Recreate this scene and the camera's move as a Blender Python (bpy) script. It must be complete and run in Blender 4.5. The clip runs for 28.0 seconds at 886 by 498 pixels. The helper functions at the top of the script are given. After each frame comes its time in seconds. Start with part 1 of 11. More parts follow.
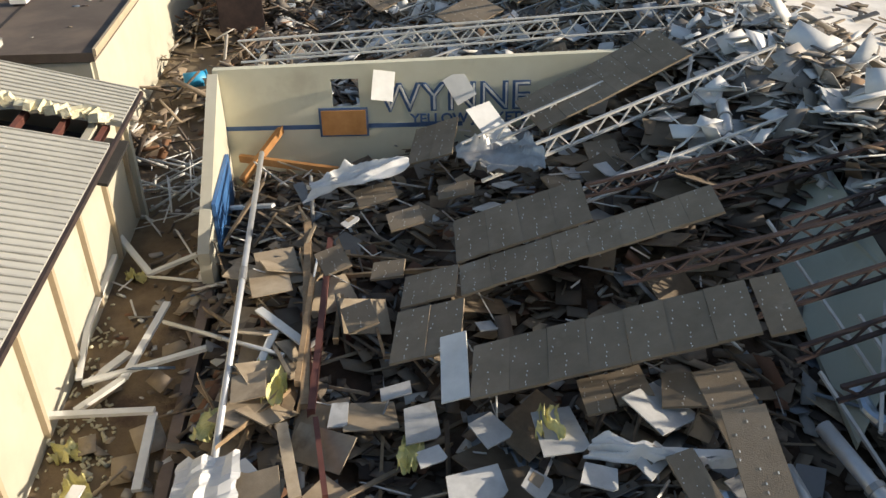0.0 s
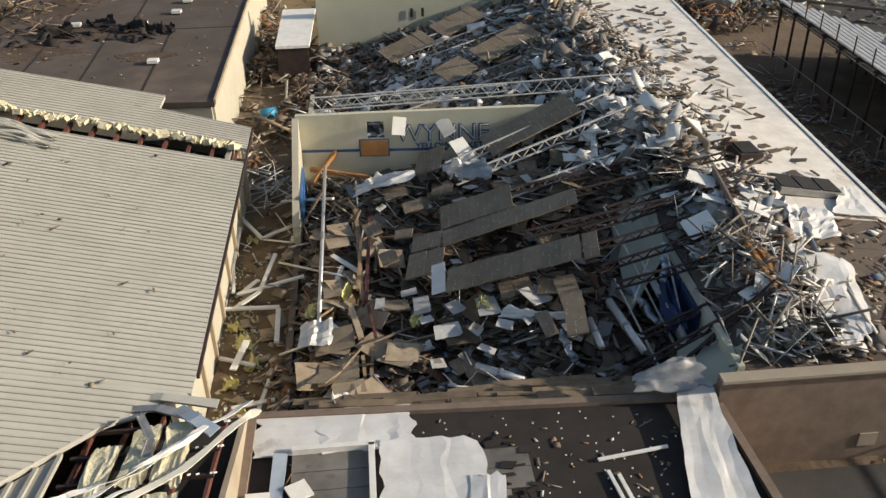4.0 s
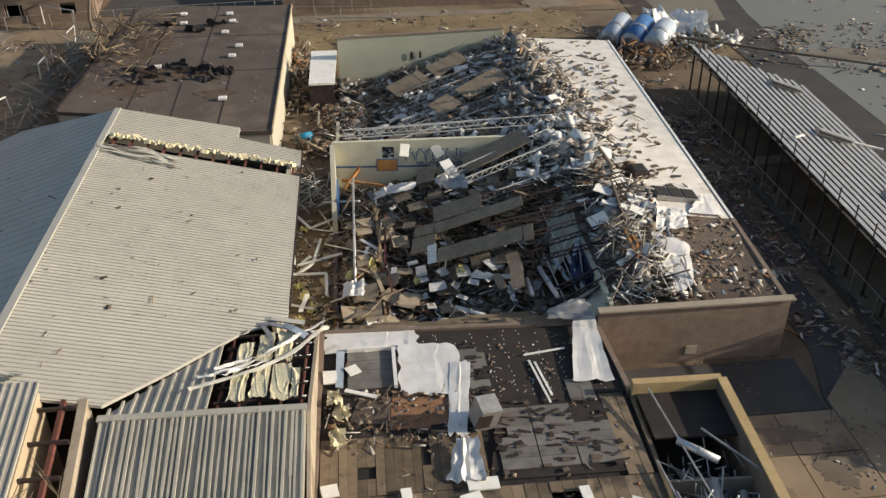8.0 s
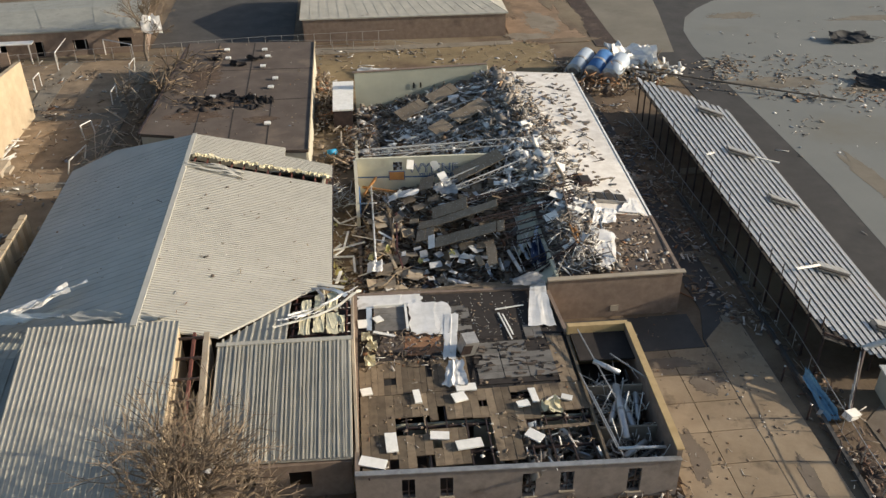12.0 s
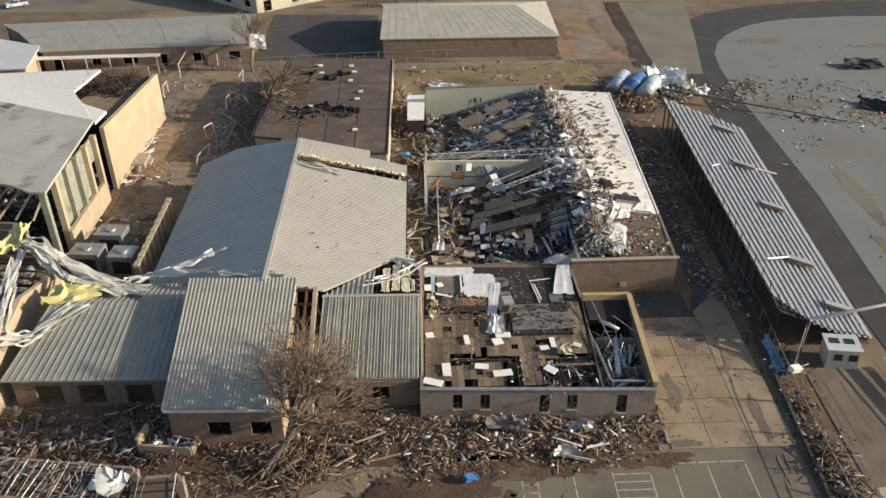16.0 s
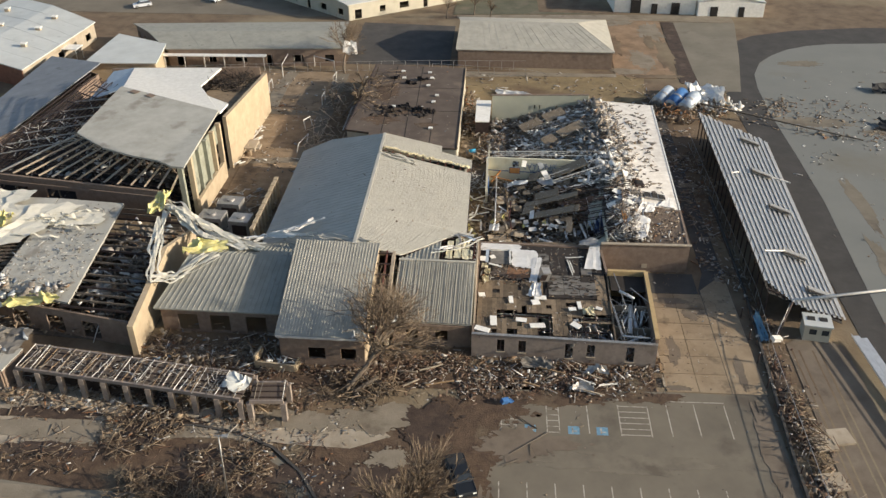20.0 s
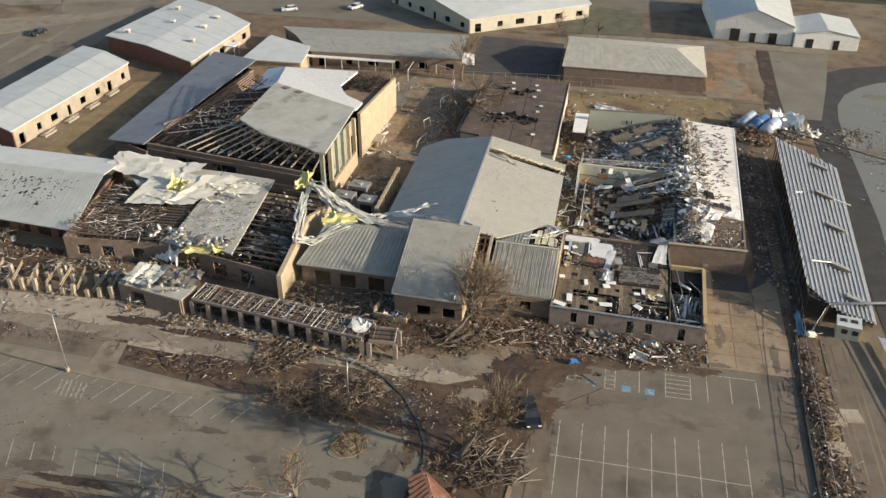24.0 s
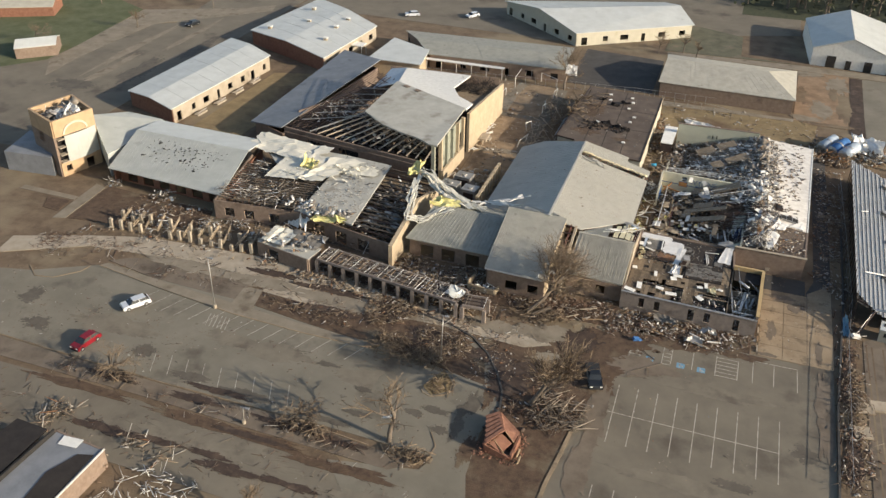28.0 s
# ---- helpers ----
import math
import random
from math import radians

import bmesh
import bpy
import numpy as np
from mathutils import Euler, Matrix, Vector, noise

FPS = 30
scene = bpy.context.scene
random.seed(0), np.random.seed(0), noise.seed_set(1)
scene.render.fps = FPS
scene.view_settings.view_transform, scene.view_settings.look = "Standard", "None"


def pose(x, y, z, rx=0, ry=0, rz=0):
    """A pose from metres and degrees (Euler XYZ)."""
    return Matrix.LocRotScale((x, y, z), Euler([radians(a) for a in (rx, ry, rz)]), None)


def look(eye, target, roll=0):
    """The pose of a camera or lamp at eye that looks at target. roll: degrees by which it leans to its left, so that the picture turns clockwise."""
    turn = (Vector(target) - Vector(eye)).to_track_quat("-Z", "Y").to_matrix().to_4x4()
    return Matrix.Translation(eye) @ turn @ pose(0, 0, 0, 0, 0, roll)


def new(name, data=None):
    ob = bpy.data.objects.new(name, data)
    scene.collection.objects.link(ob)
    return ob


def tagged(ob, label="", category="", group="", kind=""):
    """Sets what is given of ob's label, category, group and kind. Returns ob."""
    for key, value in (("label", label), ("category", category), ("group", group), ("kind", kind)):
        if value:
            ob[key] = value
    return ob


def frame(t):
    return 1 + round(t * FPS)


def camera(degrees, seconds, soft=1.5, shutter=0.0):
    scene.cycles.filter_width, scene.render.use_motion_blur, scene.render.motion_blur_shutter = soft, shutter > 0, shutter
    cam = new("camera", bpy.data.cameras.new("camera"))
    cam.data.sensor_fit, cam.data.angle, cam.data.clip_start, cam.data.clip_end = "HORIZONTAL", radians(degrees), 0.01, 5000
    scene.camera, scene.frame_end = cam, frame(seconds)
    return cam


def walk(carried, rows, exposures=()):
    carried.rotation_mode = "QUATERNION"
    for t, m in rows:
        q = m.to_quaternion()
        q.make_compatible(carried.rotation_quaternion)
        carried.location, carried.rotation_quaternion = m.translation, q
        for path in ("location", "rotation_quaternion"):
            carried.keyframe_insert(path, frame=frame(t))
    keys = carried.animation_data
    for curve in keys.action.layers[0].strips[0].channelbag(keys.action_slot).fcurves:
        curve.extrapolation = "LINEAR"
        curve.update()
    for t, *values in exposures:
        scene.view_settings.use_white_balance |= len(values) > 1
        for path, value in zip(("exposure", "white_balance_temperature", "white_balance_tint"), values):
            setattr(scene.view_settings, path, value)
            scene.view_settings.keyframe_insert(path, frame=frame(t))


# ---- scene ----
EXPOSURES = ((0.0, 0.46), (2.0, 0.34), (5.0, 0.1), (8.0, 0.16), (11.0, 0.26), (17.0, 0.34), (28.0, 0.42))

cam = camera(53.77, 28.0, soft=1.45)
PATH = [
    (0, (6.18, 13.61, 15.1), (9.85, 56.09, -11.0), -1.28),
    (0.5, (5.97, 11.59, 16.19), (9.73, 54.05, -9.94), -1.26),
    (1, (5.8, 9.53, 17.41), (9.6, 51.89, -8.88), -1.20),
    (1.5, (5.68, 7.4, 18.65), (9.46, 49.67, -7.78), -1.14),
    (2, (5.62, 5.3, 19.76), (9.34, 47.56, -6.7), -1.08),
    (2.5, (5.55, 3.21, 20.73), (9.21, 45.56, -5.58), -1.06),
    (4.5, (5.01, -5.25, 25.2), (8.7, 37.19, -0.98), -1.02),
    (5, (4.9, -7.42, 26.56), (8.61, 34.94, 0.26), -1.02),
    (5.5, (4.73, -9.67, 27.9), (8.49, 32.63, 1.5), -0.97),
    (6, (4.57, -11.9, 29.25), (8.36, 30.35, 2.78), -0.90),
    (6.5, (4.32, -14.08, 30.6), (8.2, 28.14, 4.09), -0.83),
    (7, (4.07, -16.41, 31.88), (8.03, 25.81, 5.38), -0.73),
    (7.5, (3.87, -18.75, 33.12), (7.87, 23.49, 6.66), -0.66),
    (8, (3.66, -21.12, 34.42), (7.7, 21.1, 7.93), -0.62),
    (8.5, (3.4, -23.5, 35.83), (7.5, 18.69, 9.32), -0.60),
    (9, (3.21, -25.84, 37.16), (7.33, 16.36, 10.67), -0.59),
    (9.5, (3.01, -28.23, 38.32), (7.15, 14.01, 11.89), -0.57),
    (10, (2.79, -30.57, 39.64), (6.97, 11.66, 13.19), -0.56),
    (10.5, (2.59, -32.88, 40.93), (6.79, 9.36, 14.51), -0.52),
    (11, (2.32, -35.32, 42.41), (6.6, 6.88, 15.94), -0.47),
    (11.5, (1.99, -37.95, 43.91), (6.36, 4.25, 17.44), -0.48),
    (13.5, (1.49, -47.72, 49.56), (4.88, -5.53, 22.94), -0.92),
    (14, (1.48, -50.28, 50.96), (4.5, -8.09, 24.31), -0.96),
    (14.5, (1.35, -52.78, 52.29), (3.76, -10.55, 25.62), -0.96),
    (15, (1.32, -55.21, 53.56), (3.2, -12.95, 26.9), -0.97),
    (15.5, (1.19, -57.76, 54.98), (2.61, -15.51, 28.28), -0.99),
    (16, (1.09, -60.37, 56.22), (1.94, -18.06, 29.57), -0.97),
    (16.5, (1.03, -62.95, 57.49), (1.24, -20.63, 30.87), -0.89),
    (17, (1.07, -65.44, 58.81), (0.72, -23.13, 32.18), -0.78),
    (17.5, (1.15, -68.0, 60.0), (0.58, -25.69, 33.36), -0.69),
    (18, (1.29, -70.57, 61.25), (0.37, -28.29, 34.58), -0.61),
    (18.5, (1.49, -73.03, 62.52), (0.26, -30.78, 35.81), -0.56),
    (19, (1.66, -75.68, 63.72), (0.08, -33.45, 36.99), -0.53),
    (19.5, (1.91, -78.26, 64.82), (-0.33, -36.06, 38.1), -0.49),
    (20, (2.12, -80.82, 65.88), (-0.69, -38.64, 39.19), -0.43),
    (20.5, (2.31, -83.47, 67.1), (-1.04, -41.33, 40.41), -0.39),
    (21, (2.62, -86.13, 68.43), (-1.34, -44.05, 41.72), -0.32),
    (21.5, (2.85, -88.8, 69.79), (-1.81, -46.79, 43.07), -0.27),
    (23.5, (4.56, -99.29, 74.73), (-3.06, -57.66, 48.12), 0.15),
    (24, (5.02, -101.71, 75.81), (-3.37, -60.2, 49.24), 0.25),
    (24.5, (5.55, -104.12, 77.06), (-3.56, -62.75, 50.5), 0.34),
    (25, (6.07, -106.49, 78.16), (-3.77, -65.27, 51.62), 0.45),
    (25.5, (6.68, -108.83, 79.2), (-3.92, -67.81, 52.66), 0.57),
    (26, (7.35, -111.18, 80.25), (-3.96, -70.34, 53.72), 0.67),
    (26.5, (8.04, -113.46, 81.24), (-3.93, -72.81, 54.71), 0.75),
    (27, (8.79, -115.84, 82.11), (-3.71, -75.34, 55.59), 0.83),
    (27.5, (9.48, -118.06, 83.03), (-3.58, -77.75, 56.49), 0.94),
    (28, (10.2, -120.46, 83.83), (-3.46, -80.31, 57.34), 1.07),
]
walk(cam, [(t, look(eye, target, roll)) for t, eye, target, roll in PATH], EXPOSURES)
# ---- light ----
SUN_TO = Vector((0.945, -0.13, 0.312)).normalized()
world = bpy.data.worlds.new("sky")
scene.world = world
world.use_nodes = True
wn = world.node_tree
sky = wn.nodes.new("ShaderNodeTexSky")
sky.sky_type, sky.sun_disc = "NISHITA", False
sky.dust_density = 1.6
sky.sun_elevation = math.asin(SUN_TO.z)
sky.sun_rotation = math.atan2(SUN_TO.x, SUN_TO.y)
wn.links.new(sky.outputs[0], wn.nodes["Background"].inputs[0])
wn.nodes["Background"].inputs[1].default_value = 0.125
sun = new("sun", bpy.data.lights.new("sun", "SUN"))
sun.data.energy, sun.data.angle, sun.data.color = 5.0, radians(0.6), (1.0, 0.885, 0.73)
sun.matrix_world = look(SUN_TO * 200, (0, 0, 0))


# ---- mesh helpers ----
class Shape:
    """Collects boxes, slabs and tubes into one mesh."""

    def __init__(self):
        self.v, self.f = [], []

    def add(self, verts, faces):
        n = len(self.v)
        self.v.extend([tuple(p) for p in verts])
        self.f.extend([tuple(n + i for i in f) for f in faces])
        return self

    def box(self, c, s, rx=0.0, ry=0.0, rz=0.0):
        e = Euler((rx, ry, rz)).to_matrix()
        hx, hy, hz = s[0] / 2, s[1] / 2, s[2] / 2
        vs = [Vector(c) + e @ Vector((a * hx, b * hy, d * hz)) for d in (-1, 1) for a, b in ((-1, -1), (1, -1), (1, 1), (-1, 1))]
        return self.add(vs, [(3, 2, 1, 0), (4, 5, 6, 7), (0, 1, 5, 4), (1, 2, 6, 5), (2, 3, 7, 6), (3, 0, 4, 7)])

    def span(self, x0, y0, z0, x1, y1, z1):
        return self.box(((x0 + x1) / 2, (y0 + y1) / 2, (z0 + z1) / 2), (abs(x1 - x0), abs(y1 - y0), abs(z1 - z0)))

    def slab(self, pts, t):
        """A plate with the top outline pts (x, y, z), thickness t downwards."""
        n = len(pts)
        area = sum(pts[i][0] * pts[(i + 1) % n][1] - pts[(i + 1) % n][0] * pts[i][1] for i in range(n))
        if area < 0:
            pts = pts[::-1]
        vs = [tuple(p) for p in pts] + [(p[0], p[1], p[2] - t) for p in pts]
        return self.add(vs, [tuple(range(n)), tuple(range(2 * n - 1, n - 1, -1))] + [(i, n + i, n + (i + 1) % n, (i + 1) % n) for i in range(n)])

    def beam(self, a, b, w, h=None, up=(0, 0, 1)):
        """A square bar from a to b."""
        h = h or w
        a, b = Vector(a), Vector(b)
        d = (b - a)
        if d.length < 1e-6:
            return self
        d.normalize()
        s = d.cross(Vector(up))
        s = s.normalized() if s.length > 1e-3 else Vector((1, 0, 0))
        u = s.cross(d)
        vs = [p + s * x * w / 2 + u * y * h / 2 for p in (a, b) for x, y in ((-1, -1), (1, -1), (1, 1), (-1, 1))]
        return self.add(vs, [(3, 2, 1, 0), (4, 5, 6, 7), (0, 1, 5, 4), (1, 2, 6, 5), (2, 3, 7, 6), (3, 0, 4, 7)])

    def tube(self, a, b, r0, r1=None, n=8, caps=True):
        r1 = r0 if r1 is None else r1
        a, b = Vector(a), Vector(b)
        d = (b - a).normalized()
        s = d.cross(Vector((0, 0, 1)))
        s = s.normalized() if s.length > 1e-3 else Vector((1, 0, 0))
        u = s.cross(d)
        vs = []
        for p, r in ((a, r0), (b, r1)):
            vs += [p + (s * math.cos(k * math.tau / n) + u * math.sin(k * math.tau / n)) * r for k in range(n)]
        fs = [(k, (k + 1) % n, n + (k + 1) % n, n + k) for k in range(n)]
        if caps:
            fs += [tuple(range(n - 1, -1, -1)), tuple(range(n, 2 * n))]
        return self.add(vs, fs)

    def mesh(self, name):
        me = bpy.data.meshes.new(name)
        me.from_pydata(self.v, [], self.f)
        me.update()
        return me


def part(name, shape, material, parent=None, label="", smooth=False):
    me = shape.mesh(name) if isinstance(shape, Shape) else shape
    if not me.materials:
        me.materials.append(material)
    if smooth:
        me.polygons.foreach_set("use_smooth", [True] * len(me.polygons))
    ob = new(name, me)
    if parent:
        ob.parent = parent
        ob.matrix_parent_inverse = parent.matrix_basis.inverted()
    if label:
        ob["label"] = label
    return ob


def thing(name, label, category, at=(0, 0, 0), group="", kind="", rz=0.0):
    e = new(name)
    e.empty_display_size = 0.2
    e.matrix_basis = pose(*at, 0, 0, rz)
    return tagged(e, label, category, group, kind)


# ---- materials ----
def material(name, a, b, scale=4.0, rough=0.8, metal=0.0, bump=0.15, fine=60.0, spots=None, spot_scale=1.0, spot_at=0.55, island=0.0, obj=0.0, palette=None, stretch=None, bump_dist=0.02):
    """Two tones mixed by noise, optional stains, fine grain in the relief, and a change of tone from piece to piece."""
    m = bpy.data.materials.new(name)
    m.use_nodes = True
    nt = m.node_tree
    bsdf = nt.nodes["Principled BSDF"]
    co = nt.nodes.new("ShaderNodeTexCoord")
    geo = nt.nodes.new("ShaderNodeNewGeometry")
    src = geo.outputs["Position"]
    if stretch:
        mp = nt.nodes.new("ShaderNodeMapping")
        mp.inputs["Scale"].default_value = stretch
        nt.links.new(src, mp.inputs[0])
        src = mp.outputs[0]
    n1 = nt.nodes.new("ShaderNodeTexNoise")
    n1.inputs["Scale"].default_value, n1.inputs["Detail"].default_value, n1.inputs["Roughness"].default_value = scale, 8, 0.65
    nt.links.new(src, n1.inputs["Vector"])
    ramp = nt.nodes.new("ShaderNodeValToRGB")
    ramp.color_ramp.elements[0].position, ramp.color_ramp.elements[1].position = 0.32, 0.68
    ramp.color_ramp.elements[0].color, ramp.color_ramp.elements[1].color = (*a, 1), (*b, 1)
    nt.links.new(n1.outputs[0], ramp.inputs[0])
    col = ramp.outputs[0]

    def mix(kind, fac, c1, c2):
        x = nt.nodes.new("ShaderNodeMix")
        x.data_type, x.blend_type = "RGBA", kind
        for sock, val in ((x.inputs[0], fac), (x.inputs[6], c1), (x.inputs[7], c2)):
            if isinstance(val, bpy.types.NodeSocket):
                nt.links.new(val, sock)
            elif isinstance(val, float):
                sock.default_value = val
            else:
                sock.default_value = (*val, 1)
        return x.outputs[2]

    if palette:
        pr = nt.nodes.new("ShaderNodeValToRGB")
        pr.color_ramp.interpolation = "CONSTANT"
        while len(pr.color_ramp.elements) < len(palette):
            pr.color_ramp.elements.new(0.5)
        for k, (at, c) in enumerate(palette):
            pr.color_ramp.elements[k].position = at
            pr.color_ramp.elements[k].color = (*c, 1)
        nt.links.new(geo.outputs["Random Per Island"], pr.inputs[0])
        g = nt.nodes.new("ShaderNodeMapRange")
        g.inputs["To Min"].default_value, g.inputs["To Max"].default_value = 0.55, 1.25
        nt.links.new(n1.outputs[0], g.inputs[0])
        col = mix("MULTIPLY", 1.0, pr.outputs[0], g.outputs[0])
    for amount, out in ((island, geo.outputs["Random Per Island"]), (obj, None)):
        if amount:
            if out is None:
                out = nt.nodes.new("ShaderNodeObjectInfo").outputs["Random"]
            r = nt.nodes.new("ShaderNodeMapRange")
            r.inputs["To Min"].default_value, r.inputs["To Max"].default_value = 1 - amount, 1 + amount
            nt.links.new(out, r.inputs[0])
            col = mix("MULTIPLY", 1.0, col, r.outputs[0])
    if spots:
        n2 = nt.nodes.new("ShaderNodeTexNoise")
        n2.inputs["Scale"].default_value, n2.inputs["Detail"].default_value, n2.inputs["Roughness"].default_value = spot_scale, 6, 0.6
        nt.links.new(geo.outputs["Position"], n2.inputs["Vector"])
        r2 = nt.nodes.new("ShaderNodeMapRange")
        r2.inputs["From Min"].default_value, r2.inputs["From Max"].default_value = spot_at, spot_at + 0.12
        nt.links.new(n2.outputs[0], r2.inputs[0])
        col = mix("MIX", r2.outputs[0], col, spots)
    nt.links.new(col, bsdf.inputs["Base Color"])
    bsdf.inputs["Roughness"].default_value, bsdf.inputs["Metallic"].default_value = rough, metal
    if bump:
        n3 = nt.nodes.new("ShaderNodeTexNoise")
        n3.inputs["Scale"].default_value, n3.inputs["Detail"].default_value = fine, 4
        nt.links.new(src, n3.inputs["Vector"])
        bp = nt.nodes.new("ShaderNodeBump")
        bp.inputs["Strength"].default_value, bp.inputs["Distance"].default_value = bump, bump_dist
        nt.links.new(n3.outputs[0], bp.inputs["Height"])
        nt.links.new(bp.outputs[0], bsdf.inputs["Normal"])
    return m


M = {}
M["dirt"] = material("dirt", (0.095, 0.063, 0.037), (0.190, 0.136, 0.084), 0.25, 0.95, 0, 0.6, 3.0, (0.228, 0.182, 0.116), 0.03, 0.5, bump_dist=0.1)
M["lawn"] = material("lawn", (0.17, 0.12, 0.06), (0.27, 0.20, 0.10), 0.35, 0.95, 0, 0.6, 6.0, (0.12, 0.075, 0.04), 0.07, 0.52, bump_dist=0.08)
M["mulch"] = material("mulch", (0.057, 0.034, 0.021), (0.124, 0.080, 0.048), 0.8, 0.95, 0, 0.7, 5.0, (0.156, 0.120, 0.075), 0.15, 0.55, bump_dist=0.1)
M["olive_lawn"] = material("olive_lawn", (0.075, 0.075, 0.045), (0.135, 0.125, 0.08), 0.3, 0.95, 0, 0.6, 4.0, (0.16, 0.13, 0.09), 0.2, 0.55)
M["green"] = material("green", (0.060, 0.074, 0.025), (0.120, 0.123, 0.062), 0.2, 0.95, 0, 0.5, 3.0)
M["asphalt"] = material("asphalt", (0.132, 0.112, 0.083), (0.190, 0.163, 0.120), 0.12, 0.9, 0, 0.3, 30, (0.093, 0.076, 0.056), 0.09, 0.56)
M["asphalt_worn"] = material("asphalt_worn", (0.151, 0.134, 0.100), (0.216, 0.192, 0.146), 0.12, 0.9, 0, 0.3, 30, (0.098, 0.082, 0.061), 0.09, 0.57)
M["asphalt_dark"] = material("asphalt_dark", (0.045, 0.042, 0.038), (0.08, 0.073, 0.065), 0.3, 0.9, 0, 0.3, 30, (0.10, 0.085, 0.07), 0.12, 0.6)
M["concrete"] = material("concrete", (0.221, 0.161, 0.098), (0.325, 0.248, 0.160), 0.35, 0.9, 0, 0.3, 25, (0.122, 0.088, 0.056), 0.3, 0.58, obj=0.1)
M["pale_concrete"] = material("pale_concrete", (0.30, 0.25, 0.18), (0.40, 0.34, 0.26), 0.5, 0.9, 0, 0.3, 25, (0.2, 0.15, 0.1), 0.2, 0.58)
M["field"] = material("field", (0.165, 0.17, 0.155), (0.195, 0.198, 0.178), 0.08, 0.95, 0, 0.4, 8, (0.16, 0.15, 0.12), 0.03, 0.55)
M["track"] = material("track", (0.035, 0.033, 0.03), (0.06, 0.055, 0.05), 0.3, 0.9, 0, 0.2, 20, (0.09, 0.08, 0.065), 0.2, 0.62)
M["paint"] = material("paint", (0.30, 0.27, 0.215), (0.50, 0.46, 0.385), 3.0, 0.8, 0, 0.1, 30, (0.2, 0.17, 0.13), 1.1, 0.52)
M["blue_paint"] = material("blue_paint", (0.10, 0.22, 0.32), (0.2, 0.34, 0.42), 3.0, 0.8, 0, 0.1, 30)
M["tan_roof"] = material("tan_roof", (0.372, 0.360, 0.314), (0.454, 0.440, 0.386), 0.35, 0.72, 0.0, 0.05, 20, (0.318, 0.300, 0.252), 0.5, 0.66)
# Ribs slightly darker than the tan_roof sheet.
M["rib_dirt"] = material("rib_dirt", (0.323, 0.310, 0.268), (0.415, 0.400, 0.350), 0.8, 0.72, 0.0, 0.05, 20, (0.222, 0.205, 0.170), 0.7, 0.62)
M["grey_roof"] = material("grey_roof", (0.335, 0.317, 0.263), (0.453, 0.426, 0.354), 0.5, 0.75, 0.0, 0.05, 20, (0.237, 0.218, 0.182), 0.6, 0.64)
M["weathered_roof"] = material("weathered_roof", (0.241, 0.238, 0.200), (0.340, 0.332, 0.284), 0.5, 0.75, 0.0, 0.08, 20, (0.167, 0.158, 0.132), 0.5, 0.6)
M["pale_roof"] = material("pale_roof", (0.482, 0.490, 0.458), (0.579, 0.590, 0.556), 0.3, 0.5, 0.0, 0.08, 12, (0.289, 0.290, 0.268), 0.25, 0.66)
# Darker copy of pale_roof: the front slope's shade is in the colour.
M["scarred_roof"] = material("scarred_roof", (0.36, 0.37, 0.335), (0.44, 0.45, 0.41), 0.3, 0.5, 0.0, 0.08, 12, (0.25, 0.25, 0.22), 0.25, 0.64)
M["white_roof"] = material("white_roof", (0.60, 0.55, 0.48), (0.80, 0.76, 0.69), 0.9, 0.7, 0.0, 0.2, 8, (0.40, 0.33, 0.26), 0.55, 0.6)
M["brown_roof"] = material("brown_roof", (0.075, 0.055, 0.042), (0.125, 0.095, 0.072), 0.3, 0.9, 0.0, 0.3, 12, (0.17, 0.125, 0.09), 0.14, 0.56)
M["black_roof"] = material("black_roof", (0.017, 0.013, 0.011), (0.036, 0.028, 0.023), 0.8, 0.95, 0.0, 0.3, 14, (0.07, 0.052, 0.04), 0.4, 0.68)
M["deck"] = material("deck", (0.125, 0.09, 0.056), (0.22, 0.165, 0.105), 1.3, 0.9, 0.0, 0.3, 20, (0.06, 0.045, 0.032), 0.5, 0.58, obj=0.38)
M["tectum"] = material("tectum", (0.20, 0.153, 0.10), (0.275, 0.215, 0.147), 1.2, 0.95, 0.0, 0.5, 40, (0.31, 0.255, 0.185), 0.8, 0.62, obj=0.1)
M["board_grey"] = material("board_grey", (0.125, 0.115, 0.10), (0.21, 0.195, 0.172), 0.9, 0.9, 0.0, 0.2, 20, (0.075, 0.062, 0.05), 0.8, 0.57, obj=0.2)
M["clay_yard"] = material("clay_yard", (0.19, 0.122, 0.07), (0.31, 0.212, 0.13), 0.3, 0.95, 0.0, 0.5, 4.0, (0.14, 0.095, 0.06), 0.12, 0.54, bump_dist=0.06)
M["orange_dirt"] = material("orange_dirt", (0.20, 0.10, 0.05), (0.32, 0.17, 0.09), 1.2, 0.95, 0.0, 0.3, 20)
# Blue-grey, lowered in tone to carry the shade on the long wing's roof.
M["slate"] = material("slate", (0.165, 0.172, 0.182), (0.235, 0.243, 0.255), 0.4, 0.6, 0.0, 0.1, 20, (0.12, 0.122, 0.125), 0.3, 0.6)
M["orange_brush"] = material("orange_brush", (0.26, 0.13, 0.06), (0.42, 0.25, 0.13), 2.0, 0.9, 0.0, 0.2, 20, island=0.4)
M["leaf"] = material("leaf", (0.03, 0.035, 0.015), (0.06, 0.065, 0.03), 1.0, 0.9, 0.0, 0.0, island=0.3)
M["brown_lane"] = material("brown_lane", (0.125, 0.096, 0.068), (0.202, 0.162, 0.120), 0.3, 0.95, 0.0, 0.5, 6, (0.086, 0.066, 0.047), 0.15, 0.55)
M["pale_blue"] = material("pale_blue", (0.34, 0.40, 0.46), (0.46, 0.52, 0.58), 1.0, 0.5, 0.2, 0.1, 20)
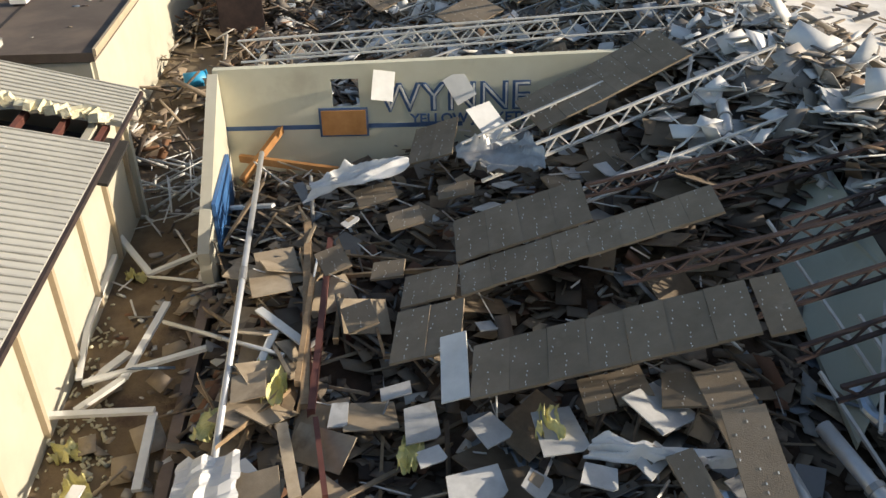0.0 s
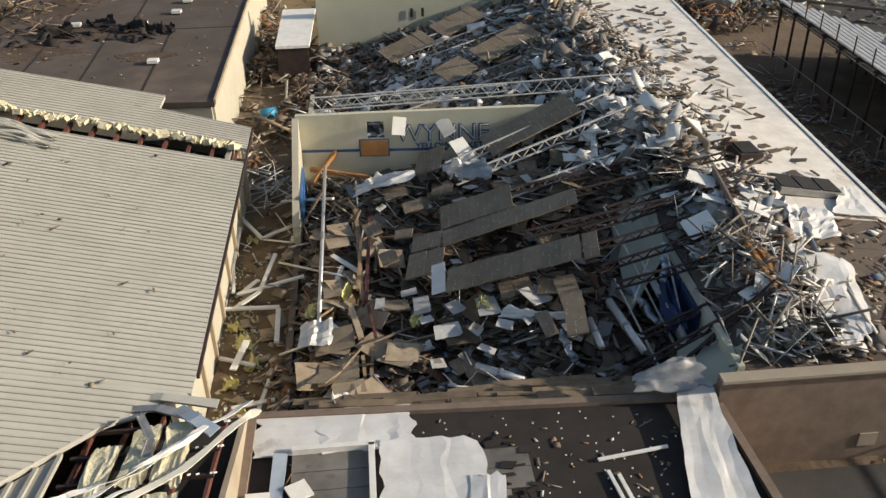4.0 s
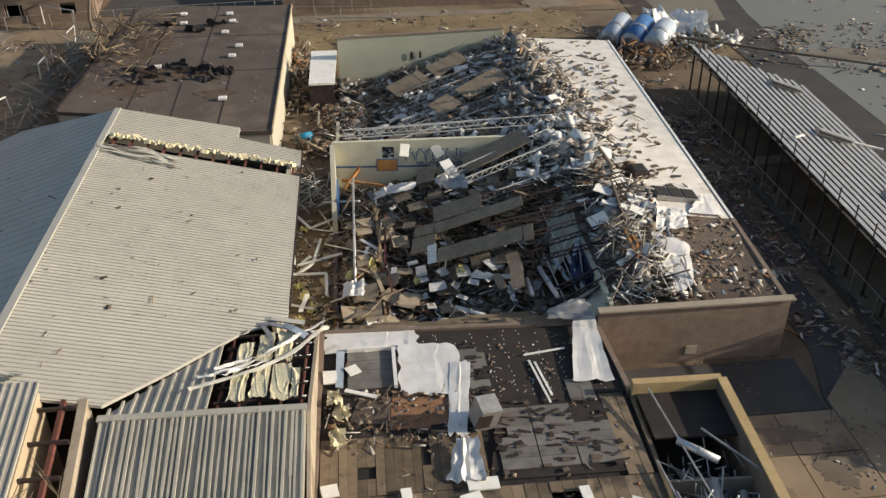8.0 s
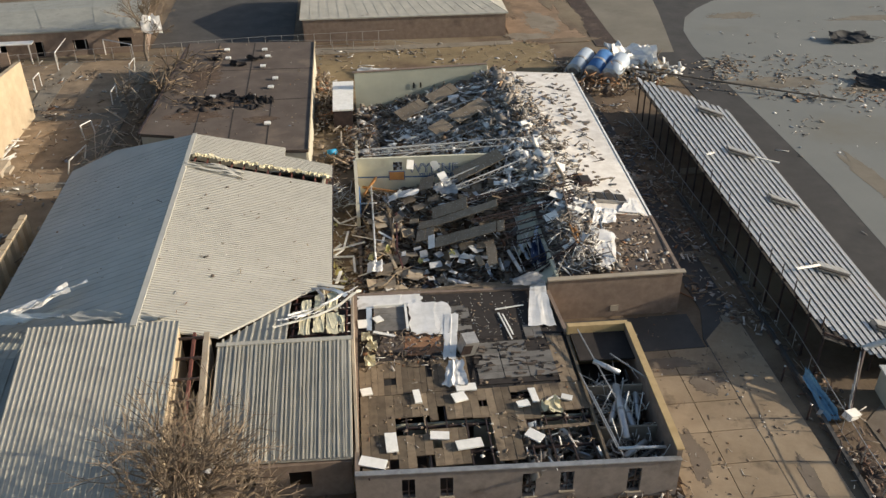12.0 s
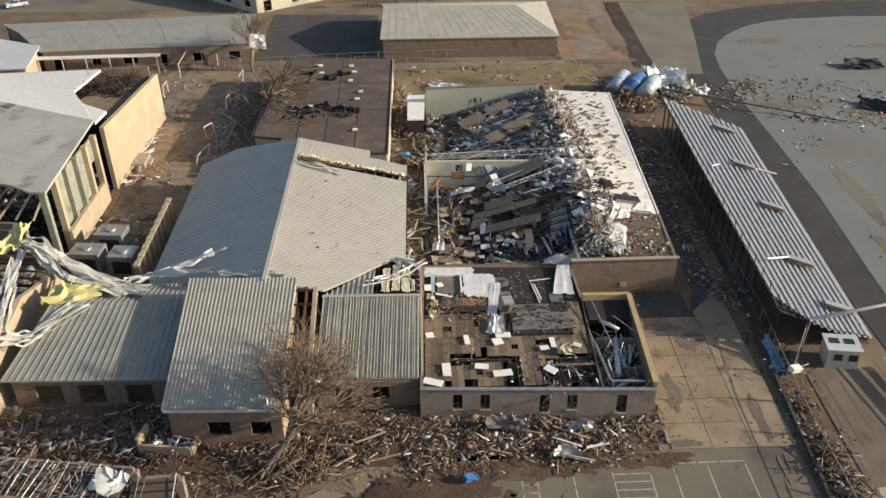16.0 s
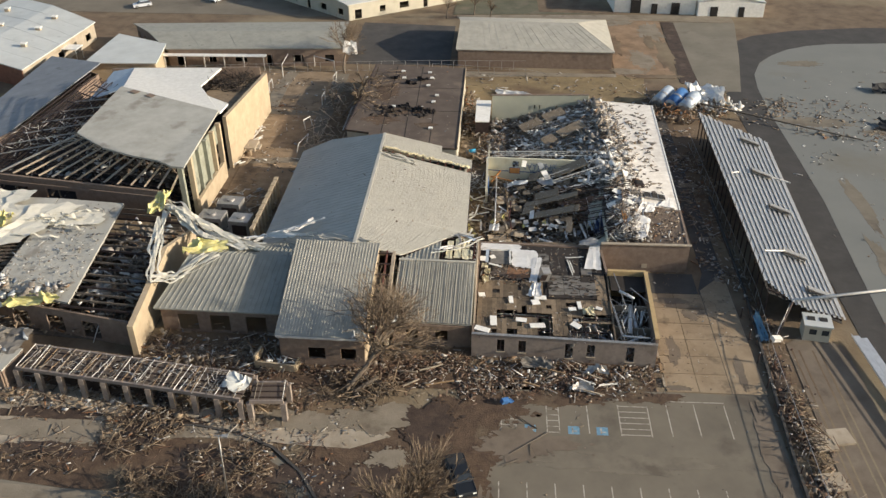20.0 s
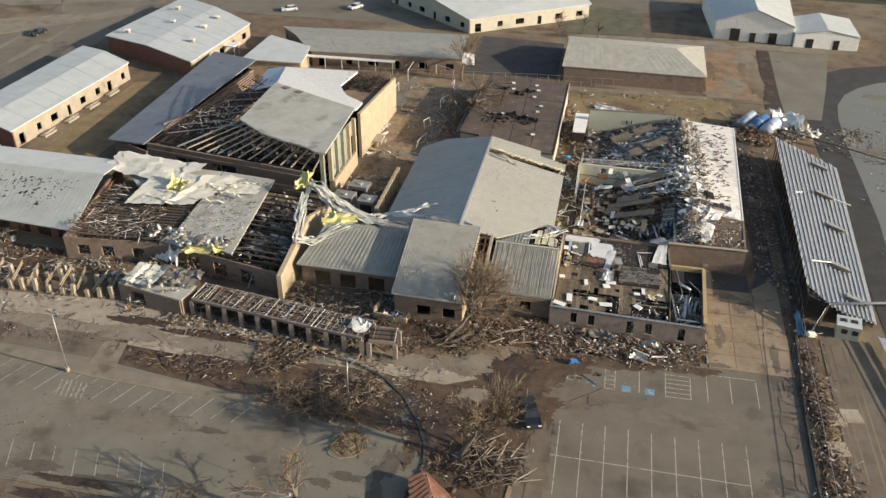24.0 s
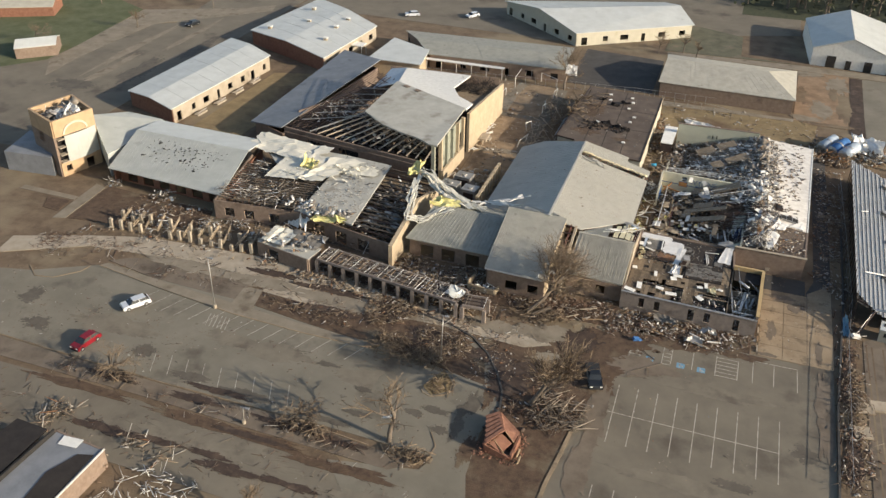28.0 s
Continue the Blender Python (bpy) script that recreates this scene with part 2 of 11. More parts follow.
M["brick"] = material("brick", (0.171, 0.122, 0.089), (0.243, 0.181, 0.137), 1.5, 0.9, 0.0, 0.3, 18, (0.135, 0.098, 0.074), 0.3, 0.6)
M["brick_red"] = material("brick_red", (0.17, 0.075, 0.045), (0.25, 0.12, 0.075), 1.5, 0.9, 0.0, 0.3, 18, (0.13, 0.06, 0.04), 0.3, 0.6)
M["orange_wall"] = material("orange_wall", (0.36, 0.245, 0.14), (0.45, 0.32, 0.19), 0.7, 0.85, 0.0, 0.15, 18, (0.28, 0.19, 0.11), 0.3, 0.62)
M["cream"] = material("cream", (0.44, 0.405, 0.31), (0.51, 0.475, 0.375), 0.6, 0.8, 0.0, 0.1, 15, (0.38, 0.34, 0.24), 0.35, 0.62)
M["beige"] = material("beige", (0.37, 0.29, 0.19), (0.46, 0.37, 0.25), 0.7, 0.85, 0.0, 0.15, 18, (0.30, 0.22, 0.14), 0.3, 0.62)
M["green_wall"] = material("green_wall", (0.40, 0.40, 0.31), (0.46, 0.46, 0.36), 0.4, 0.8, 0.0, 0.1, 15, (0.33, 0.32, 0.25), 0.3, 0.62)
M["faded_panel"] = material("faded_panel", (0.21, 0.215, 0.165), (0.30, 0.305, 0.24), 0.8, 0.85, 0.0, 0.2, 12, (0.15, 0.145, 0.11), 0.6, 0.56)
M["white"] = material("white", (0.66, 0.64, 0.58), (0.80, 0.78, 0.72), 1.5, 0.7, 0.0, 0.1, 15, (0.5, 0.46, 0.4), 0.6, 0.64, island=0.12, obj=0.1)
M["plaster"] = material("plaster", (0.36, 0.35, 0.33), (0.54, 0.53, 0.50), 1.5, 0.85, 0.0, 0.15, 15, (0.24, 0.21, 0.17), 0.9, 0.6, island=0.1, obj=0.22)
M["membrane"] = material("membrane", (0.62, 0.60, 0.55), (0.80, 0.78, 0.74), 0.9, 0.45, 0.0, 0.3, 4, (0.42, 0.38, 0.32), 0.5, 0.62)
M["steel"] = material("steel", (0.30, 0.29, 0.27), (0.48, 0.46, 0.43), 2.0, 0.45, 0.6, 0.1, 30, (0.2, 0.14, 0.1), 0.8, 0.66, island=0.15)
M["white_steel"] = material("white_steel", (0.50, 0.48, 0.43), (0.68, 0.65, 0.6), 2.0, 0.5, 0.1, 0.1, 30, (0.25, 0.2, 0.15), 1.2, 0.64)
M["dark_steel"] = material("dark_steel", (0.03, 0.022, 0.02), (0.07, 0.045, 0.04), 2.0, 0.7, 0.3, 0.1, 30)
M["red_steel"] = material("red_steel", (0.09, 0.03, 0.022), (0.15, 0.055, 0.04), 2.0, 0.7, 0.1, 0.1, 30)
M["aluminium"] = material("aluminium", (0.50, 0.50, 0.49), (0.66, 0.66, 0.65), 1.0, 0.42, 0.55, 0.08, 30, (0.36, 0.35, 0.33), 0.5, 0.64)
M["foil"] = material("foil", (0.50, 0.58, 0.66), (0.66, 0.73, 0.80), 2.0, 0.28, 0.8, 0.3, 12, (0.36, 0.42, 0.48), 1.2, 0.6)
M["insulation"] = material("insulation", (0.58, 0.51, 0.32), (0.72, 0.66, 0.46), 2.0, 0.95, 0.0, 0.8, 8, bump_dist=0.08)
M["yellow_batt"] = material("yellow_batt", (0.60, 0.53, 0.16), (0.76, 0.69, 0.34), 1.6, 0.95, 0.0, 0.8, 8, (0.5, 0.42, 0.2), 0.9, 0.58, bump_dist=0.08)
M["yellow_wood"] = material("yellow_wood", (0.38, 0.265, 0.12), (0.50, 0.36, 0.18), 1.0, 0.85, 0.0, 0.2, 20)
M["wood"] = material("wood", (0.2, 0.13, 0.07), (0.36, 0.25, 0.14), 3.0, 0.85, 0.0, 0.2, 30, island=0.35)
M["orange_wood"] = material("orange_wood", (0.36, 0.16, 0.045), (0.48, 0.24, 0.08), 2.0, 0.7, 0.0, 0.15, 30)
# Near-black; in voids, interiors and undersides it stands in for shade.
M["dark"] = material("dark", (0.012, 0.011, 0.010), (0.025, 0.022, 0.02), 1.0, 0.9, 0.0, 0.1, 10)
M["floor_in"] = material("floor_in", (0.07, 0.055, 0.04), (0.14, 0.11, 0.085), 0.5, 0.9, 0.0, 0.4, 8, (0.03, 0.025, 0.02), 0.3, 0.55)
M["bark"] = material("bark", (0.095, 0.075, 0.055), (0.19, 0.155, 0.12), 5.0, 0.95, 0.0, 0.4, 20)
M["twig"] = material("twig", (0.12, 0.088, 0.056), (0.22, 0.165, 0.112), 3.0, 0.95, 0.0, 0.0, 20, island=0.3)
M["rubble"] = material("rubble", (0.1, 0.08, 0.06), (0.2, 0.16, 0.12), 2.0, 0.95, 0.0, 0.2, 20, palette=[(0.0, (0.16, 0.12, 0.088)), (0.22, (0.24, 0.185, 0.13)), (0.42, (0.085, 0.062, 0.046)), (0.53, (0.32, 0.24, 0.155)), (0.74, (0.24, 0.12, 0.06)), (0.8, (0.42, 0.38, 0.32)), (0.92, (0.66, 0.63, 0.57)), (0.975, (0.16, 0.2, 0.24))])
M["gym_wreck"] = material("gym_wreck", (0.1, 0.08, 0.06), (0.2, 0.16, 0.12), 2.0, 0.95, 0.0, 0.3, 20, palette=[(0.0, (0.13, 0.10, 0.072)), (0.24, (0.19, 0.15, 0.11)), (0.45, (0.07, 0.052, 0.04)), (0.62, (0.25, 0.20, 0.14)), (0.78, (0.16, 0.08, 0.045)), (0.84, (0.30, 0.29, 0.27)), (0.92, (0.22, 0.25, 0.28)), (0.955, (0.62, 0.60, 0.55))])
M["rubble_grey"] = material("rubble_grey", (0.1, 0.08, 0.06), (0.2, 0.16, 0.12), 2.0, 0.9, 0.0, 0.2, 20, palette=[(0.0, (0.20, 0.175, 0.145)), (0.25, (0.28, 0.24, 0.19)), (0.42, (0.10, 0.09, 0.08)), (0.52, (0.45, 0.41, 0.36)), (0.70, (0.24, 0.27, 0.30)), (0.76, (0.72, 0.69, 0.63)), (0.93, (0.26, 0.17, 0.10))])
M["rubble_red"] = material("rubble_red", (0.1, 0.08, 0.06), (0.2, 0.16, 0.12), 2.0, 0.95, 0.0, 0.2, 20, palette=[(0.0, (0.15, 0.085, 0.055)), (0.26, (0.115, 0.078, 0.055)), (0.46, (0.20, 0.135, 0.092)), (0.62, (0.29, 0.235, 0.175)), (0.78, (0.085, 0.062, 0.046)), (0.9, (0.50, 0.46, 0.40))])
M["cream_membrane"] = material("cream_membrane", (0.56, 0.53, 0.43), (0.74, 0.70, 0.59), 0.5, 0.5, 0.0, 0.3, 4, (0.40, 0.36, 0.27), 0.5, 0.6)
M["limb"] = material("limb", (0.30, 0.24, 0.17), (0.46, 0.38, 0.29), 3.0, 0.85, 0.0, 0.3, 20)
# Brighter copy of cream; light bounced onto the lettered wall is in the colour.
M["gym_paint"] = material("gym_paint", (0.62, 0.58, 0.42), (0.70, 0.66, 0.50), 0.6, 0.8, 0.0, 0.1, 15, (0.55, 0.50, 0.36), 0.35, 0.62)
M["worn_roof"] = material("worn_roof", (0.338, 0.325, 0.278), (0.454, 0.440, 0.386), 0.35, 0.8, 0.0, 0.3, 6, (0.261, 0.240, 0.196), 0.22, 0.57)
M["tan_dirt"] = material("tan_dirt", (0.182, 0.150, 0.107), (0.259, 0.220, 0.163), 0.3, 0.95, 0.0, 0.5, 5.0, (0.134, 0.105, 0.073), 0.25, 0.56, bump_dist=0.06)
M["dirt_film"] = material("dirt_film", (0.141, 0.120, 0.089), (0.205, 0.176, 0.131), 0.3, 0.95, 0.0, 0.4, 12.0, (0.117, 0.097, 0.071), 0.2, 0.55)
M["bench_metal"] = material("bench_metal", (0.48, 0.47, 0.44), (0.62, 0.61, 0.58), 1.0, 0.5, 0.2, 0.08, 30, (0.40, 0.38, 0.35), 0.5, 0.62)
M["navy"] = material("navy", (0.012, 0.026, 0.075), (0.025, 0.05, 0.13), 1.0, 0.6, 0.0, 0.1, 20)
M["tan_wood"] = material("tan_wood", (0.27, 0.205, 0.13), (0.42, 0.335, 0.23), 1.5, 0.85, 0.0, 0.25, 30, (0.18, 0.13, 0.085), 0.8, 0.6, obj=0.25)
M["alley_soil"] = material("alley_soil", (0.13, 0.085, 0.045), (0.24, 0.17, 0.095), 0.9, 0.95, 0.0, 0.6, 9.0, (0.075, 0.045, 0.03), 0.5, 0.56, bump_dist=0.06)
M["yard_soil"] = material("yard_soil", (0.185, 0.128, 0.075), (0.32, 0.235, 0.148), 0.35, 0.95, 0.0, 0.5, 5.0, (0.10, 0.07, 0.046), 0.14, 0.57, bump_dist=0.06)
M["damp"] = material("damp", (0.086, 0.072, 0.053), (0.127, 0.107, 0.080), 0.5, 0.8, 0.0, 0.3, 30, (0.063, 0.053, 0.041), 0.6, 0.58)
M["grey_brick"] = material("grey_brick", (0.19, 0.155, 0.13), (0.27, 0.225, 0.19), 1.5, 0.9, 0.0, 0.3, 18, (0.14, 0.11, 0.09), 0.4, 0.6)
M["wet_soil"] = material("wet_soil", (0.035, 0.022, 0.015), (0.075, 0.048, 0.032), 0.7, 0.8, 0.0, 0.6, 5.0, (0.11, 0.075, 0.05), 0.3, 0.56, bump_dist=0.08)
M["tile_red"] = material("tile_red", (0.19, 0.085, 0.05), (0.29, 0.145, 0.095), 2.0, 0.9, 0.0, 0.2, 20, island=0.35)
M["blue"] = material("blue", (0.03, 0.10, 0.26), (0.06, 0.17, 0.38), 1.0, 0.5, 0.0, 0.1, 20)
M["cyan"] = material("cyan", (0.02, 0.25, 0.45), (0.04, 0.34, 0.55), 1.0, 0.5, 0.0, 0.1, 20)
M["glass"] = material("glass", (0.02, 0.025, 0.03), (0.04, 0.045, 0.05), 1.0, 0.08, 0.0, 0.0)
M["rubber"] = material("rubber", (0.02, 0.02, 0.02), (0.03, 0.03, 0.03), 3.0, 0.8, 0.0, 0.1)


def car_paint(name, c):
    m = material(name, tuple(v * 0.9 for v in c), c, 1.5, 0.28, 0.1, 0.0)
    return m


M["silver_paint"] = car_paint("silver_paint", (0.62, 0.64, 0.66))
M["red_paint"] = car_paint("red_paint", (0.22, 0.012, 0.02))
M["black_paint"] = car_paint("black_paint", (0.02, 0.022, 0.025))
M["wasp_blue"] = material("wasp_blue", (0.05, 0.10, 0.20), (0.08, 0.14, 0.26), 2.0, 0.7, 0.0, 0.1)


def flat(name, pts, z, mat, label, category="ground", t=0.3, kind="structure"):
    """A paved or planted area as a thick plate with its top at z."""
    s = Shape().slab([(x, y, z) for x, y in pts], t)
    return tagged(part(name, s, M[mat]), label, category, "", kind)


# ---- ground ----
g = Shape()
N = 80
for j in range(N + 1):
    for i in range(N + 1):
        u, w = (i / N - 0.5) * 2, (j / N - 0.5) * 2
        g.v.append((math.copysign(abs(u) ** 2.2, u) * 1500 - 30, math.copysign(abs(w) ** 2.2, w) * 1500 + 30, -0.02))
for j in range(N):
    for i in range(N):
        a = j * (N + 1) + i
        g.f.append((a, a + 1, a + N + 2, a + N + 1))
tagged(part("ground", g, M["dirt"]), "brown bare dirt and dead grass ground", "ground", "", "structure")
def blots(name, label, mat, spots, z, seed=1):
    """Irregular patches of mud, damp or spilled earth lying on the ground."""
    s = Shape()
    for k, (x, y, rx, ry) in enumerate(spots):
        pts = []
        for i in range(120):
            a = math.tau * i / 120
            c = Vector((math.cos(a), math.sin(a), seed * 3.1 + k * 1.7))
            f = 1.0 + 0.5 * noise.noise(c * 1.6) + 0.32 * noise.noise(c * 4.0) + 0.16 * noise.noise(c * 10.0) + 0.1 * noise.noise(c * 24.0)
            pts.append((x + rx * f * c.x, y + ry * f * c.y, z + 0.0025 * k))
        s.slab(pts, 0.02)
        r = random.Random(seed * 91 + k)
        for i in range(34):
            px, py, pz = pts[r.randrange(120)]
            g = 1.0 + abs(r.gauss(0, 0.16))
            cx, cy, q = x + (px - x) * g, y + (py - y) * g, min(rx, ry) * r.uniform(0.03, 0.14)
            s.slab([(cx + q * r.uniform(0.6, 1.5) * math.cos(j * 0.9), cy + q * r.uniform(0.5, 1.1) * math.sin(j * 0.9), pz + 0.001 + 0.0006 * (i % 3)) for j in range(7)], 0.018)
    return tagged(part(name, s, M[mat]), label, "ground", "", "stuff")


flat("parking_main", [(-3.4, -80), (33, -80), (33, -5.4), (2.6, -5.4), (1.6, -14), (0.2, -22), (-1.0, -29.6), (-1.7, -37), (-2.3, -42)], 0.05, "asphalt", "worn grey-brown asphalt car park with faded stripes", "car park")
flat("service_drive", [(29.2, -5.4), (33.2, -5.4), (33.2, 74), (30.4, 74), (30.4, 19), (29.2, 15)], 0.05, "asphalt_dark", "dark worn asphalt service drive beside the brick block", "road")
flat("parking_side", [(-110, -41), (-110, -28), (-97, -25), (-87, -19.5), (-60, -19.8), (-40, -21.8), (-26, -25), (-15, -28), (-14.5, -42.5), (-40, -42), (-60, -42), (-89, -41)], 0.05, "asphalt_worn", "worn grey-brown asphalt car park with slanted bays", "car park")
flat("street", [(-240, -56), (-240, -45.5), (-60, -46.5), (-30, -48.5), (-4, -52), (1.6, -56), (1.6, -70), (-14, -64), (-30, -58)], 0.04, "asphalt", "wide worn asphalt street strewn with debris", "road")
flat("front_walk", [(-107, -22.6), (-92.7, -15.0), (-78, -13.6), (-70, -12.8), (-58, -14.2), (-56.6, -17.0), (-46.6, -17.5), (-39.4, -16.0), (-33, -15.0), (-12, -16), (-8, -14), (-12, -11.2), (-36, -10.8), (-41, -8.9), (-50, -7.6), (-63.5, -7.4), (-74, -8.1), (-85, -8.9), (-95, -12), (-108, -17)], 0.06, "pale_concrete", "pale concrete walk in front of the ruined canopy", "walkway")
flat("front_bed", [(-24, -9), (-18, -6.5), (1.4, -6), (21, -5.4), (21, -0.9), (0, -0.9), (-40, -4), (-62, -7), (-62, -10)], 0.05, "mulch", "dark earth planting bed covered in splintered debris", "ground")
flat("yard_back", [(-3.6, 68), (30, 68), (32, 92), (-24, 92), (-24, 84.5), (-3.6, 84)], 0.04, "lawn", "pale dead-grass yard behind the gym", "ground")
flat("yard_west", [(-40, 34), (-29.5, 34), (-29.5, 91), (-68, 91), (-68, 80), (-40.6, 80)], 0.04, "yard_soil", "bare earth courtyard with tracks and debris", "ground")
flat("yard_class", [(-105, 36), (-92, 34), (-90, 78), (-104, 74)], 0.04, "lawn", "dead-grass yard between classroom wings", "ground")
flat("path_back", [(-31.6, 48), (-28.6, 48), (-28.4, 90), (-31.0, 90)], 0.07, "asphalt", "grey paved path across the yard", "walkway")
flat("sports_field", [(50.6, 5), (51.5, 20.7), (52.8, 40), (53.0, 56), (53.0, 73), (53.7, 86), (54.8, 93.5), (57.4, 100.3), (61.0, 105), (65.4, 109), (70.4, 111.6), (76, 113.1), (88, 114), (104, 113), (120, 108), (131, 98), (136, 70), (136, -60), (49, -60)], 0.045, "field", "flat grey-green sports field strewn with debris", "sports field")
flat("running_track", [(47, 22), (47, 90), (49, 104), (53, 112), (60, 118), (70, 122), (88, 125), (108, 124), (128, 118), (142, 104), (146, 70), (146, -60), (47, -60)], 0.03, "track", "black running track round the field", "track")
flat("north_road", [(42.6, 84), (50, 84), (54, 104), (58, 127.2), (42.8, 127.2)], 0.045, "asphalt_worn", "worn grey lot between the dirt yard and the track", "road")
flat("dirt_yard", [(26.4, 92), (30.6, 90.3), (38.6, 90.6), (40.4, 128), (27.6, 128)], 0.05, "clay_yard", "bare orange-brown dirt yard beside the brick store", "ground")
blots("dry_earth", "lighter trodden clay in the dirt yard", "tan_dirt", [(33, 101, 2.4, 5), (29, 94, 3, 1.8), (37.6, 120, 2.4, 6), (30, 126, 4, 2)], 0.066, 41)
blots("mud_spill", "dark mud along the dirt yard", "dirt", [(38.6, 104, 1.6, 10), (34, 91.4, 5, 1.2), (28.2, 110, 1.2, 6), (36, 113, 1.0, 4)], 0.07, 42)
# Strip darker than the ground on either side.
flat("ditch_strip", [(39.0, 88), (42.4, 87), (43.6, 127), (40.6, 127)], 0.056, "wet_soil", "dark strip of ground between the yard and the lot", "ground")
flat("north_walk", [(-8, 128.2), (27.6, 128.2), (58, 127.2), (58, 132.4), (27.6, 132.4), (-8, 130.4)], 0.06, "tan_dirt", "tan dirt track behind the brick store", "walkway")
flat("north_lawn", [(-9, 131), (27.4, 133), (12, 134), (11.6, 152), (-8, 160)], 0.055, "olive_lawn", "dull winter lawn beside the cream building", "lawn")
flat("yard_walk", [(-5.3, 89.4), (10, 90.4), (26.4, 90.6), (26.6, 92.4), (-5.2, 92.6)], 0.06, "tan_dirt", "tan trodden walk before the brick store", "walkway")
flat("wood_floor", [(10, 176), (58, 178), (250, 172), (250, 250), (10, 250)], 0.05, "leaf", "dark litter under the distant wood", "ground")
flat("west_road", [(-240, 8), (-128, 14), (-126, 200), (-145, 240), (-170, 240), (-152, 100), (-240, 60)], 0.03, "asphalt", "wide worn asphalt lot beyond the classrooms", "road")
flat("north_lot", [(-126, 130), (-28, 128), (-2, 148), (28, 160), (28, 240), (-126, 240)], 0.03, "asphalt", "distant worn asphalt lot", "road")
flat("north_yard", [(-30, 96), (-8, 96), (-8, 122), (-30, 124)], 0.035, "asphalt_dark", "dark tarred yard behind the fence", "ground")
flat("west_lawn", [(-330, 20), (-200, 40), (-176, 48), (-166, 60), (-166, 74), (-169.5, 108), (-182, 114), (-200, 122), (-330, 170)], 0.045, "green", "green lawn round distant houses", "lawn")
flat("road_verge", [(-165, 60), (-166, 74), (-169, 108), (-140, 121.5), (-133, 128), (-131, 122), (-136.5, 116.6), (-157.5, 97.4), (-159.2, 64.4), (-158, 50)], 0.05, "tan_dirt", "tan dirt verge between the lot and the lawns", "ground")
flat("far_street", [(-330, 176), (-200, 130), (-170, 122), (-140, 132), (-100, 150), (-60, 176), (-60, 184), (-104, 158), (-142, 142), (-172, 132), (-200, 140), (-330, 188)], 0.055, "asphalt_worn", "pale worn street beyond the school", "road")
flat("far_lawn", [(-330, 192), (-200, 146), (-170, 137), (-120, 162), (-90, 186), (-120, 240), (-330, 240)], 0.045, "green", "dull green lawns beyond the street", "lawn")

# ---- roofs and walls ----
def ribbed(name, corners, mat, parent, pitch=0.6, along=0, t=0.18, rib=(0.09, 0.055), label="", ribmat=None):
    """A metal roof plane: corners a, b, c, d in order; ribs run from edge a-b to edge d-c (along=0) or from a-d to b-c."""
    a, b, c, d = [Vector(p) for p in corners]
    if along:
        a, b, c, d = a, d, c, b
    sheet = part(name, Shape().slab([tuple(p) for p in (a, b, c, d)], t), M[mat], parent, label)
    n = max(2, round((b - a).length / pitch))
    up = (b - a).cross(d - a).normalized()
    up = up if up.z > 0 else -up
    s = Shape()
    for k in range(n + 1):
        p, q = a.lerp(b, k / n), d.lerp(c, k / n)
        s.beam(p + up * rib[1] / 2, q + up * rib[1] / 2, rib[0], rib[1], up)
    ribs = part("seam", s, M[ribmat or mat], parent)
    ribs["kind"] = "stuff"
    return sheet


def wall(parent, a, b, z0, z1, mat, t=0.3, openings=(), name="wall", z1b=None):
    """A wall along a-b with real openings (start, end, sill, head) in metres along it."""
    a, b = Vector((*a, 0)), Vector((*b, 0))
    d = (b - a).normalized()
    n = Vector((-d.y, d.x, 0)) * t / 2
    L = (b - a).length
    s = Shape()
    z1b = z1 if z1b is None else z1b

    def piece(u0, u1, lo, hi, nm=name):
        if u1 - u0 < 0.01:
            return
        p, q = a + d * u0, a + d * u1
        h0 = z1 + (z1b - z1) * u0 / L if hi is None else hi
        h1 = z1 + (z1b - z1) * u1 / L if hi is None else hi
        if h0 - lo < 0.01 and h1 - lo < 0.01:
            return
        lo_ = Vector((0, 0, lo))
        vs = [p - n + lo_, q - n + lo_, q + n + lo_, p + n + lo_, p - n + Vector((0, 0, h0)), q - n + Vector((0, 0, h1)), q + n + Vector((0, 0, h1)), p + n + Vector((0, 0, h0))]
        part(nm, Shape().add(vs, [(3, 2, 1, 0), (4, 5, 6, 7), (0, 1, 5, 4), (1, 2, 6, 5), (2, 3, 7, 6), (3, 0, 4, 7)]), M[mat], parent)

    u = 0.0
    for u0, u1, lo, hi in sorted(openings):
        piece(u, u0, z0, None)
        piece(u0, u1, z0, lo, "sill_wall")
        piece(u0, u1, hi, None, "lintel")
        u = u1
    piece(u, L, z0, None)


def shell(parent, pts, z1, mat, t=0.3, skip=(), z0=-0.1):
    """Walls round an outline."""
    for k in range(len(pts)):
        if k not in skip:
            wall(parent, pts[k], pts[(k + 1) % len(pts)], z0, z1, mat, t)


blots("dirt_film", "long tyre-worn dirt streak on the far lot", "tan_dirt", [(-150, 76, 1.6, 18), (-141, 92, 1.2, 14), (-146, 60, 1.4, 12)], 0.036, 31)
blots("damp_stain", "dark worn patch on the far lot", "damp", [(-138, 62, 3.0, 9), (-133, 84, 2.0, 10), (-148, 48, 5, 3)], 0.04, 32)
flat("path_cross", [(-41.9, 73.0), (-39.5, 72.0), (-39.6, 83), (-38.9, 91), (-41.2, 91.6), (-42.4, 83)], 0.07, "tan_dirt", "tan concrete path leading to the canopy", "walkway")
flat("path_cross", [(-41.0, 71.0), (-30.9, 70.6), (-30.9, 68.6), (-41.0, 68.8)], 0.066, "asphalt", "grey paved path across the yard", "walkway")
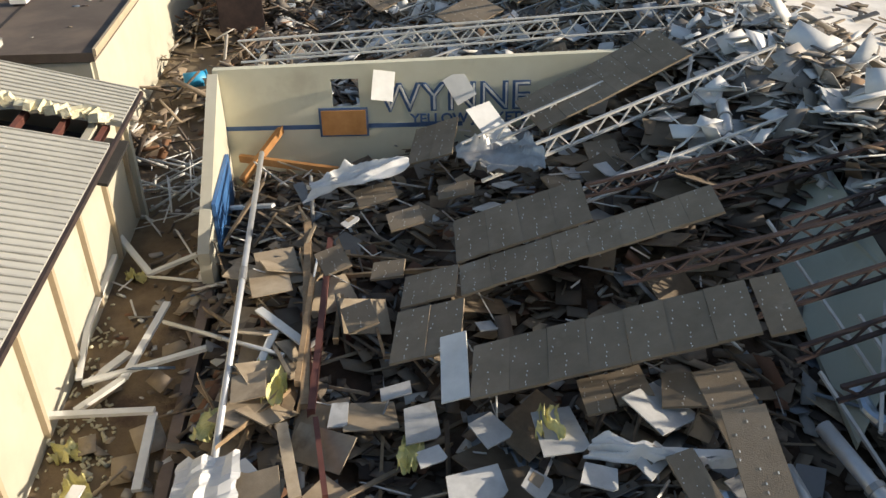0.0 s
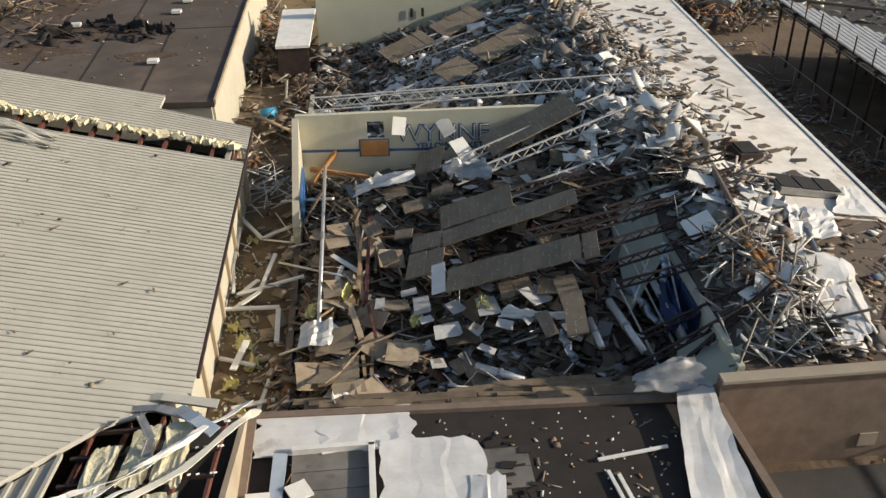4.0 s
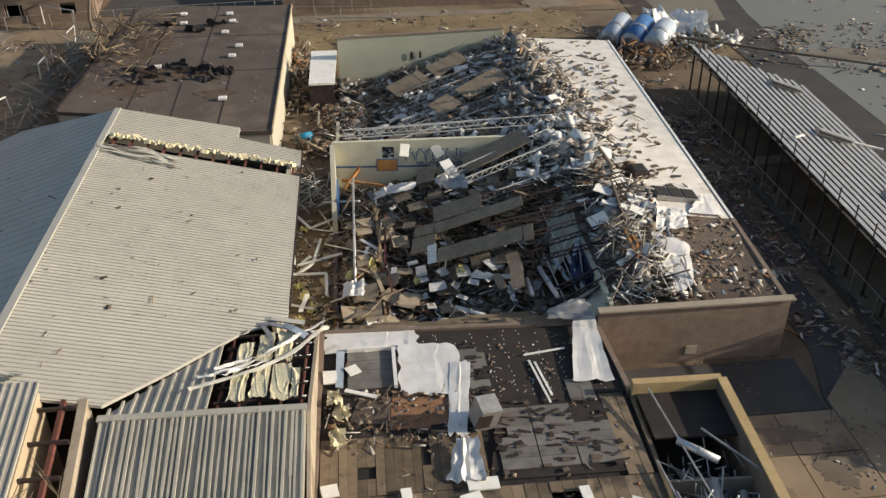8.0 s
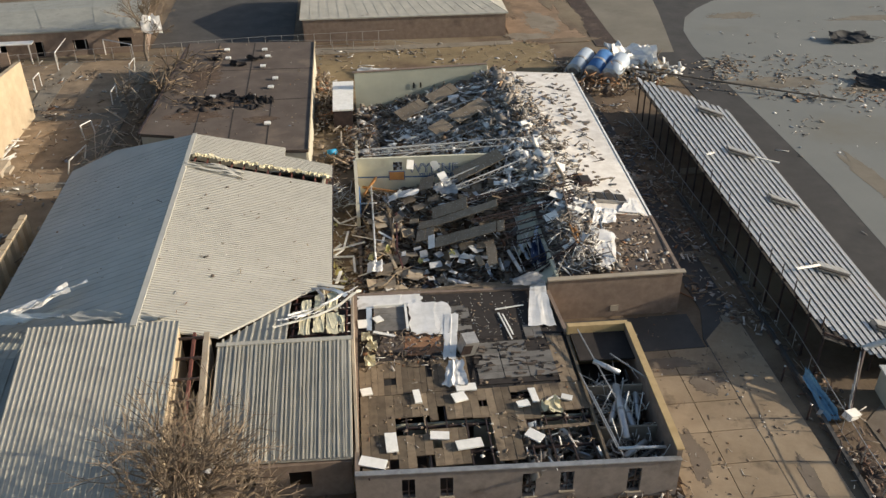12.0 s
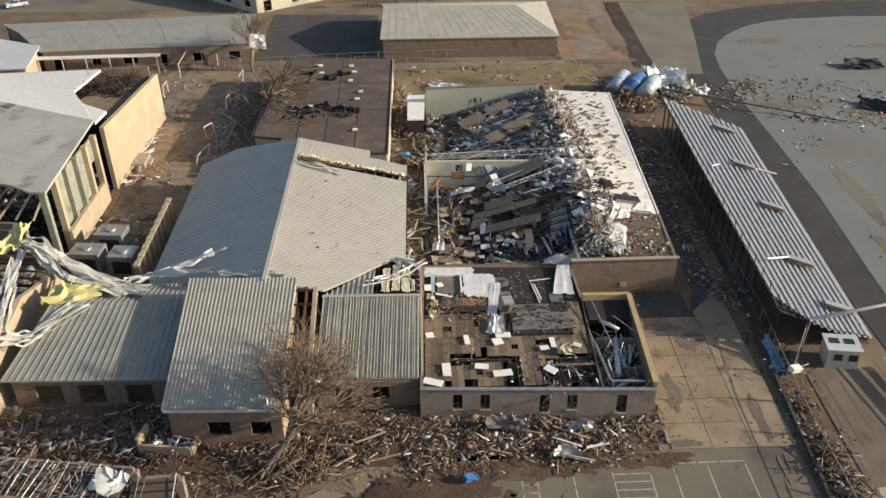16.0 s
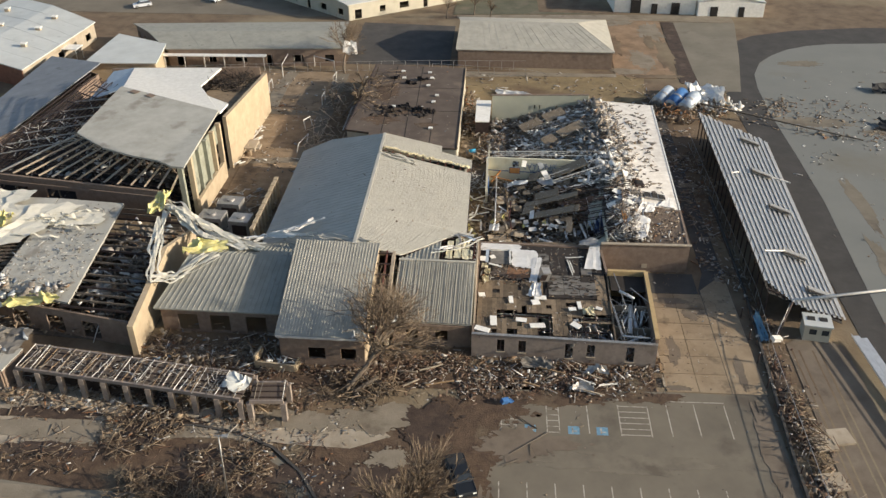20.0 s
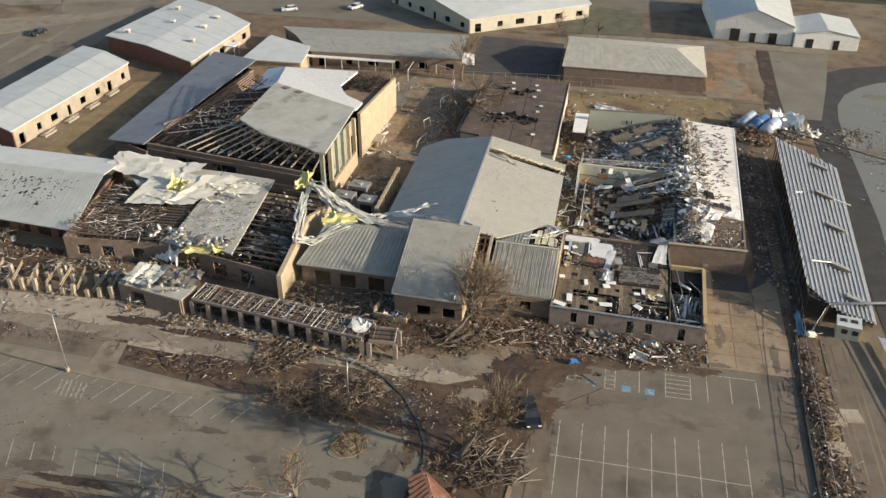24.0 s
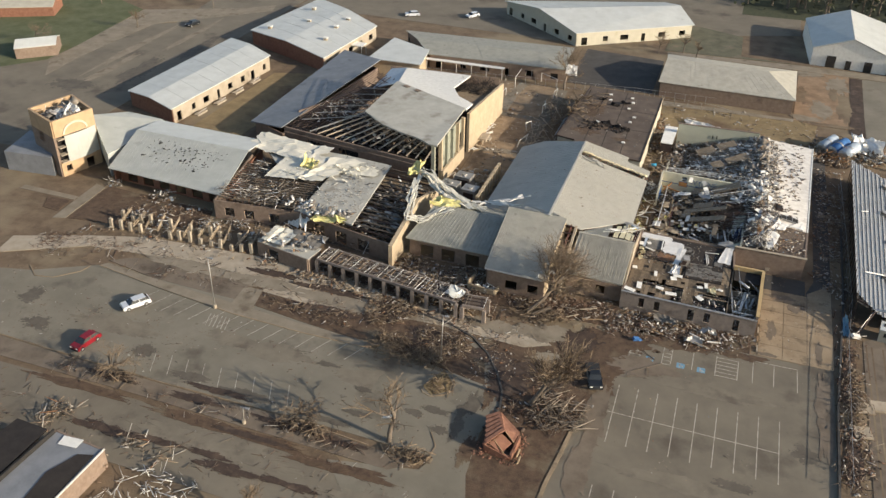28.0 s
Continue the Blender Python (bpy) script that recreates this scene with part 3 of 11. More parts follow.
flat("path_cross", [(-39.6, 48.2), (-31.7, 49.0), (-31.7, 51.0), (-39.8, 50.2)], 0.066, "tan_dirt", "tan concrete path along the plant yard", "walkway")
flat("kerb_walk", [(-86, -18.5), (-74, -20.1), (-59.4, -21.5), (-46.2, -22.6), (-31.1, -23.4), (-28.2, -24.4), (-31, -24.3), (-45.2, -24.5), (-58.4, -23.9), (-72.7, -22.0), (-87, -19.6)], 0.1, "tan_dirt", "tan concrete walk along the car park", "walkway")
flat("kerb_walk", [(-59.8, -21.6), (-55.8, -21.7), (-56.9, -16.5), (-60.2, -16.5)], 0.104, "tan_dirt", "tan concrete crossing through the lawn", "walkway")


# ---- the big metal-roofed gym ----
RX, RZ, EZ = -15.15, 8.1, 4.6
shed = thing("metal_roofed_gym", "large gym with a tan ribbed gable roof torn along one seam", "building")
def on_slope(x):
    return RZ - abs(x - RX) * (0.25 if x > RX else 0.35)


ribbed("roof_slope", [(RX, 44.0, RZ), (-6.2, 44.3, on_slope(-6.2)), (-6.2, 39.4, on_slope(-6.2)), (RX, 39.4, RZ)], "tan_roof", shed, 0.31, 1, rib=(0.06, 0.05), ribmat="rib_dirt")
ribbed("roof_slope", [(-6.2, 42.4, on_slope(-6.2)), (-1.4, 42.1, EZ), (-1.4, 39.4, EZ), (-6.2, 39.4, on_slope(-6.2))], "tan_roof", shed, 0.31, 1, rib=(0.06, 0.05), ribmat="rib_dirt")
ribbed("roof_slope", [(RX, 37.7, RZ), (-1.4, 37.7, EZ), (-1.4, 20.0, EZ), (RX, 20.0, RZ)], "tan_roof", shed, 0.31, 1, rib=(0.06, 0.05), ribmat="rib_dirt")
VALLEY = [(-1.5, 20.0), (-3.7, 18.1), (-6.9, 14.1), (-9.4, 11.2)]
part("roof_slope", Shape().slab([(RX, 19.98, RZ), *[(x, y - 0.02, on_slope(x)) for x, y in VALLEY], (RX, 11.2, RZ)], 0.18), M["tan_roof"], shed)
s = Shape()
for k in range(28):
    y = 19.7 - k * 0.31
    xe = next((VALLEY[i][0] + (VALLEY[i + 1][0] - VALLEY[i][0]) * (VALLEY[i][1] - y) / (VALLEY[i][1] - VALLEY[i + 1][1]) for i in range(3) if VALLEY[i + 1][1] <= y), -9.4)
    s.beam((RX, y, RZ + 0.025), (xe, y, on_slope(xe) + 0.025), 0.06, 0.05)
part("seam", s, M["rib_dirt"], shed)["kind"] = "stuff"
part("roof_slope", Shape().slab([(RX, 44.0, RZ), (-24.4, 48.2, on_slope(-24.4)), (-29.2, 47.0, on_slope(-29.2)), (-29.2, 16.0, on_slope(-29.2)), (RX, 11.2, RZ)], 0.18), M["tan_roof"], shed, "ribbed roof slope falling to the west yard")
s = Shape()
for k in range(34):
    y = 14 + k * 0.9
    s.beam((RX, y, RZ + 0.01), (-29.2, y + 0.9, on_slope(-29.2) + 0.01), 0.05, 0.025)
part("seam", s, M["tan_roof"], shed)["kind"] = "stuff"
part("ridge_cap", Shape().beam((RX, 44.0, RZ + 0.06), (RX, 11.2, RZ + 0.06), 0.45, 0.1), M["tan_roof"], shed)
part("eave_trim", Shape().beam((-1.34, 42.1, EZ - 0.1), (-1.34, 21.0, EZ - 0.1), 0.1, 0.14), M["dark_steel"], shed)
wall(shed, (-2.3, 42.0), (-2.3, 20.6), -0.1, EZ - 0.05, "cream", 0.25)
wall(shed, (-28.7, 16), (-28.7, 46), -0.1, 3.0, "cream", 0.25)
gable = Shape()
gable.slab([(-28.5, 45.6, 3.0), (-1.9, 41.8, EZ - 0.2), (-1.9, 41.5, EZ - 0.2), (-28.5, 45.3, 3.0)], 4.6)
part("gable_wall", gable, M["cream"], shed)
for k in range(8):
    y = 22.0 + k * 2.75
    part("pilaster", Shape().span(-2.17, y - 0.09, 0.3, -2.02, y + 0.09, EZ - 0.25), M["beige"], shed)
for k in range(12):
    f = (k + 0.5) / 12
    x = RX + (-1.4 - RX) * f
    z = RZ + (EZ - RZ) * f - 0.4
    part("purlin", Shape().box((x, 38.5, z), (0.16, 2.6, 0.3), 0, 0.25, 0), M["red_steel"], shed)
# Near-black sheet under the split seam, standing in for the shade inside.
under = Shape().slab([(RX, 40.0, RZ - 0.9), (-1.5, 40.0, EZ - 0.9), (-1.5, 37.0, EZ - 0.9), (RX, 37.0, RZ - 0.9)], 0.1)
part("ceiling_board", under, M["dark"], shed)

# ---- flat roofed wing behind ----
back = thing("flat_roofed_wing", "low wing with a brown tar roof and small white vents", "building")
OUT = [(-4.0, 46.6), (-4.0, 82.5), (-21.6, 84), (-23, 53), (-19, 52), (-19, 47.6)]
part("roof", Shape().slab([(x, y, 4.5) for x, y in OUT], 0.35), M["brown_roof"], back)
shell(back, [(-4.2, 46.8), (-4.2, 82.3), (-21.4, 83.8), (-22.8, 53.2), (-18.8, 52.2), (-18.8, 47.8)], 4.1, "cream")
part("roof_edge", Shape().beam((-3.95, 46.6, 4.5), (-3.95, 82.5, 4.5), 0.12, 0.3), M["beige"], back)
for x, y in ((-8.8, 53.8), (-11.1, 62.3), (-9.1, 65.1), (-8.7, 68.1), (-10.6, 72.8), (-15.5, 76.5), (-16.0, 79.9), (-16.0, 62.7), (-10.2, 76.6), (-10.8, 79.4)):
    v = thing("roof_vent", "small white boxed roof vent", "vent", (x, y, 4.5), "vents on the tar roof")
    part("hood", Shape().box((x, y, 4.72), (0.7, 0.6, 0.2)), M["white"], v)
    part("curb", Shape().box((x, y, 4.56), (0.5, 0.45, 0.14)), M["dark_steel"], v)

for a, e in (((-4.1, 61.3), (-20.6, 61.3)), ((-4.1, 71.8), (-21.4, 72.4)), ((-12.8, 47.2), (-13.2, 61.2)), ((-8.6, 46.8), (-8.8, 61.2)), ((-12.0, 61.4), (-12.4, 83.0)), ((-17.0, 52.0), (-17.4, 83.4))):
    part("felt_lap", Shape().beam((*a, 4.505), (*e, 4.505), 0.16, 0.02), M["black_roof"], back, "dark lapped joint of the tar felt")
part("gutter_edge", Shape().beam((-21.7, 84.0, 4.5), (-23.1, 53.0, 4.5), 0.25, 0.2), M["dark_steel"], back)

# ---- auditorium block ----
aud = thing("brick_block", "brown brick block with a white debris-covered roof", "building")
wall(aud, (16.6, 19.25), (28.3, 19.25), -0.1, 4.2, "brick", 0.35, name="wall")
wall(aud, (28.15, 19.4), (29.75, 66.6), -0.1, 4.0, "brick", 0.35, name="wall")
part("coping", Shape().beam((16.6, 19.15, 4.24), (28.5, 19.15, 4.24), 0.5, 0.12), M["pale_concrete"], aud)
part("coping", Shape().beam((28.2, 19.4, 4.0), (28.6, 29.0, 4.0), 0.3, 0.1), M["brick"], aud)
part("coping", Shape().beam((28.6, 29.05, 4.03), (29.85, 66.8, 4.03), 0.2, 0.06), M["white"], aud)
for quad, th in (([(19.6, 19.4, 3.9), (28.1, 19.4, 3.9), (28.3, 26.4, 3.98), (19.8, 26.4, 5.3)], 0.2), ([(19.8, 26.42, 5.3), (28.3, 26.42, 3.98), (28.4, 29.0, 3.98), (19.8, 29.0, 5.3)], 0.2), ([(17.7, 19.5, 3.9), (19.58, 19.4, 3.9), (19.78, 26.4, 5.25), (17.7, 26.4, 4.4)], 0.15), ([(17.7, 26.42, 4.4), (19.78, 26.42, 5.25), (19.78, 31.6, 5.3), (17.7, 31.6, 4.5)], 0.15)):
    part("roof_deck", Shape().slab(quad, th), M["brown_roof"], aud, "brown stripped roof deck")
for quad in ([(19.8, 29.02, 5.25), (28.4, 29.02, 4.0), (28.8, 40.0, 4.0), (20.4, 40.0, 5.2)], [(20.4, 40.02, 5.2), (28.8, 40.02, 4.0), (29.8, 66.8, 4.0), (19.2, 67.4, 4.6), (19.6, 54, 4.8)]):
    part("roof_north", Shape().slab(quad, 0.3), M["white_roof"], aud, "white membrane roof littered with scraps")
wall(aud, (17.5, 19.6), (17.5, 31.6), -0.1, 4.35, "green_wall", 0.25)
wall(aud, (19.8, 31.6), (20.2, 66.5), -0.1, 4.2, "green_wall", 0.2)
part("wall_slab", Shape().slab([(15.3, 25.4, 2.7), (17.3, 27.4, 4.3), (18.3, 34.2, 4.8), (16.5, 34.9, 3.7)], 0.15), M["green_wall"], aud, "pale wall slab leaning out from the torn roof")
part("wall_slab", Shape().slab([(14.9, 19.7, 2.9), (17.3, 19.5, 4.0), (18.6, 21.9, 4.3), (16.3, 22.3, 3.4)], 0.14), M["green_wall"], aud, "pale wall slab leaning at the end of the torn roof")
for y0, y1 in ((23.2, 25.3), (25.5, 28.0)):
    part("wall_pad", Shape().span(17.25, y0, 2.3, 17.36, y1, 4.1), M["navy"], aud, "dark blue padded wall panel")
part("vent_panel", Shape().box((22.6, 19.05, 0.9), (0.7, 0.06, 0.6)), M["pale_concrete"], aud)
hatch = thing("roof_hatch", "dark framed roof opening in three bays", "hatch", (25.3, 31.7, 4.4))
part("frame", Shape().box((25.3, 31.7, 4.66), (3.2, 1.6, 0.3), 0, 0.18, 0), M["steel"], hatch)
for k in range(3):
    part("pane", Shape().box((24.26 + k * 1.04, 31.7, 5.03 - 0.19 * k), (0.9, 1.3, 0.06), 0, 0.18, 0), M["dark"], hatch)

# ---- the collapsed gym ----
gym = thing("collapsed_gym", "roofless gym shell with cream walls around a pile of wreckage", "building")
part("floor", Shape().slab([(0.8, 20.2, 0.0), (19.6, 20.2, 0.0), (19.6, 67, 0.0), (0.8, 67, 0.0)], 0.2), M["floor_in"], gym)
wall(gym, (1.0, 42.65), (17.6, 41.3), -0.1, 5.0, "gym_paint", 0.3, openings=((3.95, 4.9, 3.5, 4.6),), name="wall_north", z1b=5.4)
part("stripe", Shape().slab([(1.15, 42.47, 2.95), (9.4, 41.8, 2.95), (9.4, 41.83, 2.95), (1.15, 42.5, 2.95)], 0.16), M["wasp_blue"], gym)
wall(gym, (1.4, 67.1), (18.6, 67.3), -0.1, 5.3, "green_wall", 0.35, name="stage_wall", z1b=5.6)
part("slot", Shape().box((9.0, 66.9, 3.3), (0.22, 0.06, 0.7)), M["dark"], gym)
part("slot", Shape().box((9.9, 66.9, 3.3), (0.22, 0.06, 0.7)), M["dark"], gym)
part("coping", Shape().beam((1.2, 67.1, 5.36), (18.6, 67.3, 5.66), 0.5, 0.1), M["brick"], gym)
wall(gym, (1.0, 36.2), (1.0, 42.45), -0.1, 1.6, "cream", 0.35, z1b=4.9)
wall(gym, (1.0, 20.4), (1.0, 36.0), -0.1, 0.45, "brick", 0.3)
wall(gym, (1.0, 42.9), (1.2, 56), -0.1, 1.0, "cream", 0.3)
part("blue_pad", Shape().span(1.2, 37.6, 0.8, 1.32, 41.2, 2.5), M["blue"], gym)
bb = thing("basketball_backboard", "orange wooden backboard with a dark border on the gym wall", "backboard", (5.3, 42.1, 2.6))
part("border", Shape().box((5.28, 42.08, 3.05), (1.7, 0.06, 1.05), 0, 0, -0.08), M["wasp_blue"], bb)
part("board", Shape().box((5.28, 42.03, 3.05), (1.54, 0.06, 0.9), 0, 0, -0.08), M["orange_wood"], bb)

# ---- front building ----
fb = thing("front_building", "low brick office building stripped of its roof covering", "building")
wall(fb, (0.0, 0.0), (21.3, -1.0), -0.1, 3.3, "grey_brick", 0.3, openings=((3.0, 3.85, 1.0, 2.7), (5.5, 6.35, 1.0, 2.7), (10.9, 11.8, 0.6, 2.7), (13.4, 14.3, 1.0, 2.7), (17.9, 18.8, 0.6, 2.7)), name="wall_front")
wall(fb, (0.15, 0.2), (0.45, 20.2), -0.1, 3.3, "brick", 0.3)
wall(fb, (0.5, 20.2), (16.5, 19.5), -0.1, 3.3, "brick", 0.3)
wall(fb, (16.6, 19.0), (16.9, 13.2), -0.1, 3.3, "brick", 0.3)
wall(fb, (16.9, 13.1), (21.7, 13.0), -0.1, 4.0, "yellow_wood", 0.45)
wall(fb, (21.6, 12.8), (21.2, -0.9), -0.1, 4.0, "brick", 0.35)
part("wall_cap", Shape().beam((21.62, 12.8, 4.06), (21.2, -1.0, 4.06), 0.5, 0.12), M["yellow_wood"], fb)
wall(fb, (16.9, 12.9), (16.6, -0.6), -0.1, 3.2, "deck", 0.2)
part("floor", Shape().slab([(0.3, 0.1, 0.05), (21.2, -0.8, 0.05), (21.5, 13, 0.05), (16.6, 13, 0.05), (16.4, 19.6, 0.05), (0.5, 20, 0.05)], 0.2), M["floor_in"], fb)
part("roof_north", Shape().slab([(0.5, 13.6, 3.12), (16.7, 13.4, 3.12), (16.5, 19.5, 3.12), (0.6, 20.1, 3.12)], 0.2), M["black_roof"], fb, "black felt roof with torn patches")
# Plate coloured near-black for the shade of the void under the planks.
part("roof_mid", Shape().slab([(0.4, 7.6, 3.0), (16.6, 7.4, 3.0), (16.7, 13.36, 3.0), (0.5, 13.56, 3.0)], 0.1), M["dark"], fb, "near-black plate standing in for the shaded void below the boards")
part("felt", Shape().slab([(0.5, 11.4, 3.11), (9.2, 11.3, 3.11), (9.2, 13.56, 3.11), (0.5, 13.58, 3.11)], 0.05), M["black_roof"], fb, "black felt roof with torn patches")
part("felt", Shape().slab([(8.6, 7.9, 3.105), (16.4, 7.8, 3.105), (16.5, 13.36, 3.105), (9.3, 13.54, 3.105), (9.3, 11.2, 3.105)], 0.05), M["black_roof"], fb, "black felt roof with torn patches")

# ---- low metal roofs in front ----
r3 = thing("ribbed_roof_wing", "low wing with a grey ribbed metal roof", "building")
part("roof_front", Shape().slab([(-9.4, 10.5, 6.4), (0.1, 10.4, 6.3), (-0.1, 1.5, 3.3), (-9.7, 1.9, 3.3)], 0.18), M["grey_roof"], r3)
rr = random.Random(31)
for k in range(33):
    f = (k + 0.4 + rr.uniform(-0.2, 0.2)) / 32.6
    p, q = Vector((-9.4, 10.5, 6.4)).lerp(Vector((0.1, 10.4, 6.3)), f), Vector((-9.7, 1.9, 3.3)).lerp(Vector((-0.1, 1.5, 3.3)), f + rr.uniform(-0.006, 0.006))
    up = Vector((0, -0.32, 0.95))
    m = p.lerp(q, rr.uniform(0.35, 0.65)) + Vector((rr.uniform(-0.07, 0.07), 0, 0))
    hgt = rr.uniform(0.06, 0.15)
    part("bent_rib", Shape().beam(p + up * hgt / 2, m + up * hgt / 2, rr.uniform(0.07, 0.15), hgt, up).beam(m + up * hgt / 2, q + up * hgt / 2, rr.uniform(0.07, 0.14), hgt, up), M["grey_roof"], r3)
part("roof_back", Shape().slab([(-9.4, 10.6, 6.36), (-4.6, 10.6, 6.34), (-4.6, 16.8, 5.35), (-6.9, 14.0, 5.8)], 0.15), M["grey_roof"], r3)
s = Shape()
for k in range(10):
    x = -9.1 + k * 0.5
    s.beam((x, 10.7, 6.4), (x, 10.9 + (x + 9.4) * 1.22, 6.4 - (x + 9.4) * 0.21), 0.12, 0.09)
part("seam", s, M["grey_roof"], r3)["kind"] = "stuff"
part("ridge_cap", Shape().beam((-9.5, 10.5, 6.45), (0.15, 10.4, 6.35), 0.4, 0.1), M["grey_roof"], r3)
part("gable", Shape().add([(0.12, 1.6, 3.2), (0.12, 10.4, 6.1), (0.12, 20.2, 3.4), (0.12, 20.2, 2.9), (0.12, 1.6, 2.9), (0.3, 1.6, 3.2), (0.3, 10.4, 6.1), (0.3, 20.2, 3.4), (0.3, 20.2, 2.9), (0.3, 1.6, 2.9)], [(0, 1, 2, 3, 4), (9, 8, 7, 6, 5), (0, 5, 6, 1), (1, 6, 7, 2), (2, 7, 8, 3), (3, 8, 9, 4), (4, 9, 5, 0)]), M["pale_concrete"], r3)
# Near-black slab puts the shade below the bare rafters into colour.
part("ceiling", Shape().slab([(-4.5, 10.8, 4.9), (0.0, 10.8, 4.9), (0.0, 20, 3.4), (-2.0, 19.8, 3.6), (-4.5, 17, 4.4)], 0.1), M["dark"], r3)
for k in range(5):
    part("rafter", Shape().beam((-4.2 + k, 10.8, 5.9), (-4.2 + k, 18.6 + k * 0.3, 4.6 - 0.15 * k), 0.1, 0.2), M["red_steel"], r3)
for k in range(6):
    part("purlin", Shape().beam((-4.4, 11.6 + k * 1.3, 5.9 - k * 0.2), (0.0, 11.6 + k * 1.3, 5.9 - k * 0.2), 0.1, 0.12), M["dark_steel"], r3)
wall(r3, (-9.4, 1.6), (-0.2, 1.6), -0.1, 3.0, "brick", 0.3, openings=((1.5, 3.0, 0.9, 2.4), (5.0, 6.5, 0.9, 2.4)))
wall(r3, (-0.2, 1.6), (-0.2, 20), -0.1, 3.3, "beige", 0.2)
part("parapet", Shape().add([(-10.4, 0.6, -0.1), (-10.4, 0.6, 3.6), (-10.4, 11.4, 7.0), (-10.4, 11.4, -0.1), (-10.0, 0.6, -0.1), (-10.0, 0.6, 3.6), (-10.0, 11.4, 7.0), (-10.0, 11.4, -0.1)], [(3, 2, 1, 0), (4, 5, 6, 7), (0, 1, 5, 4), (1, 2, 6, 5), (2, 3, 7, 6), (3, 0, 4, 7)]), M["pale_concrete"], r3)

r2 = thing("ribbed_roof_classroom", "classroom block with a grey-green ribbed metal roof", "building")
ribbed("roof", [(-22.5, 11.9, 8.1), (-12.0, 11.5, 8.1), (-12.3, -3.2, 4.4), (-22.4, -3.0, 4.4)], "grey_roof", r2, 0.37, 0)
wall(r2, (-22.0, -2.6), (-12.2, -2.8), -0.1, 4.0, "brick", 0.3, openings=((3.2, 5.2, 1.0, 2.6), (7.0, 8.8, 1.0, 2.6)))
wall(r2, (-22.0, -2.6), (-22.0, 11.6), -0.1, 4.1, "brick", 0.3, z1b=7.7)
wall(r2, (-12.4, -2.8), (-12.2, 11.3), -0.1, 4.1, "beige", 0.3, z1b=7.7)
wall(r2, (-22.0, 11.5), (-12.2, 11.3), -0.1, 7.7, "brick", 0.3)
part("eave_trim", Shape().beam((-22.3, -3.15, 4.3), (-12.0, -3.45, 4.3), 0.1, 0.25), M["white_steel"], r2)
for k in range(8):
    y = -1.6 + k * 1.75
    part("rafter", Shape().beam((-12.2, y, 4.1 + k * 0.43), (-10.3, y, 4.1 + k * 0.43), 0.12, 0.2), M["dark_steel"], r2)
part("rafter", Shape().beam((-11.0, -2.4, 3.8), (-11.0, 11.2, 7.1), 0.2, 0.3), M["red_steel"], r2)
# Floor coloured near-black for the shade in the gap between roofs.
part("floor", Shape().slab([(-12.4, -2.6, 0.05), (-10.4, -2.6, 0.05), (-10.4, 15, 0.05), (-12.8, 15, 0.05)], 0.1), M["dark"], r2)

r1 = thing("ribbed_roof_library", "low block with a weathered ribbed metal roof in half shade", "building")
ribbed("roof_front", [(-36.4, 11.2, 6.0), (-22.6, 11.2, 6.0), (-22.9, 2.0, 3.6), (-38.6, 2.4, 3.6)], "weathered_roof", r1, 0.6, 0)
ribbed("roof_back", [(-36.4, 11.25, 5.98), (-22.6, 11.25, 5.98), (-23.4, 16.0, 4.9), (-34, 14.5, 5.3)], "weathered_roof", r1, 0.6, 0)
wall(r1, (-38.0, 3.0), (-23.2, 2.6), -0.1, 3.3, "brick", 0.3, openings=((2, 4.5, 0.2, 2.6), (6, 8.5, 0.2, 2.6), (10.5, 13, 0.2, 2.6)))

bw = thing("beige_end_wall", "tall beige masonry end wall with a torn sloping top", "wall")
wall(bw, (-39.6, -2.4), (-40.0, 12.0), -0.1, 4.4, "beige", 0.7, z1b=6.2)
wall(bw, (-40.0, 12.0), (-38.6, 19.0), -0.1, 6.2, "beige", 0.5, z1b=5.0)

# ---- middle roof with torn membrane ----
rm = thing("torn_roof_block", "flat-roofed block with torn membrane and bare roof framing", "building")
part("roof", Shape().slab([(-60.5, 26.2, 5.0), (-50.6, 25.2, 5.0), (-48.6, 1.6, 4.6), (-59.8, 4.4, 4.6)], 0.3), M["worn_roof"], rm)
part("roof_far", Shape().slab([(-81, 26.6, 5.0), (-60.7, 26.2, 5.0), (-60.3, 17.6, 4.9), (-73, 18.5, 4.9)], 0.3), M["worn_roof"], rm)
wall(rm, (-77.2, 2.0), (-59.9, 3.6), -0.1, 3.8, "brick", 0.3, openings=((2, 4, 0.8, 2.6), (6, 8, 0.8, 2.6), (11, 13, 0.8, 2.6)))
wall(rm, (-59.9, 3.6), (-40.2, -0.6), -0.1, 3.6, "brick", 0.3, openings=((3, 5.5, 0.1, 2.6), (8, 10.5, 0.1, 2.6), (13, 15.5, 0.1, 2.6)))
wall(rm, (-77.2, 2.0), (-81, 26), -0.1, 3.8, "brick", 0.3)
for k in range(17):
    f = k / 16
    y = 3.4 + 14 * f
    part("joist", Shape().beam((-76.8 - 1.8 * f, y - 0.6, 4.3), (-60.4, y + 0.3, 4.3), 0.1, 0.26), M["bark"], rm)
for k in range(5):
    x = -75 + k * 3.4
    part("joist", Shape().beam((x, 2.6, 4.1), (x - 1, 17.5, 4.1), 0.14, 0.26), M["dark_steel"], rm)
for k in range(18):
    y = 0.4 + k * 1.38
    part("joist", Shape().beam((-49.4 - k * 0.07, y + 0.8, 4.4), (-40.6, y, 4.3), 0.1, 0.26), M["bark" if k % 3 else "dark_steel"], rm)
part("floor", Shape().slab([(-77, 3, 0.05), (-41, 0, 0.05), (-41, 25, 0.05), (-80, 26, 0.05)], 0.1), M["floor_in"], rm)

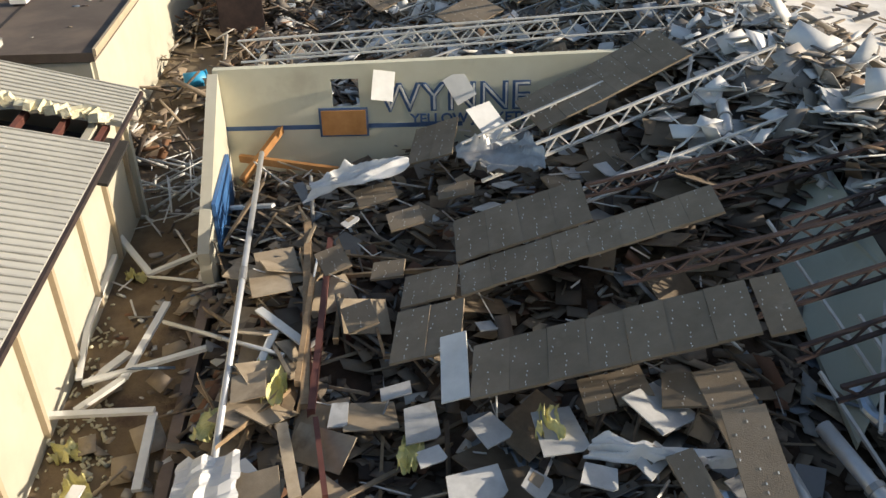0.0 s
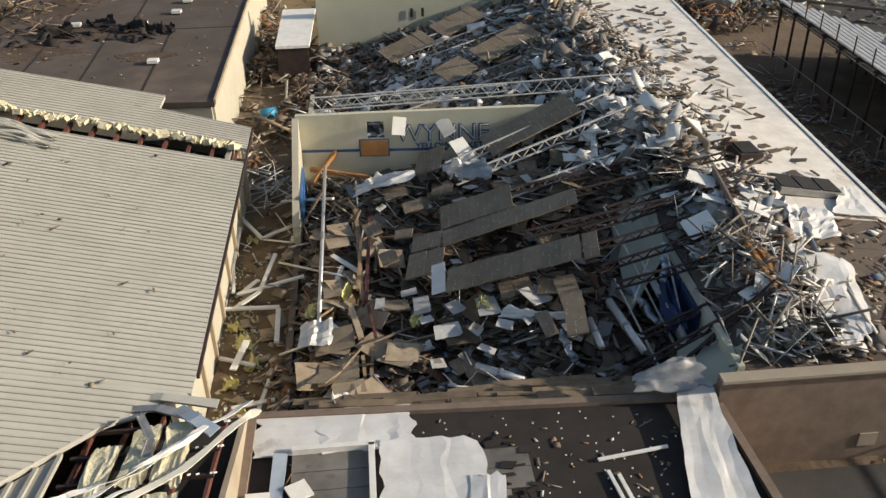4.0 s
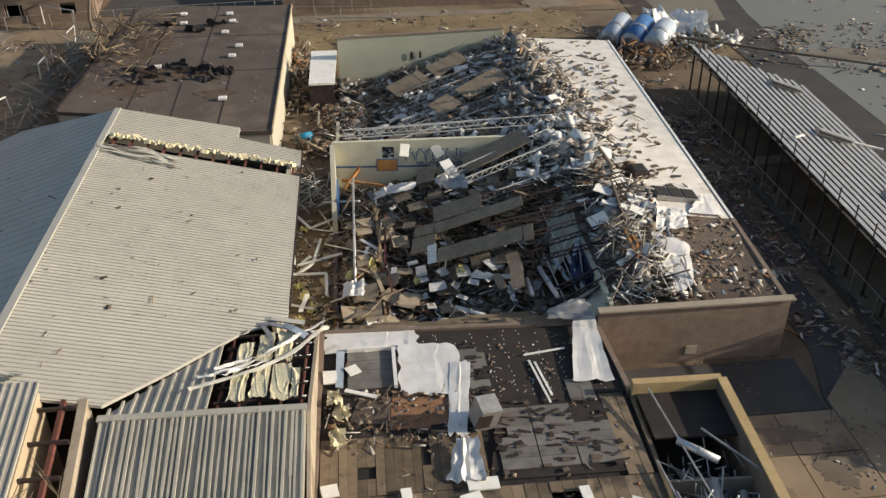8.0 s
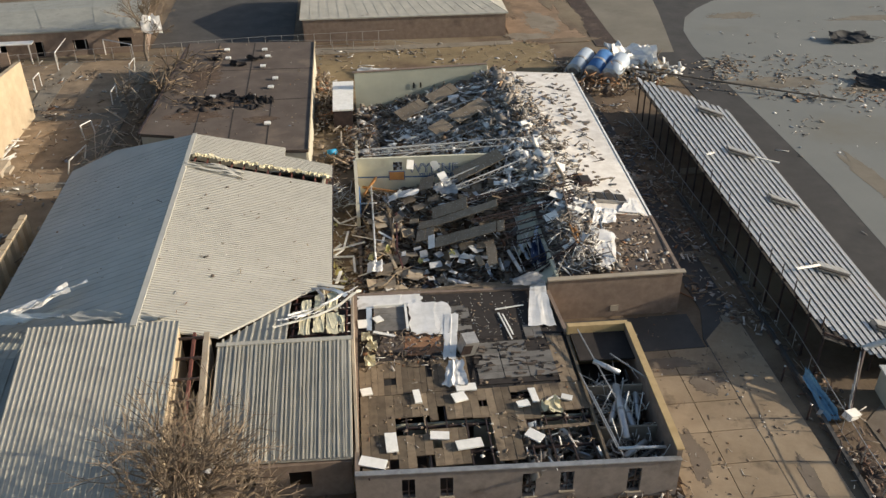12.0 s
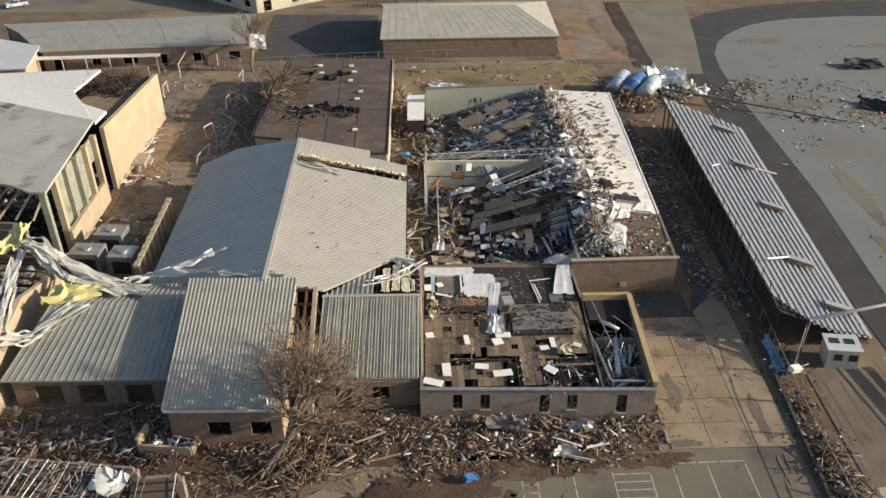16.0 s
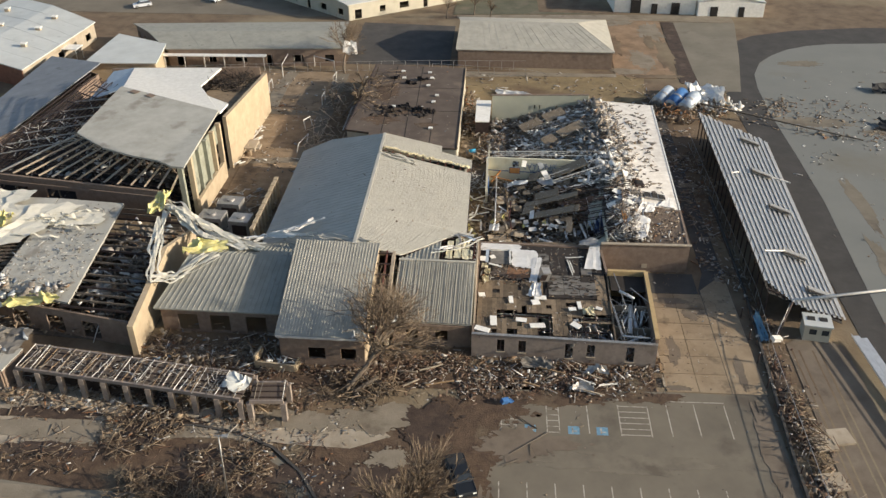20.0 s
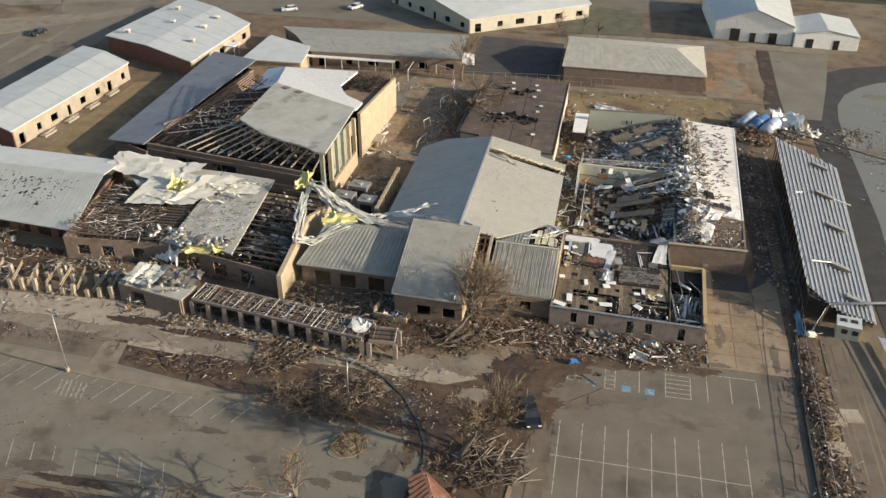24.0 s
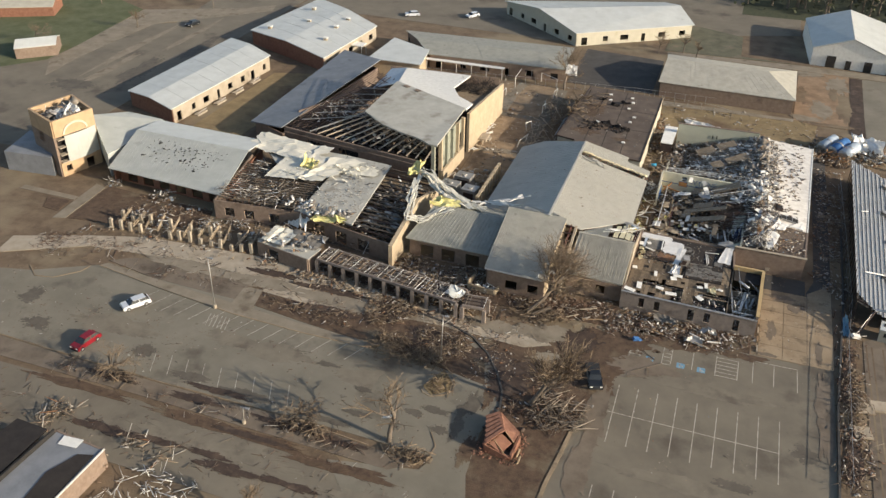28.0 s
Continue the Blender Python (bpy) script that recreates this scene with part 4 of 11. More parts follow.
# ---- the tall hall ----
hall = thing("tall_hall", "tall assembly hall with half of its roof torn off", "building")
part("roof_south", Shape().slab([(-61.6, 37.6, 10.1), (-61.2, 55.0, 10.7), (-42.0, 46.0, 10.5), (-41.8, 27.4, 9.9), (-43.6, 27.6, 9.9), (-46.4, 29.6, 9.8), (-50.6, 30.9, 9.8), (-56.0, 33.4, 9.8)], 0.3), M["worn_roof"], hall, "pale roof membrane with torn edges")
part("roof_north", Shape().slab([(-63.2, 66.2, 9.7), (-47.4, 66.6, 9.8), (-48.6, 58, 9.8), (-46.0, 53.6, 9.8), (-41.8, 50.6, 9.8), (-42.0, 46.4, 10.0), (-61.2, 55.4, 10.2)], 0.35), M["white"], hall, "white membrane roof")
part("roof_fold", Shape().slab([(-67.4, 66.6, 8.8), (-63.3, 66.3, 9.68), (-61.3, 55.5, 10.1), (-67.0, 54.4, 8.4)], 0.2), M["pale_blue"], hall, "bluish roof fold bent down at the far end")
part("roof_corner", Shape().slab([(-47.3, 66.6, 7.6), (-41.2, 68.6, 7.0), (-41.6, 51.0, 8.2), (-46.0, 54, 8.2), (-48.5, 58.2, 8.2)], 0.3), M["deck"], hall, "brown stripped deck in the roof corner")
wall(hall, (-41.4, 46.5), (-40.5, 70.2), -0.1, 9.2, "beige", 0.6, z1b=7.6)
wall(hall, (-41.6, 30.4), (-41.4, 43.5), -0.1, 3.0, "beige", 0.5)
wall(hall, (-41.2, 69.5), (-68, 67.5), -0.1, 9.0, "brick", 0.4)
wall(hall, (-68, 67.5), (-80, 42), -0.1, 5.6, "brick", 0.4)
wall(hall, (-79, 33.4), (-45.6, 28.4), -0.1, 4.4, "brick", 0.4, openings=((6, 11, 2.0, 3.8), (14, 19, 2.0, 3.8)))
for k, (x, y) in enumerate(((-42.2, 31.0), (-42.0, 34.0), (-41.8, 37.0), (-41.6, 40.0), (-41.5, 43.2), (-43.4, 30.0))):
    part("column", Shape().span(x - 0.35, y - 0.35, -0.1, x + 0.35, y + 0.35, 9.6), M["faded_panel" if k in (1, 2, 5) else "beige"], hall)
for k in range(4):
    part("wall_panel", Shape().slab([(-42.35 + 0.16 * k, 31.2 + 3.05 * k, 9.3), (-42.2 + 0.16 * k, 33.6 + 3.05 * k, 9.4), (-42.4 + 0.16 * k, 33.6 + 3.05 * k, 9.4), (-42.55 + 0.16 * k, 31.2 + 3.05 * k, 9.3)], 8.6 if k < 3 else 3.0), M["faded_panel"], hall)
for k in range(14):
    f = k / 13
    a, e = Vector((-73 + 28 * f, 33.6 - 4.3 * f, 5.2)), Vector((-60.5 + 18 * f, 40.6 - 10.4 * f, 9.6))
    part("rafter", Shape().beam(a, e, 0.17, 0.26), M["limb" if k % 4 else "steel"], hall)
for k in range(10):
    f = k / 9
    part("purlin", Shape().beam((-79 + 11 * f, 35 + 24 * f, 5.2 + 4 * f), (-47 + 1 * f, 30 + 14 * f, 5.2 + 4 * f), 0.12, 0.16), M["dark_steel"], hall)
# Hall floor near-black: shade of the interior put into its colour.
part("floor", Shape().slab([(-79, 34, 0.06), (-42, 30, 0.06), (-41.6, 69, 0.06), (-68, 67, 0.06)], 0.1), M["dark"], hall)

# ---- mechanical yard ----
for x, y, w in ((-38.6, 26.8, 3.6), (-34.2, 26.0, 3.0), (-37.0, 31.0, 3.4)):
    ac = thing("air_handler", "grey boxy air handling unit with dented panels", "air conditioner", (x, y, 0))
    part("casing", Shape().box((x, y, 1.35), (w, 2.6, 2.7), 0, 0, -0.1), M["steel"], ac)
    part("base", Shape().box((x, y, 0.06), (w + 0.3, 2.9, 0.12), 0, 0, -0.1), M["pale_concrete"], ac)
    part("grille", Shape().box((x, y - 1.34, 1.3), (w * 0.7, 0.06, 1.6), 0, 0, -0.1), M["dark_steel"], ac)
    part("fan_cowl", Shape().tube((x, y, 2.7), (x, y, 2.95), 0.6, 0.55, 14), M["steel"], ac)
ys = thing("yard_screen_wall", "beige slotted screen wall round the plant yard", "wall")
for k in range(9):
    y = 22.6 + k * 1.85
    part("pier", Shape().span(-31.9, y - 0.45, -0.1, -31.3, y + 0.45, 3.2), M["beige"], ys)
part("rail", Shape().span(-31.85, 22.2, 2.7, -31.35, 38, 3.1), M["beige"], ys)

# ---- west wing with pale roof ----
wl = thing("pale_roof_wing", "classroom wing with a pale metal roof scarred by debris", "building")
ribbed("roof_front", [(-105.6, 18.6, 6.6), (-78.8, 18.0, 6.6), (-77.0, 4.0, 3.8), (-104.0, 6.0, 3.8)], "scarred_roof", wl, 0.9, 0, rib=(0.04, 0.02))
part("roof_back", Shape().slab([(-105.6, 18.65, 6.58), (-78.8, 18.05, 6.58), (-80, 26.5, 5.0), (-106.8, 27.5, 5.0)], 0.2), M["pale_roof"], wl)
wall(wl, (-103.6, 8.6), (-77.8, 6.6), -0.1, 3.9, "brick_red", 0.3, openings=tuple((2 + k * 4, 4.5 + k * 4, 0.3, 2.5) for k in range(6)))
wall(wl, (-103.4, 6.8), (-106, 25), -0.1, 3.5, "brick_red", 0.3)
wall(wl, (-77.8, 4.9), (-80, 25), -0.1, 3.5, "brick_red", 0.3)

# ---- entrance tower ----
tw = thing("entrance_tower", "tan entrance tower with an arched panel and wrecked top", "building")
TA, TB, TC, TD = (-115.3, 5.4), (-112.4, 13.9), (-121.0, 18.4), (-124.0, 9.2)
for a, e in ((TA, TB), (TB, TC), (TC, TD), (TD, TA)):
    wall(tw, a, e, 8.6, 12.2, "orange_wall", 0.5, name="upper_wall")
wall(tw, TA, TB, -0.1, 3.0, "orange_wall", 0.5, ((1.0, 2.2, 0.9, 2.2), (5.6, 7.4, 0.0, 2.2)), name="base_wall")
wall(tw, TB, TC, -0.1, 8.6, "orange_wall", 0.5)
wall(tw, TC, TD, -0.1, 8.6, "brick", 0.5)
wall(tw, TD, TA, -0.1, 8.6, "brick", 0.5, ((3.0, 5.0, 1.0, 2.6), (3.0, 5.0, 4.4, 6.4)))
for k in range(9):
    panel = Shape()
    f0, f1 = 0.2 + 0.8 * k / 9, 0.2 + 0.8 * (k + 1) / 9
    q0, q1 = Vector((*TA, 0)).lerp(Vector((*TB, 0)), f0), Vector((*TA, 0)).lerp(Vector((*TB, 0)), f1)
    o = Vector((0.95, -0.32, 0))
    q0, q1 = q0 + o * 0.7 * math.sin(math.pi * f0), q1 + o * 0.7 * math.sin(math.pi * f1)
    panel.beam((q0.x, q0.y, 5.8), (q1.x, q1.y, 5.8), 0.25, 5.6)
    part("front_panel", panel, M["scarred_roof"], tw, "pale ribbed panel bowing out below the arch")
for z in (3.1, 4.7, 6.3, 8.0):
    part("floor_edge", Shape().beam((-115.2, 5.7, z), (-114.7, 7.1, z), 1.2, 0.2), M["pale_concrete"], tw)
# Added near-black block: shade behind the open tower side.
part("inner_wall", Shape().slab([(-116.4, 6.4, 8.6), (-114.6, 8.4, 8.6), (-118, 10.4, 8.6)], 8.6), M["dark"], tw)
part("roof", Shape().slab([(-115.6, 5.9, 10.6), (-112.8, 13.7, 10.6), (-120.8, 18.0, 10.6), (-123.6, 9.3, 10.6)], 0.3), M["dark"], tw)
part("side_wing", Shape().slab([(-128, 4, 4.2), (-117, 5, 4.2), (-119, 9.0, 4.4), (-130, 14, 4.4)], 4.2), M["slate"], tw)
part("link", Shape().slab([(-112.2, 14.2, 7.4), (-106.2, 9.0, 5.0), (-105.6, 18.0, 5.0), (-106, 28, 5.0), (-114, 27, 6.0), (-118, 20, 7.4)], 5.0), M["scarred_roof"], tw)
arch = Shape()
for k in range(13):
    a0, a1 = math.pi * k / 13, math.pi * (k + 1) / 13
    c, d = Vector((-113.85, 9.65, 8.9)), Vector((0.323, 0.946, 0))
    o = Vector((0.946, -0.323, 0)) * 0.3
    arch.beam(c + o + d * 2.6 * math.cos(a0) + Vector((0, 0, 1.9 * math.sin(a0))), c + o + d * 2.6 * math.cos(a1) + Vector((0, 0, 1.9 * math.sin(a1))), 0.3, 0.4)
part("arch", arch, M["cream"], tw)


def gabled(name, label, c, z, rise, wallmat, roofmat, windows=0, hip=False, pitch=1.2, ends=None):
    """A simple block: corners c0..c3 with the ridge midway between c0-c1 and c3-c2 lines."""
    t = thing(name, label, "building")
    p = [Vector((*q, 0)) for q in c]
    m0, m1 = (p[0] + p[3]) / 2, (p[1] + p[2]) / 2
    if hip:
        m0, m1 = m0.lerp(m1, 0.02), m1.lerp(m0, 0.22)
    Z = lambda q, h: (q.x, q.y, h)
    ribbed("roof_slope", [Z(m0, z + rise), Z(m1, z + rise), Z(p[1], z), Z(p[0], z)], roofmat, t, pitch, 0, 0.2, (0.06, 0.03))
    ribbed("roof_slope", [Z(m0, z + rise), Z(m1, z + rise), Z(p[2], z), Z(p[3], z)], roofmat, t, pitch, 0, 0.2, (0.06, 0.03))
    if hip:
        part("roof_hip", Shape().slab([Z(m1, z + rise - 0.02), Z(p[2], z - 0.02), Z(p[1], z - 0.02)], 0.2), M[roofmat], t)
    else:
        for q0, q1, m in ((p[0], p[3], m0), (p[1], p[2], m1)):
            cen = sum(p, Vector()) / 4
            q0, q1, m = q0.lerp(cen, 0.02), q1.lerp(cen, 0.02), m.lerp(cen, 0.02)
            part("gable", Shape().add([Z(q0, z - 0.3), Z(q1, z - 0.3), Z(m, z + rise - 0.3)], [(0, 1, 2)]), M[ends or wallmat], t)
    cen = sum(p, Vector()) / 4
    ins = [q.lerp(cen, 0.03) for q in p]
    for k in range(4):
        a, b = ins[k], ins[(k + 1) % 4]
        L = (b - a).length
        ops = ()
        if windows and L > 12:
            st = L / windows
            ops = tuple((st * (i + 0.25 + 0.1 * (i % 2)), st * (i + 0.55 + 0.06 * (i % 3)), 0.9 if i % 3 else 0.1, 2.4) for i in range(windows))
        wall(t, (a.x, a.y), (b.x, b.y), -0.1, z - 0.15, (ends or wallmat) if k in (1, 3) else wallmat, 0.3, () if k in (1, 3) and ends else ops)
    if windows:
        # Near-black plate behind the windows stands in for unlit rooms.
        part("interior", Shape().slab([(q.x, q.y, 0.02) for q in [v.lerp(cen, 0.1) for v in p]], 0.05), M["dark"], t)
    return t


gabled("classroom_wing", "long classroom wing with a pale low-pitched metal roof", [(-109.4, 35.6), (-106.0, 76.0), (-123.0, 84.5), (-125.5, 41.5)], 3.9, 0.7, "pale_concrete", "pale_roof", 8, pitch=6.0, ends="brick_red")
gabled("classroom_block", "classroom block with a broad pale roof", [(-91.9, 79.0), (-89.4, 109.3), (-117.0, 128.0), (-121.4, 92.3)], 4.0, 0.8, "pale_concrete", "pale_roof", 5, pitch=6.0, ends="brick_red")
gabled("north_wing", "long low wing with a grey-green metal roof", [(-67.4, 92.6), (-29.6, 94.7), (-31.8, 112.3), (-80.4, 109.0)], 3.9, 0.9, "brick", "weathered_roof", 6, pitch=9.0)
for x, y in ((-112.7, 115.2), (-108.5, 103.8), (-98.8, 109.6), (-98.9, 101.7), (-116.3, 94.6), (-97.2, 91.3)):
    v = thing("roof_vent", "white boxed vent on the pale classroom roof", "vent", (x, y, 4.5), "vents on the classroom roof")
    part("curb", Shape().box((x, y, 4.7), (1.0, 0.9, 0.7)), M["pale_concrete"], v)
    part("hood", Shape().box((x, y, 5.12), (1.3, 1.2, 0.16)), M["white"], v)
for x, y in ((-108.1, 43.6), (-107.4, 51.0), (-106.9, 58.6), (-106.5, 66.2), (-89.4, 84.0)):
    b = thing("entry_step", "low pale concrete step outside a classroom door", "step", (x + 0.9, y, 0), "steps along the classroom wing")
    part("slab", Shape().box((x + 0.9, y, 0.2), (1.3, 3.6, 0.4), 0, 0, -0.08), M["pale_concrete"], b)
    part("rail", Shape().beam((x + 1.5, y - 1.7, 0.9), (x + 1.6, y + 1.7, 0.9), 0.08), M["white_steel"], b)
aw = thing("entry_awning", "small white flat awning over a classroom entry", "awning", (-90, 96, 0))
part("sheet", Shape().slab([(-93.4, 94.4, 2.9), (-87.6, 94.0, 2.9), (-87.4, 97.2, 2.9), (-93.2, 97.6, 2.9)], 0.16), M["white"], aw)
for x, y in ((-87.9, 94.3), (-87.7, 96.9), (-90.5, 94.4)):
    part("post", Shape().tube((x, y, 0), (x, y, 2.75), 0.07, 0.07, 6), M["white_steel"], aw)
part_w = thing("white_canopy", "long narrow white flat canopy", "canopy")
part("sheet", Shape().slab([(-68, 91.0, 3.0), (-46, 91.4, 3.0), (-46, 92.6, 3.1), (-68, 92.2, 3.1)], 0.15), M["white"], part_w)
for k in range(6):
    part("post", Shape().span(-67.5 + k * 4.2, 91.1, 0, -67.35 + k * 4.2, 91.25, 2.9), M["white_steel"], part_w)
gabled("brick_annex", "brown brick annex with a hipped ribbed metal roof", [(-6.6, 95.4), (26.2, 94.8), (26.4, 116.4), (-7.0, 117.2)], 3.8, 2.6, "brick", "grey_roof", 0, True)
barn = gabled("white_barn", "white metal building with a pale blue roof", [(30.2, 134.4), (28.3, 162), (52, 164), (50, 133)], 5.0, 3.6, "white", "pale_roof")
lean = gabled("white_shed", "white metal lean-to with a pale roof", [(50, 132), (50, 146), (66, 148), (66, 132)], 3.6, 1.4, "white", "pale_roof")
for x, w, z in ((35.5, 2.4, 3.2), (40.0, 1.4, 2.4), (45.0, 2.0, 2.8)):
    part("door", Shape().box((x, 134.75 - 0.07 * (x - 30), z / 2), (w, 0.5, z)), M["dark"], barn)
for x, w in ((54.0, 1.8), (60.5, 1.4)):
    part("door", Shape().box((x, 132.25, 1.2), (w, 0.5, 2.4)), M["dark"], lean)
gabled("north_hall", "cream school hall with stacked pale roofs", [(-34, 124.5), (-2.7, 145.7), (-14, 166), (-62, 148)], 4.0, 2.4, "cream", "pale_roof", 6, pitch=4.0)
hs = thing("broken_house", "small tan brick house with its roof torn open", "house", (-60, -62, 0))
for a, e, mt in (((-55.9, -58.4), (-56.3, -74.0), "brick"), ((-55.9, -58.4), (-63.8, -57.6), "brick"), ((-63.8, -57.6), (-66.4, -74.0), "brick"), ((-66.4, -74), (-56.3, -74), "brick")):
    wall(hs, a, e, -0.1, 2.9, mt, 0.3)
part("ceiling", Shape().slab([(-56.0, -58.5, 2.86), (-63.6, -57.8, 2.86), (-66.2, -73.8, 2.86), (-56.4, -73.8, 2.86)], 0.12), M["slate"], hs, "dusty grey ceiling boards laid bare")
part("roof_felt", Shape().slab([(-56.4, -59.6, 2.95), (-58.4, -60.2, 2.95), (-60.0, -64.0, 2.95), (-59.0, -74, 2.95), (-56.2, -74, 2.95)], 0.06), M["black_roof"], hs, "black roofing felt left along one side")
part("roof_felt", Shape().slab([(-64.6, -58.2, 3.4), (-70, -57.6, 3.0), (-72, -74, 3.0), (-64.8, -74, 3.4)], 0.2), M["black_roof"], hs, "black roof slope over the back rooms")
part("white_sheet", Shape().slab([(-62.1, -58.1, 3.0), (-59.2, -57.9, 3.0), (-59.2, -59.4, 3.0), (-61.9, -59.6, 3.0)], 0.04), M["white"], hs)
part("ridge_wall", Shape().beam((-63.7, -58.0, 3.2), (-64.6, -73, 3.2), 0.25, 0.7), M["dark"], hs)
part("eave_trim", Shape().beam((-55.8, -58.3, 2.95), (-56.2, -74, 2.95), 0.16, 0.22), M["white_steel"], hs)
gabled("distant_house", "distant brown house with a low grey roof", [(-206, 84), (-190, 92), (-195, 102), (-211, 94)], 3.0, 1.6, "brick_red", "grey_roof")
gabled("distant_house", "small brick outbuilding with a pale roof", [(-173.5, 57), (-165.5, 64), (-170, 71), (-178, 64)], 3.0, 1.2, "brick", "pale_roof")

# ---- grandstand ----
gs = thing("grandstand", "long aluminium bleacher stand with rows of benches", "grandstand")
X0, X1, Y0, Y1 = 36.0, 45.4, 8.6, 62.8


def stand_x(f, y):
    """Where the row at f of the stand's depth lies at y: the stand fans out to the north."""
    return X0 + 0.025 * (y - Y0) + f * (X1 - X0 + 0.032 * (y - Y0))


def bench_row(name, f, y0, y1, w, z, t, mat):
    a, b = stand_x(f, y0), stand_x(f, y1)
    part(name, Shape().slab([(a - w / 2, y0, z), (a + w / 2, y0, z), (b + w / 2, y1, z), (b - w / 2, y1, z)], t), M[mat], gs)


for k in range(14):
    f = k / 13
    z = 4.6 - 3.6 * f
    end = Y0 + 2.2 * max(0.0, 0.3 - f) / 0.3 - 1.0 * min(1.0, f / 0.5) + 2.0 * max(0.0, f - 0.5)
    top = Y1 - 3.0 * f - 0.5 * (k % 2)
    bench_row("bench", f, end, top, 0.29, z + 0.06, 0.06, "bench_metal")
    bench_row("footboard", f + 0.042, end - 0.1, top + 0.3, 0.26, z - 0.31, 0.05, "bench_metal")
    bench_row("riser", f + 0.06, end, top, 0.03, z - 0.37, 0.15, "dark_steel")
for k in range(22):
    y = Y0 + 1.0 + (Y1 - Y0 - 2.0) * k / 21
    part("frame", Shape().beam((stand_x(0, y), y, 4.2), (stand_x(1, y), y - 1.0, 0.5), 0.12, 0.2), M["dark_steel"], gs)
    part("leg", Shape().beam((stand_x(0.02, y), y, 0), (stand_x(0.02, y), y, 4.3), 0.14), M["dark_steel"], gs)
    part("rail_post", Shape().beam((stand_x(-0.02, y), y, 4.5), (stand_x(-0.02, y), y, 5.7), 0.07), M["dark_steel"], gs)
    part("leg", Shape().beam((stand_x(0.5, y), y, 0), (stand_x(0.5, y), y, 2.5), 0.12), M["dark_steel"], gs)
# Added near-black sheet: the darkness below the benches as a colour.
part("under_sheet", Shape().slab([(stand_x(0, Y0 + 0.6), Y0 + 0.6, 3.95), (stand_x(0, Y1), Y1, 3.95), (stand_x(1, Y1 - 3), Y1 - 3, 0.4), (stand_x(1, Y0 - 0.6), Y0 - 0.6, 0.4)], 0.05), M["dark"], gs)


# ---- wreckage helpers ----
CUBE = np.array([(a, b, c) for c in (-.5, .5) for a, b in ((-.5, -.5), (.5, -.5), (.5, .5), (-.5, .5))])
QUADS = np.array([(3, 2, 1, 0), (4, 5, 6, 7), (0, 1, 5, 4), (1, 2, 6, 5), (2, 3, 7, 6), (3, 0, 4, 7)])


def inside(poly, x, y):
    n, res = len(poly), np.zeros(len(x), bool)
    for i in range(n):
        (x0, y0), (x1, y1) = poly[i], poly[(i + 1) % n]
        if y0 == y1:
            continue
        hit = ((y0 > y) != (y1 > y)) & (x < (x1 - x0) * (y - y0) / (y1 - y0) + x0)
        res ^= hit
    return res


def sample(poly, n, rng, clump=0.0):
    xs, ys = [p[0] for p in poly], [p[1] for p in poly]
    out = np.zeros((0, 2))
    centres = np.c_[rng.uniform(min(xs), max(xs), 40), rng.uniform(min(ys), max(ys), 40)]
    while len(out) < n:
        p = np.c_[rng.uniform(min(xs), max(xs), 2 * n), rng.uniform(min(ys), max(ys), 2 * n)]
        k = rng.random(2 * n) < clump
        p[k] = centres[rng.integers(0, 40, k.sum())] + rng.normal(0, 1.2, (k.sum(), 2))
        out = np.r_[out, p[inside(poly, p[:, 0], p[:, 1])]]
    return out[:n]


def pieces_mesh(name, pos, size, ang):
    """Many small boxes in one mesh, with places, sizes and turns."""
    n = len(pos)
    cx, sx, cy, sy, cz, sz = np.cos(ang[:, 0]), np.sin(ang[:, 0]), np.cos(ang[:, 1]), np.sin(ang[:, 1]), np.cos(ang[:, 2]), np.sin(ang[:, 2])
    R = np.empty((n, 3, 3))
    R[:, 0] = np.c_[cz * cy, cz * sy * sx - sz * cx, cz * sy * cx + sz * sx]
    R[:, 1] = np.c_[sz * cy, sz * sy * sx + cz * cx, sz * sy * cx - cz * sx]
    R[:, 2] = np.c_[-sy, cy * sx, cy * cx]
    rs = np.random.default_rng(n)
    cube = np.repeat(CUBE[None], n, 0)
    cut = rs.uniform(0.45, 1.0, (n, 4, 2)) * np.where(rs.random((n, 1, 1)) < 0.35, 0.0, 1.0)
    cut = np.where(cut == 0.0, 1.0, cut)
    cube[:, :4, :2] *= cut
    cube[:, 4:, :2] *= cut
    v = np.einsum("nij,nkj->nki", R, cube * size[:, None]) + pos[:, None]
    f = (QUADS[None] + 8 * np.arange(n)[:, None, None]).reshape(-1, 4)
    me = bpy.data.meshes.new(name)
    me.vertices.add(8 * n), me.loops.add(24 * n), me.polygons.add(6 * n)
    me.vertices.foreach_set("co", v.ravel())
    me.loops.foreach_set("vertex_index", f.ravel().astype(np.int32))
    me.polygons.foreach_set("loop_start", np.arange(0, 24 * n, 4, dtype=np.int32))
    me.update()
    me.validate()
    return me


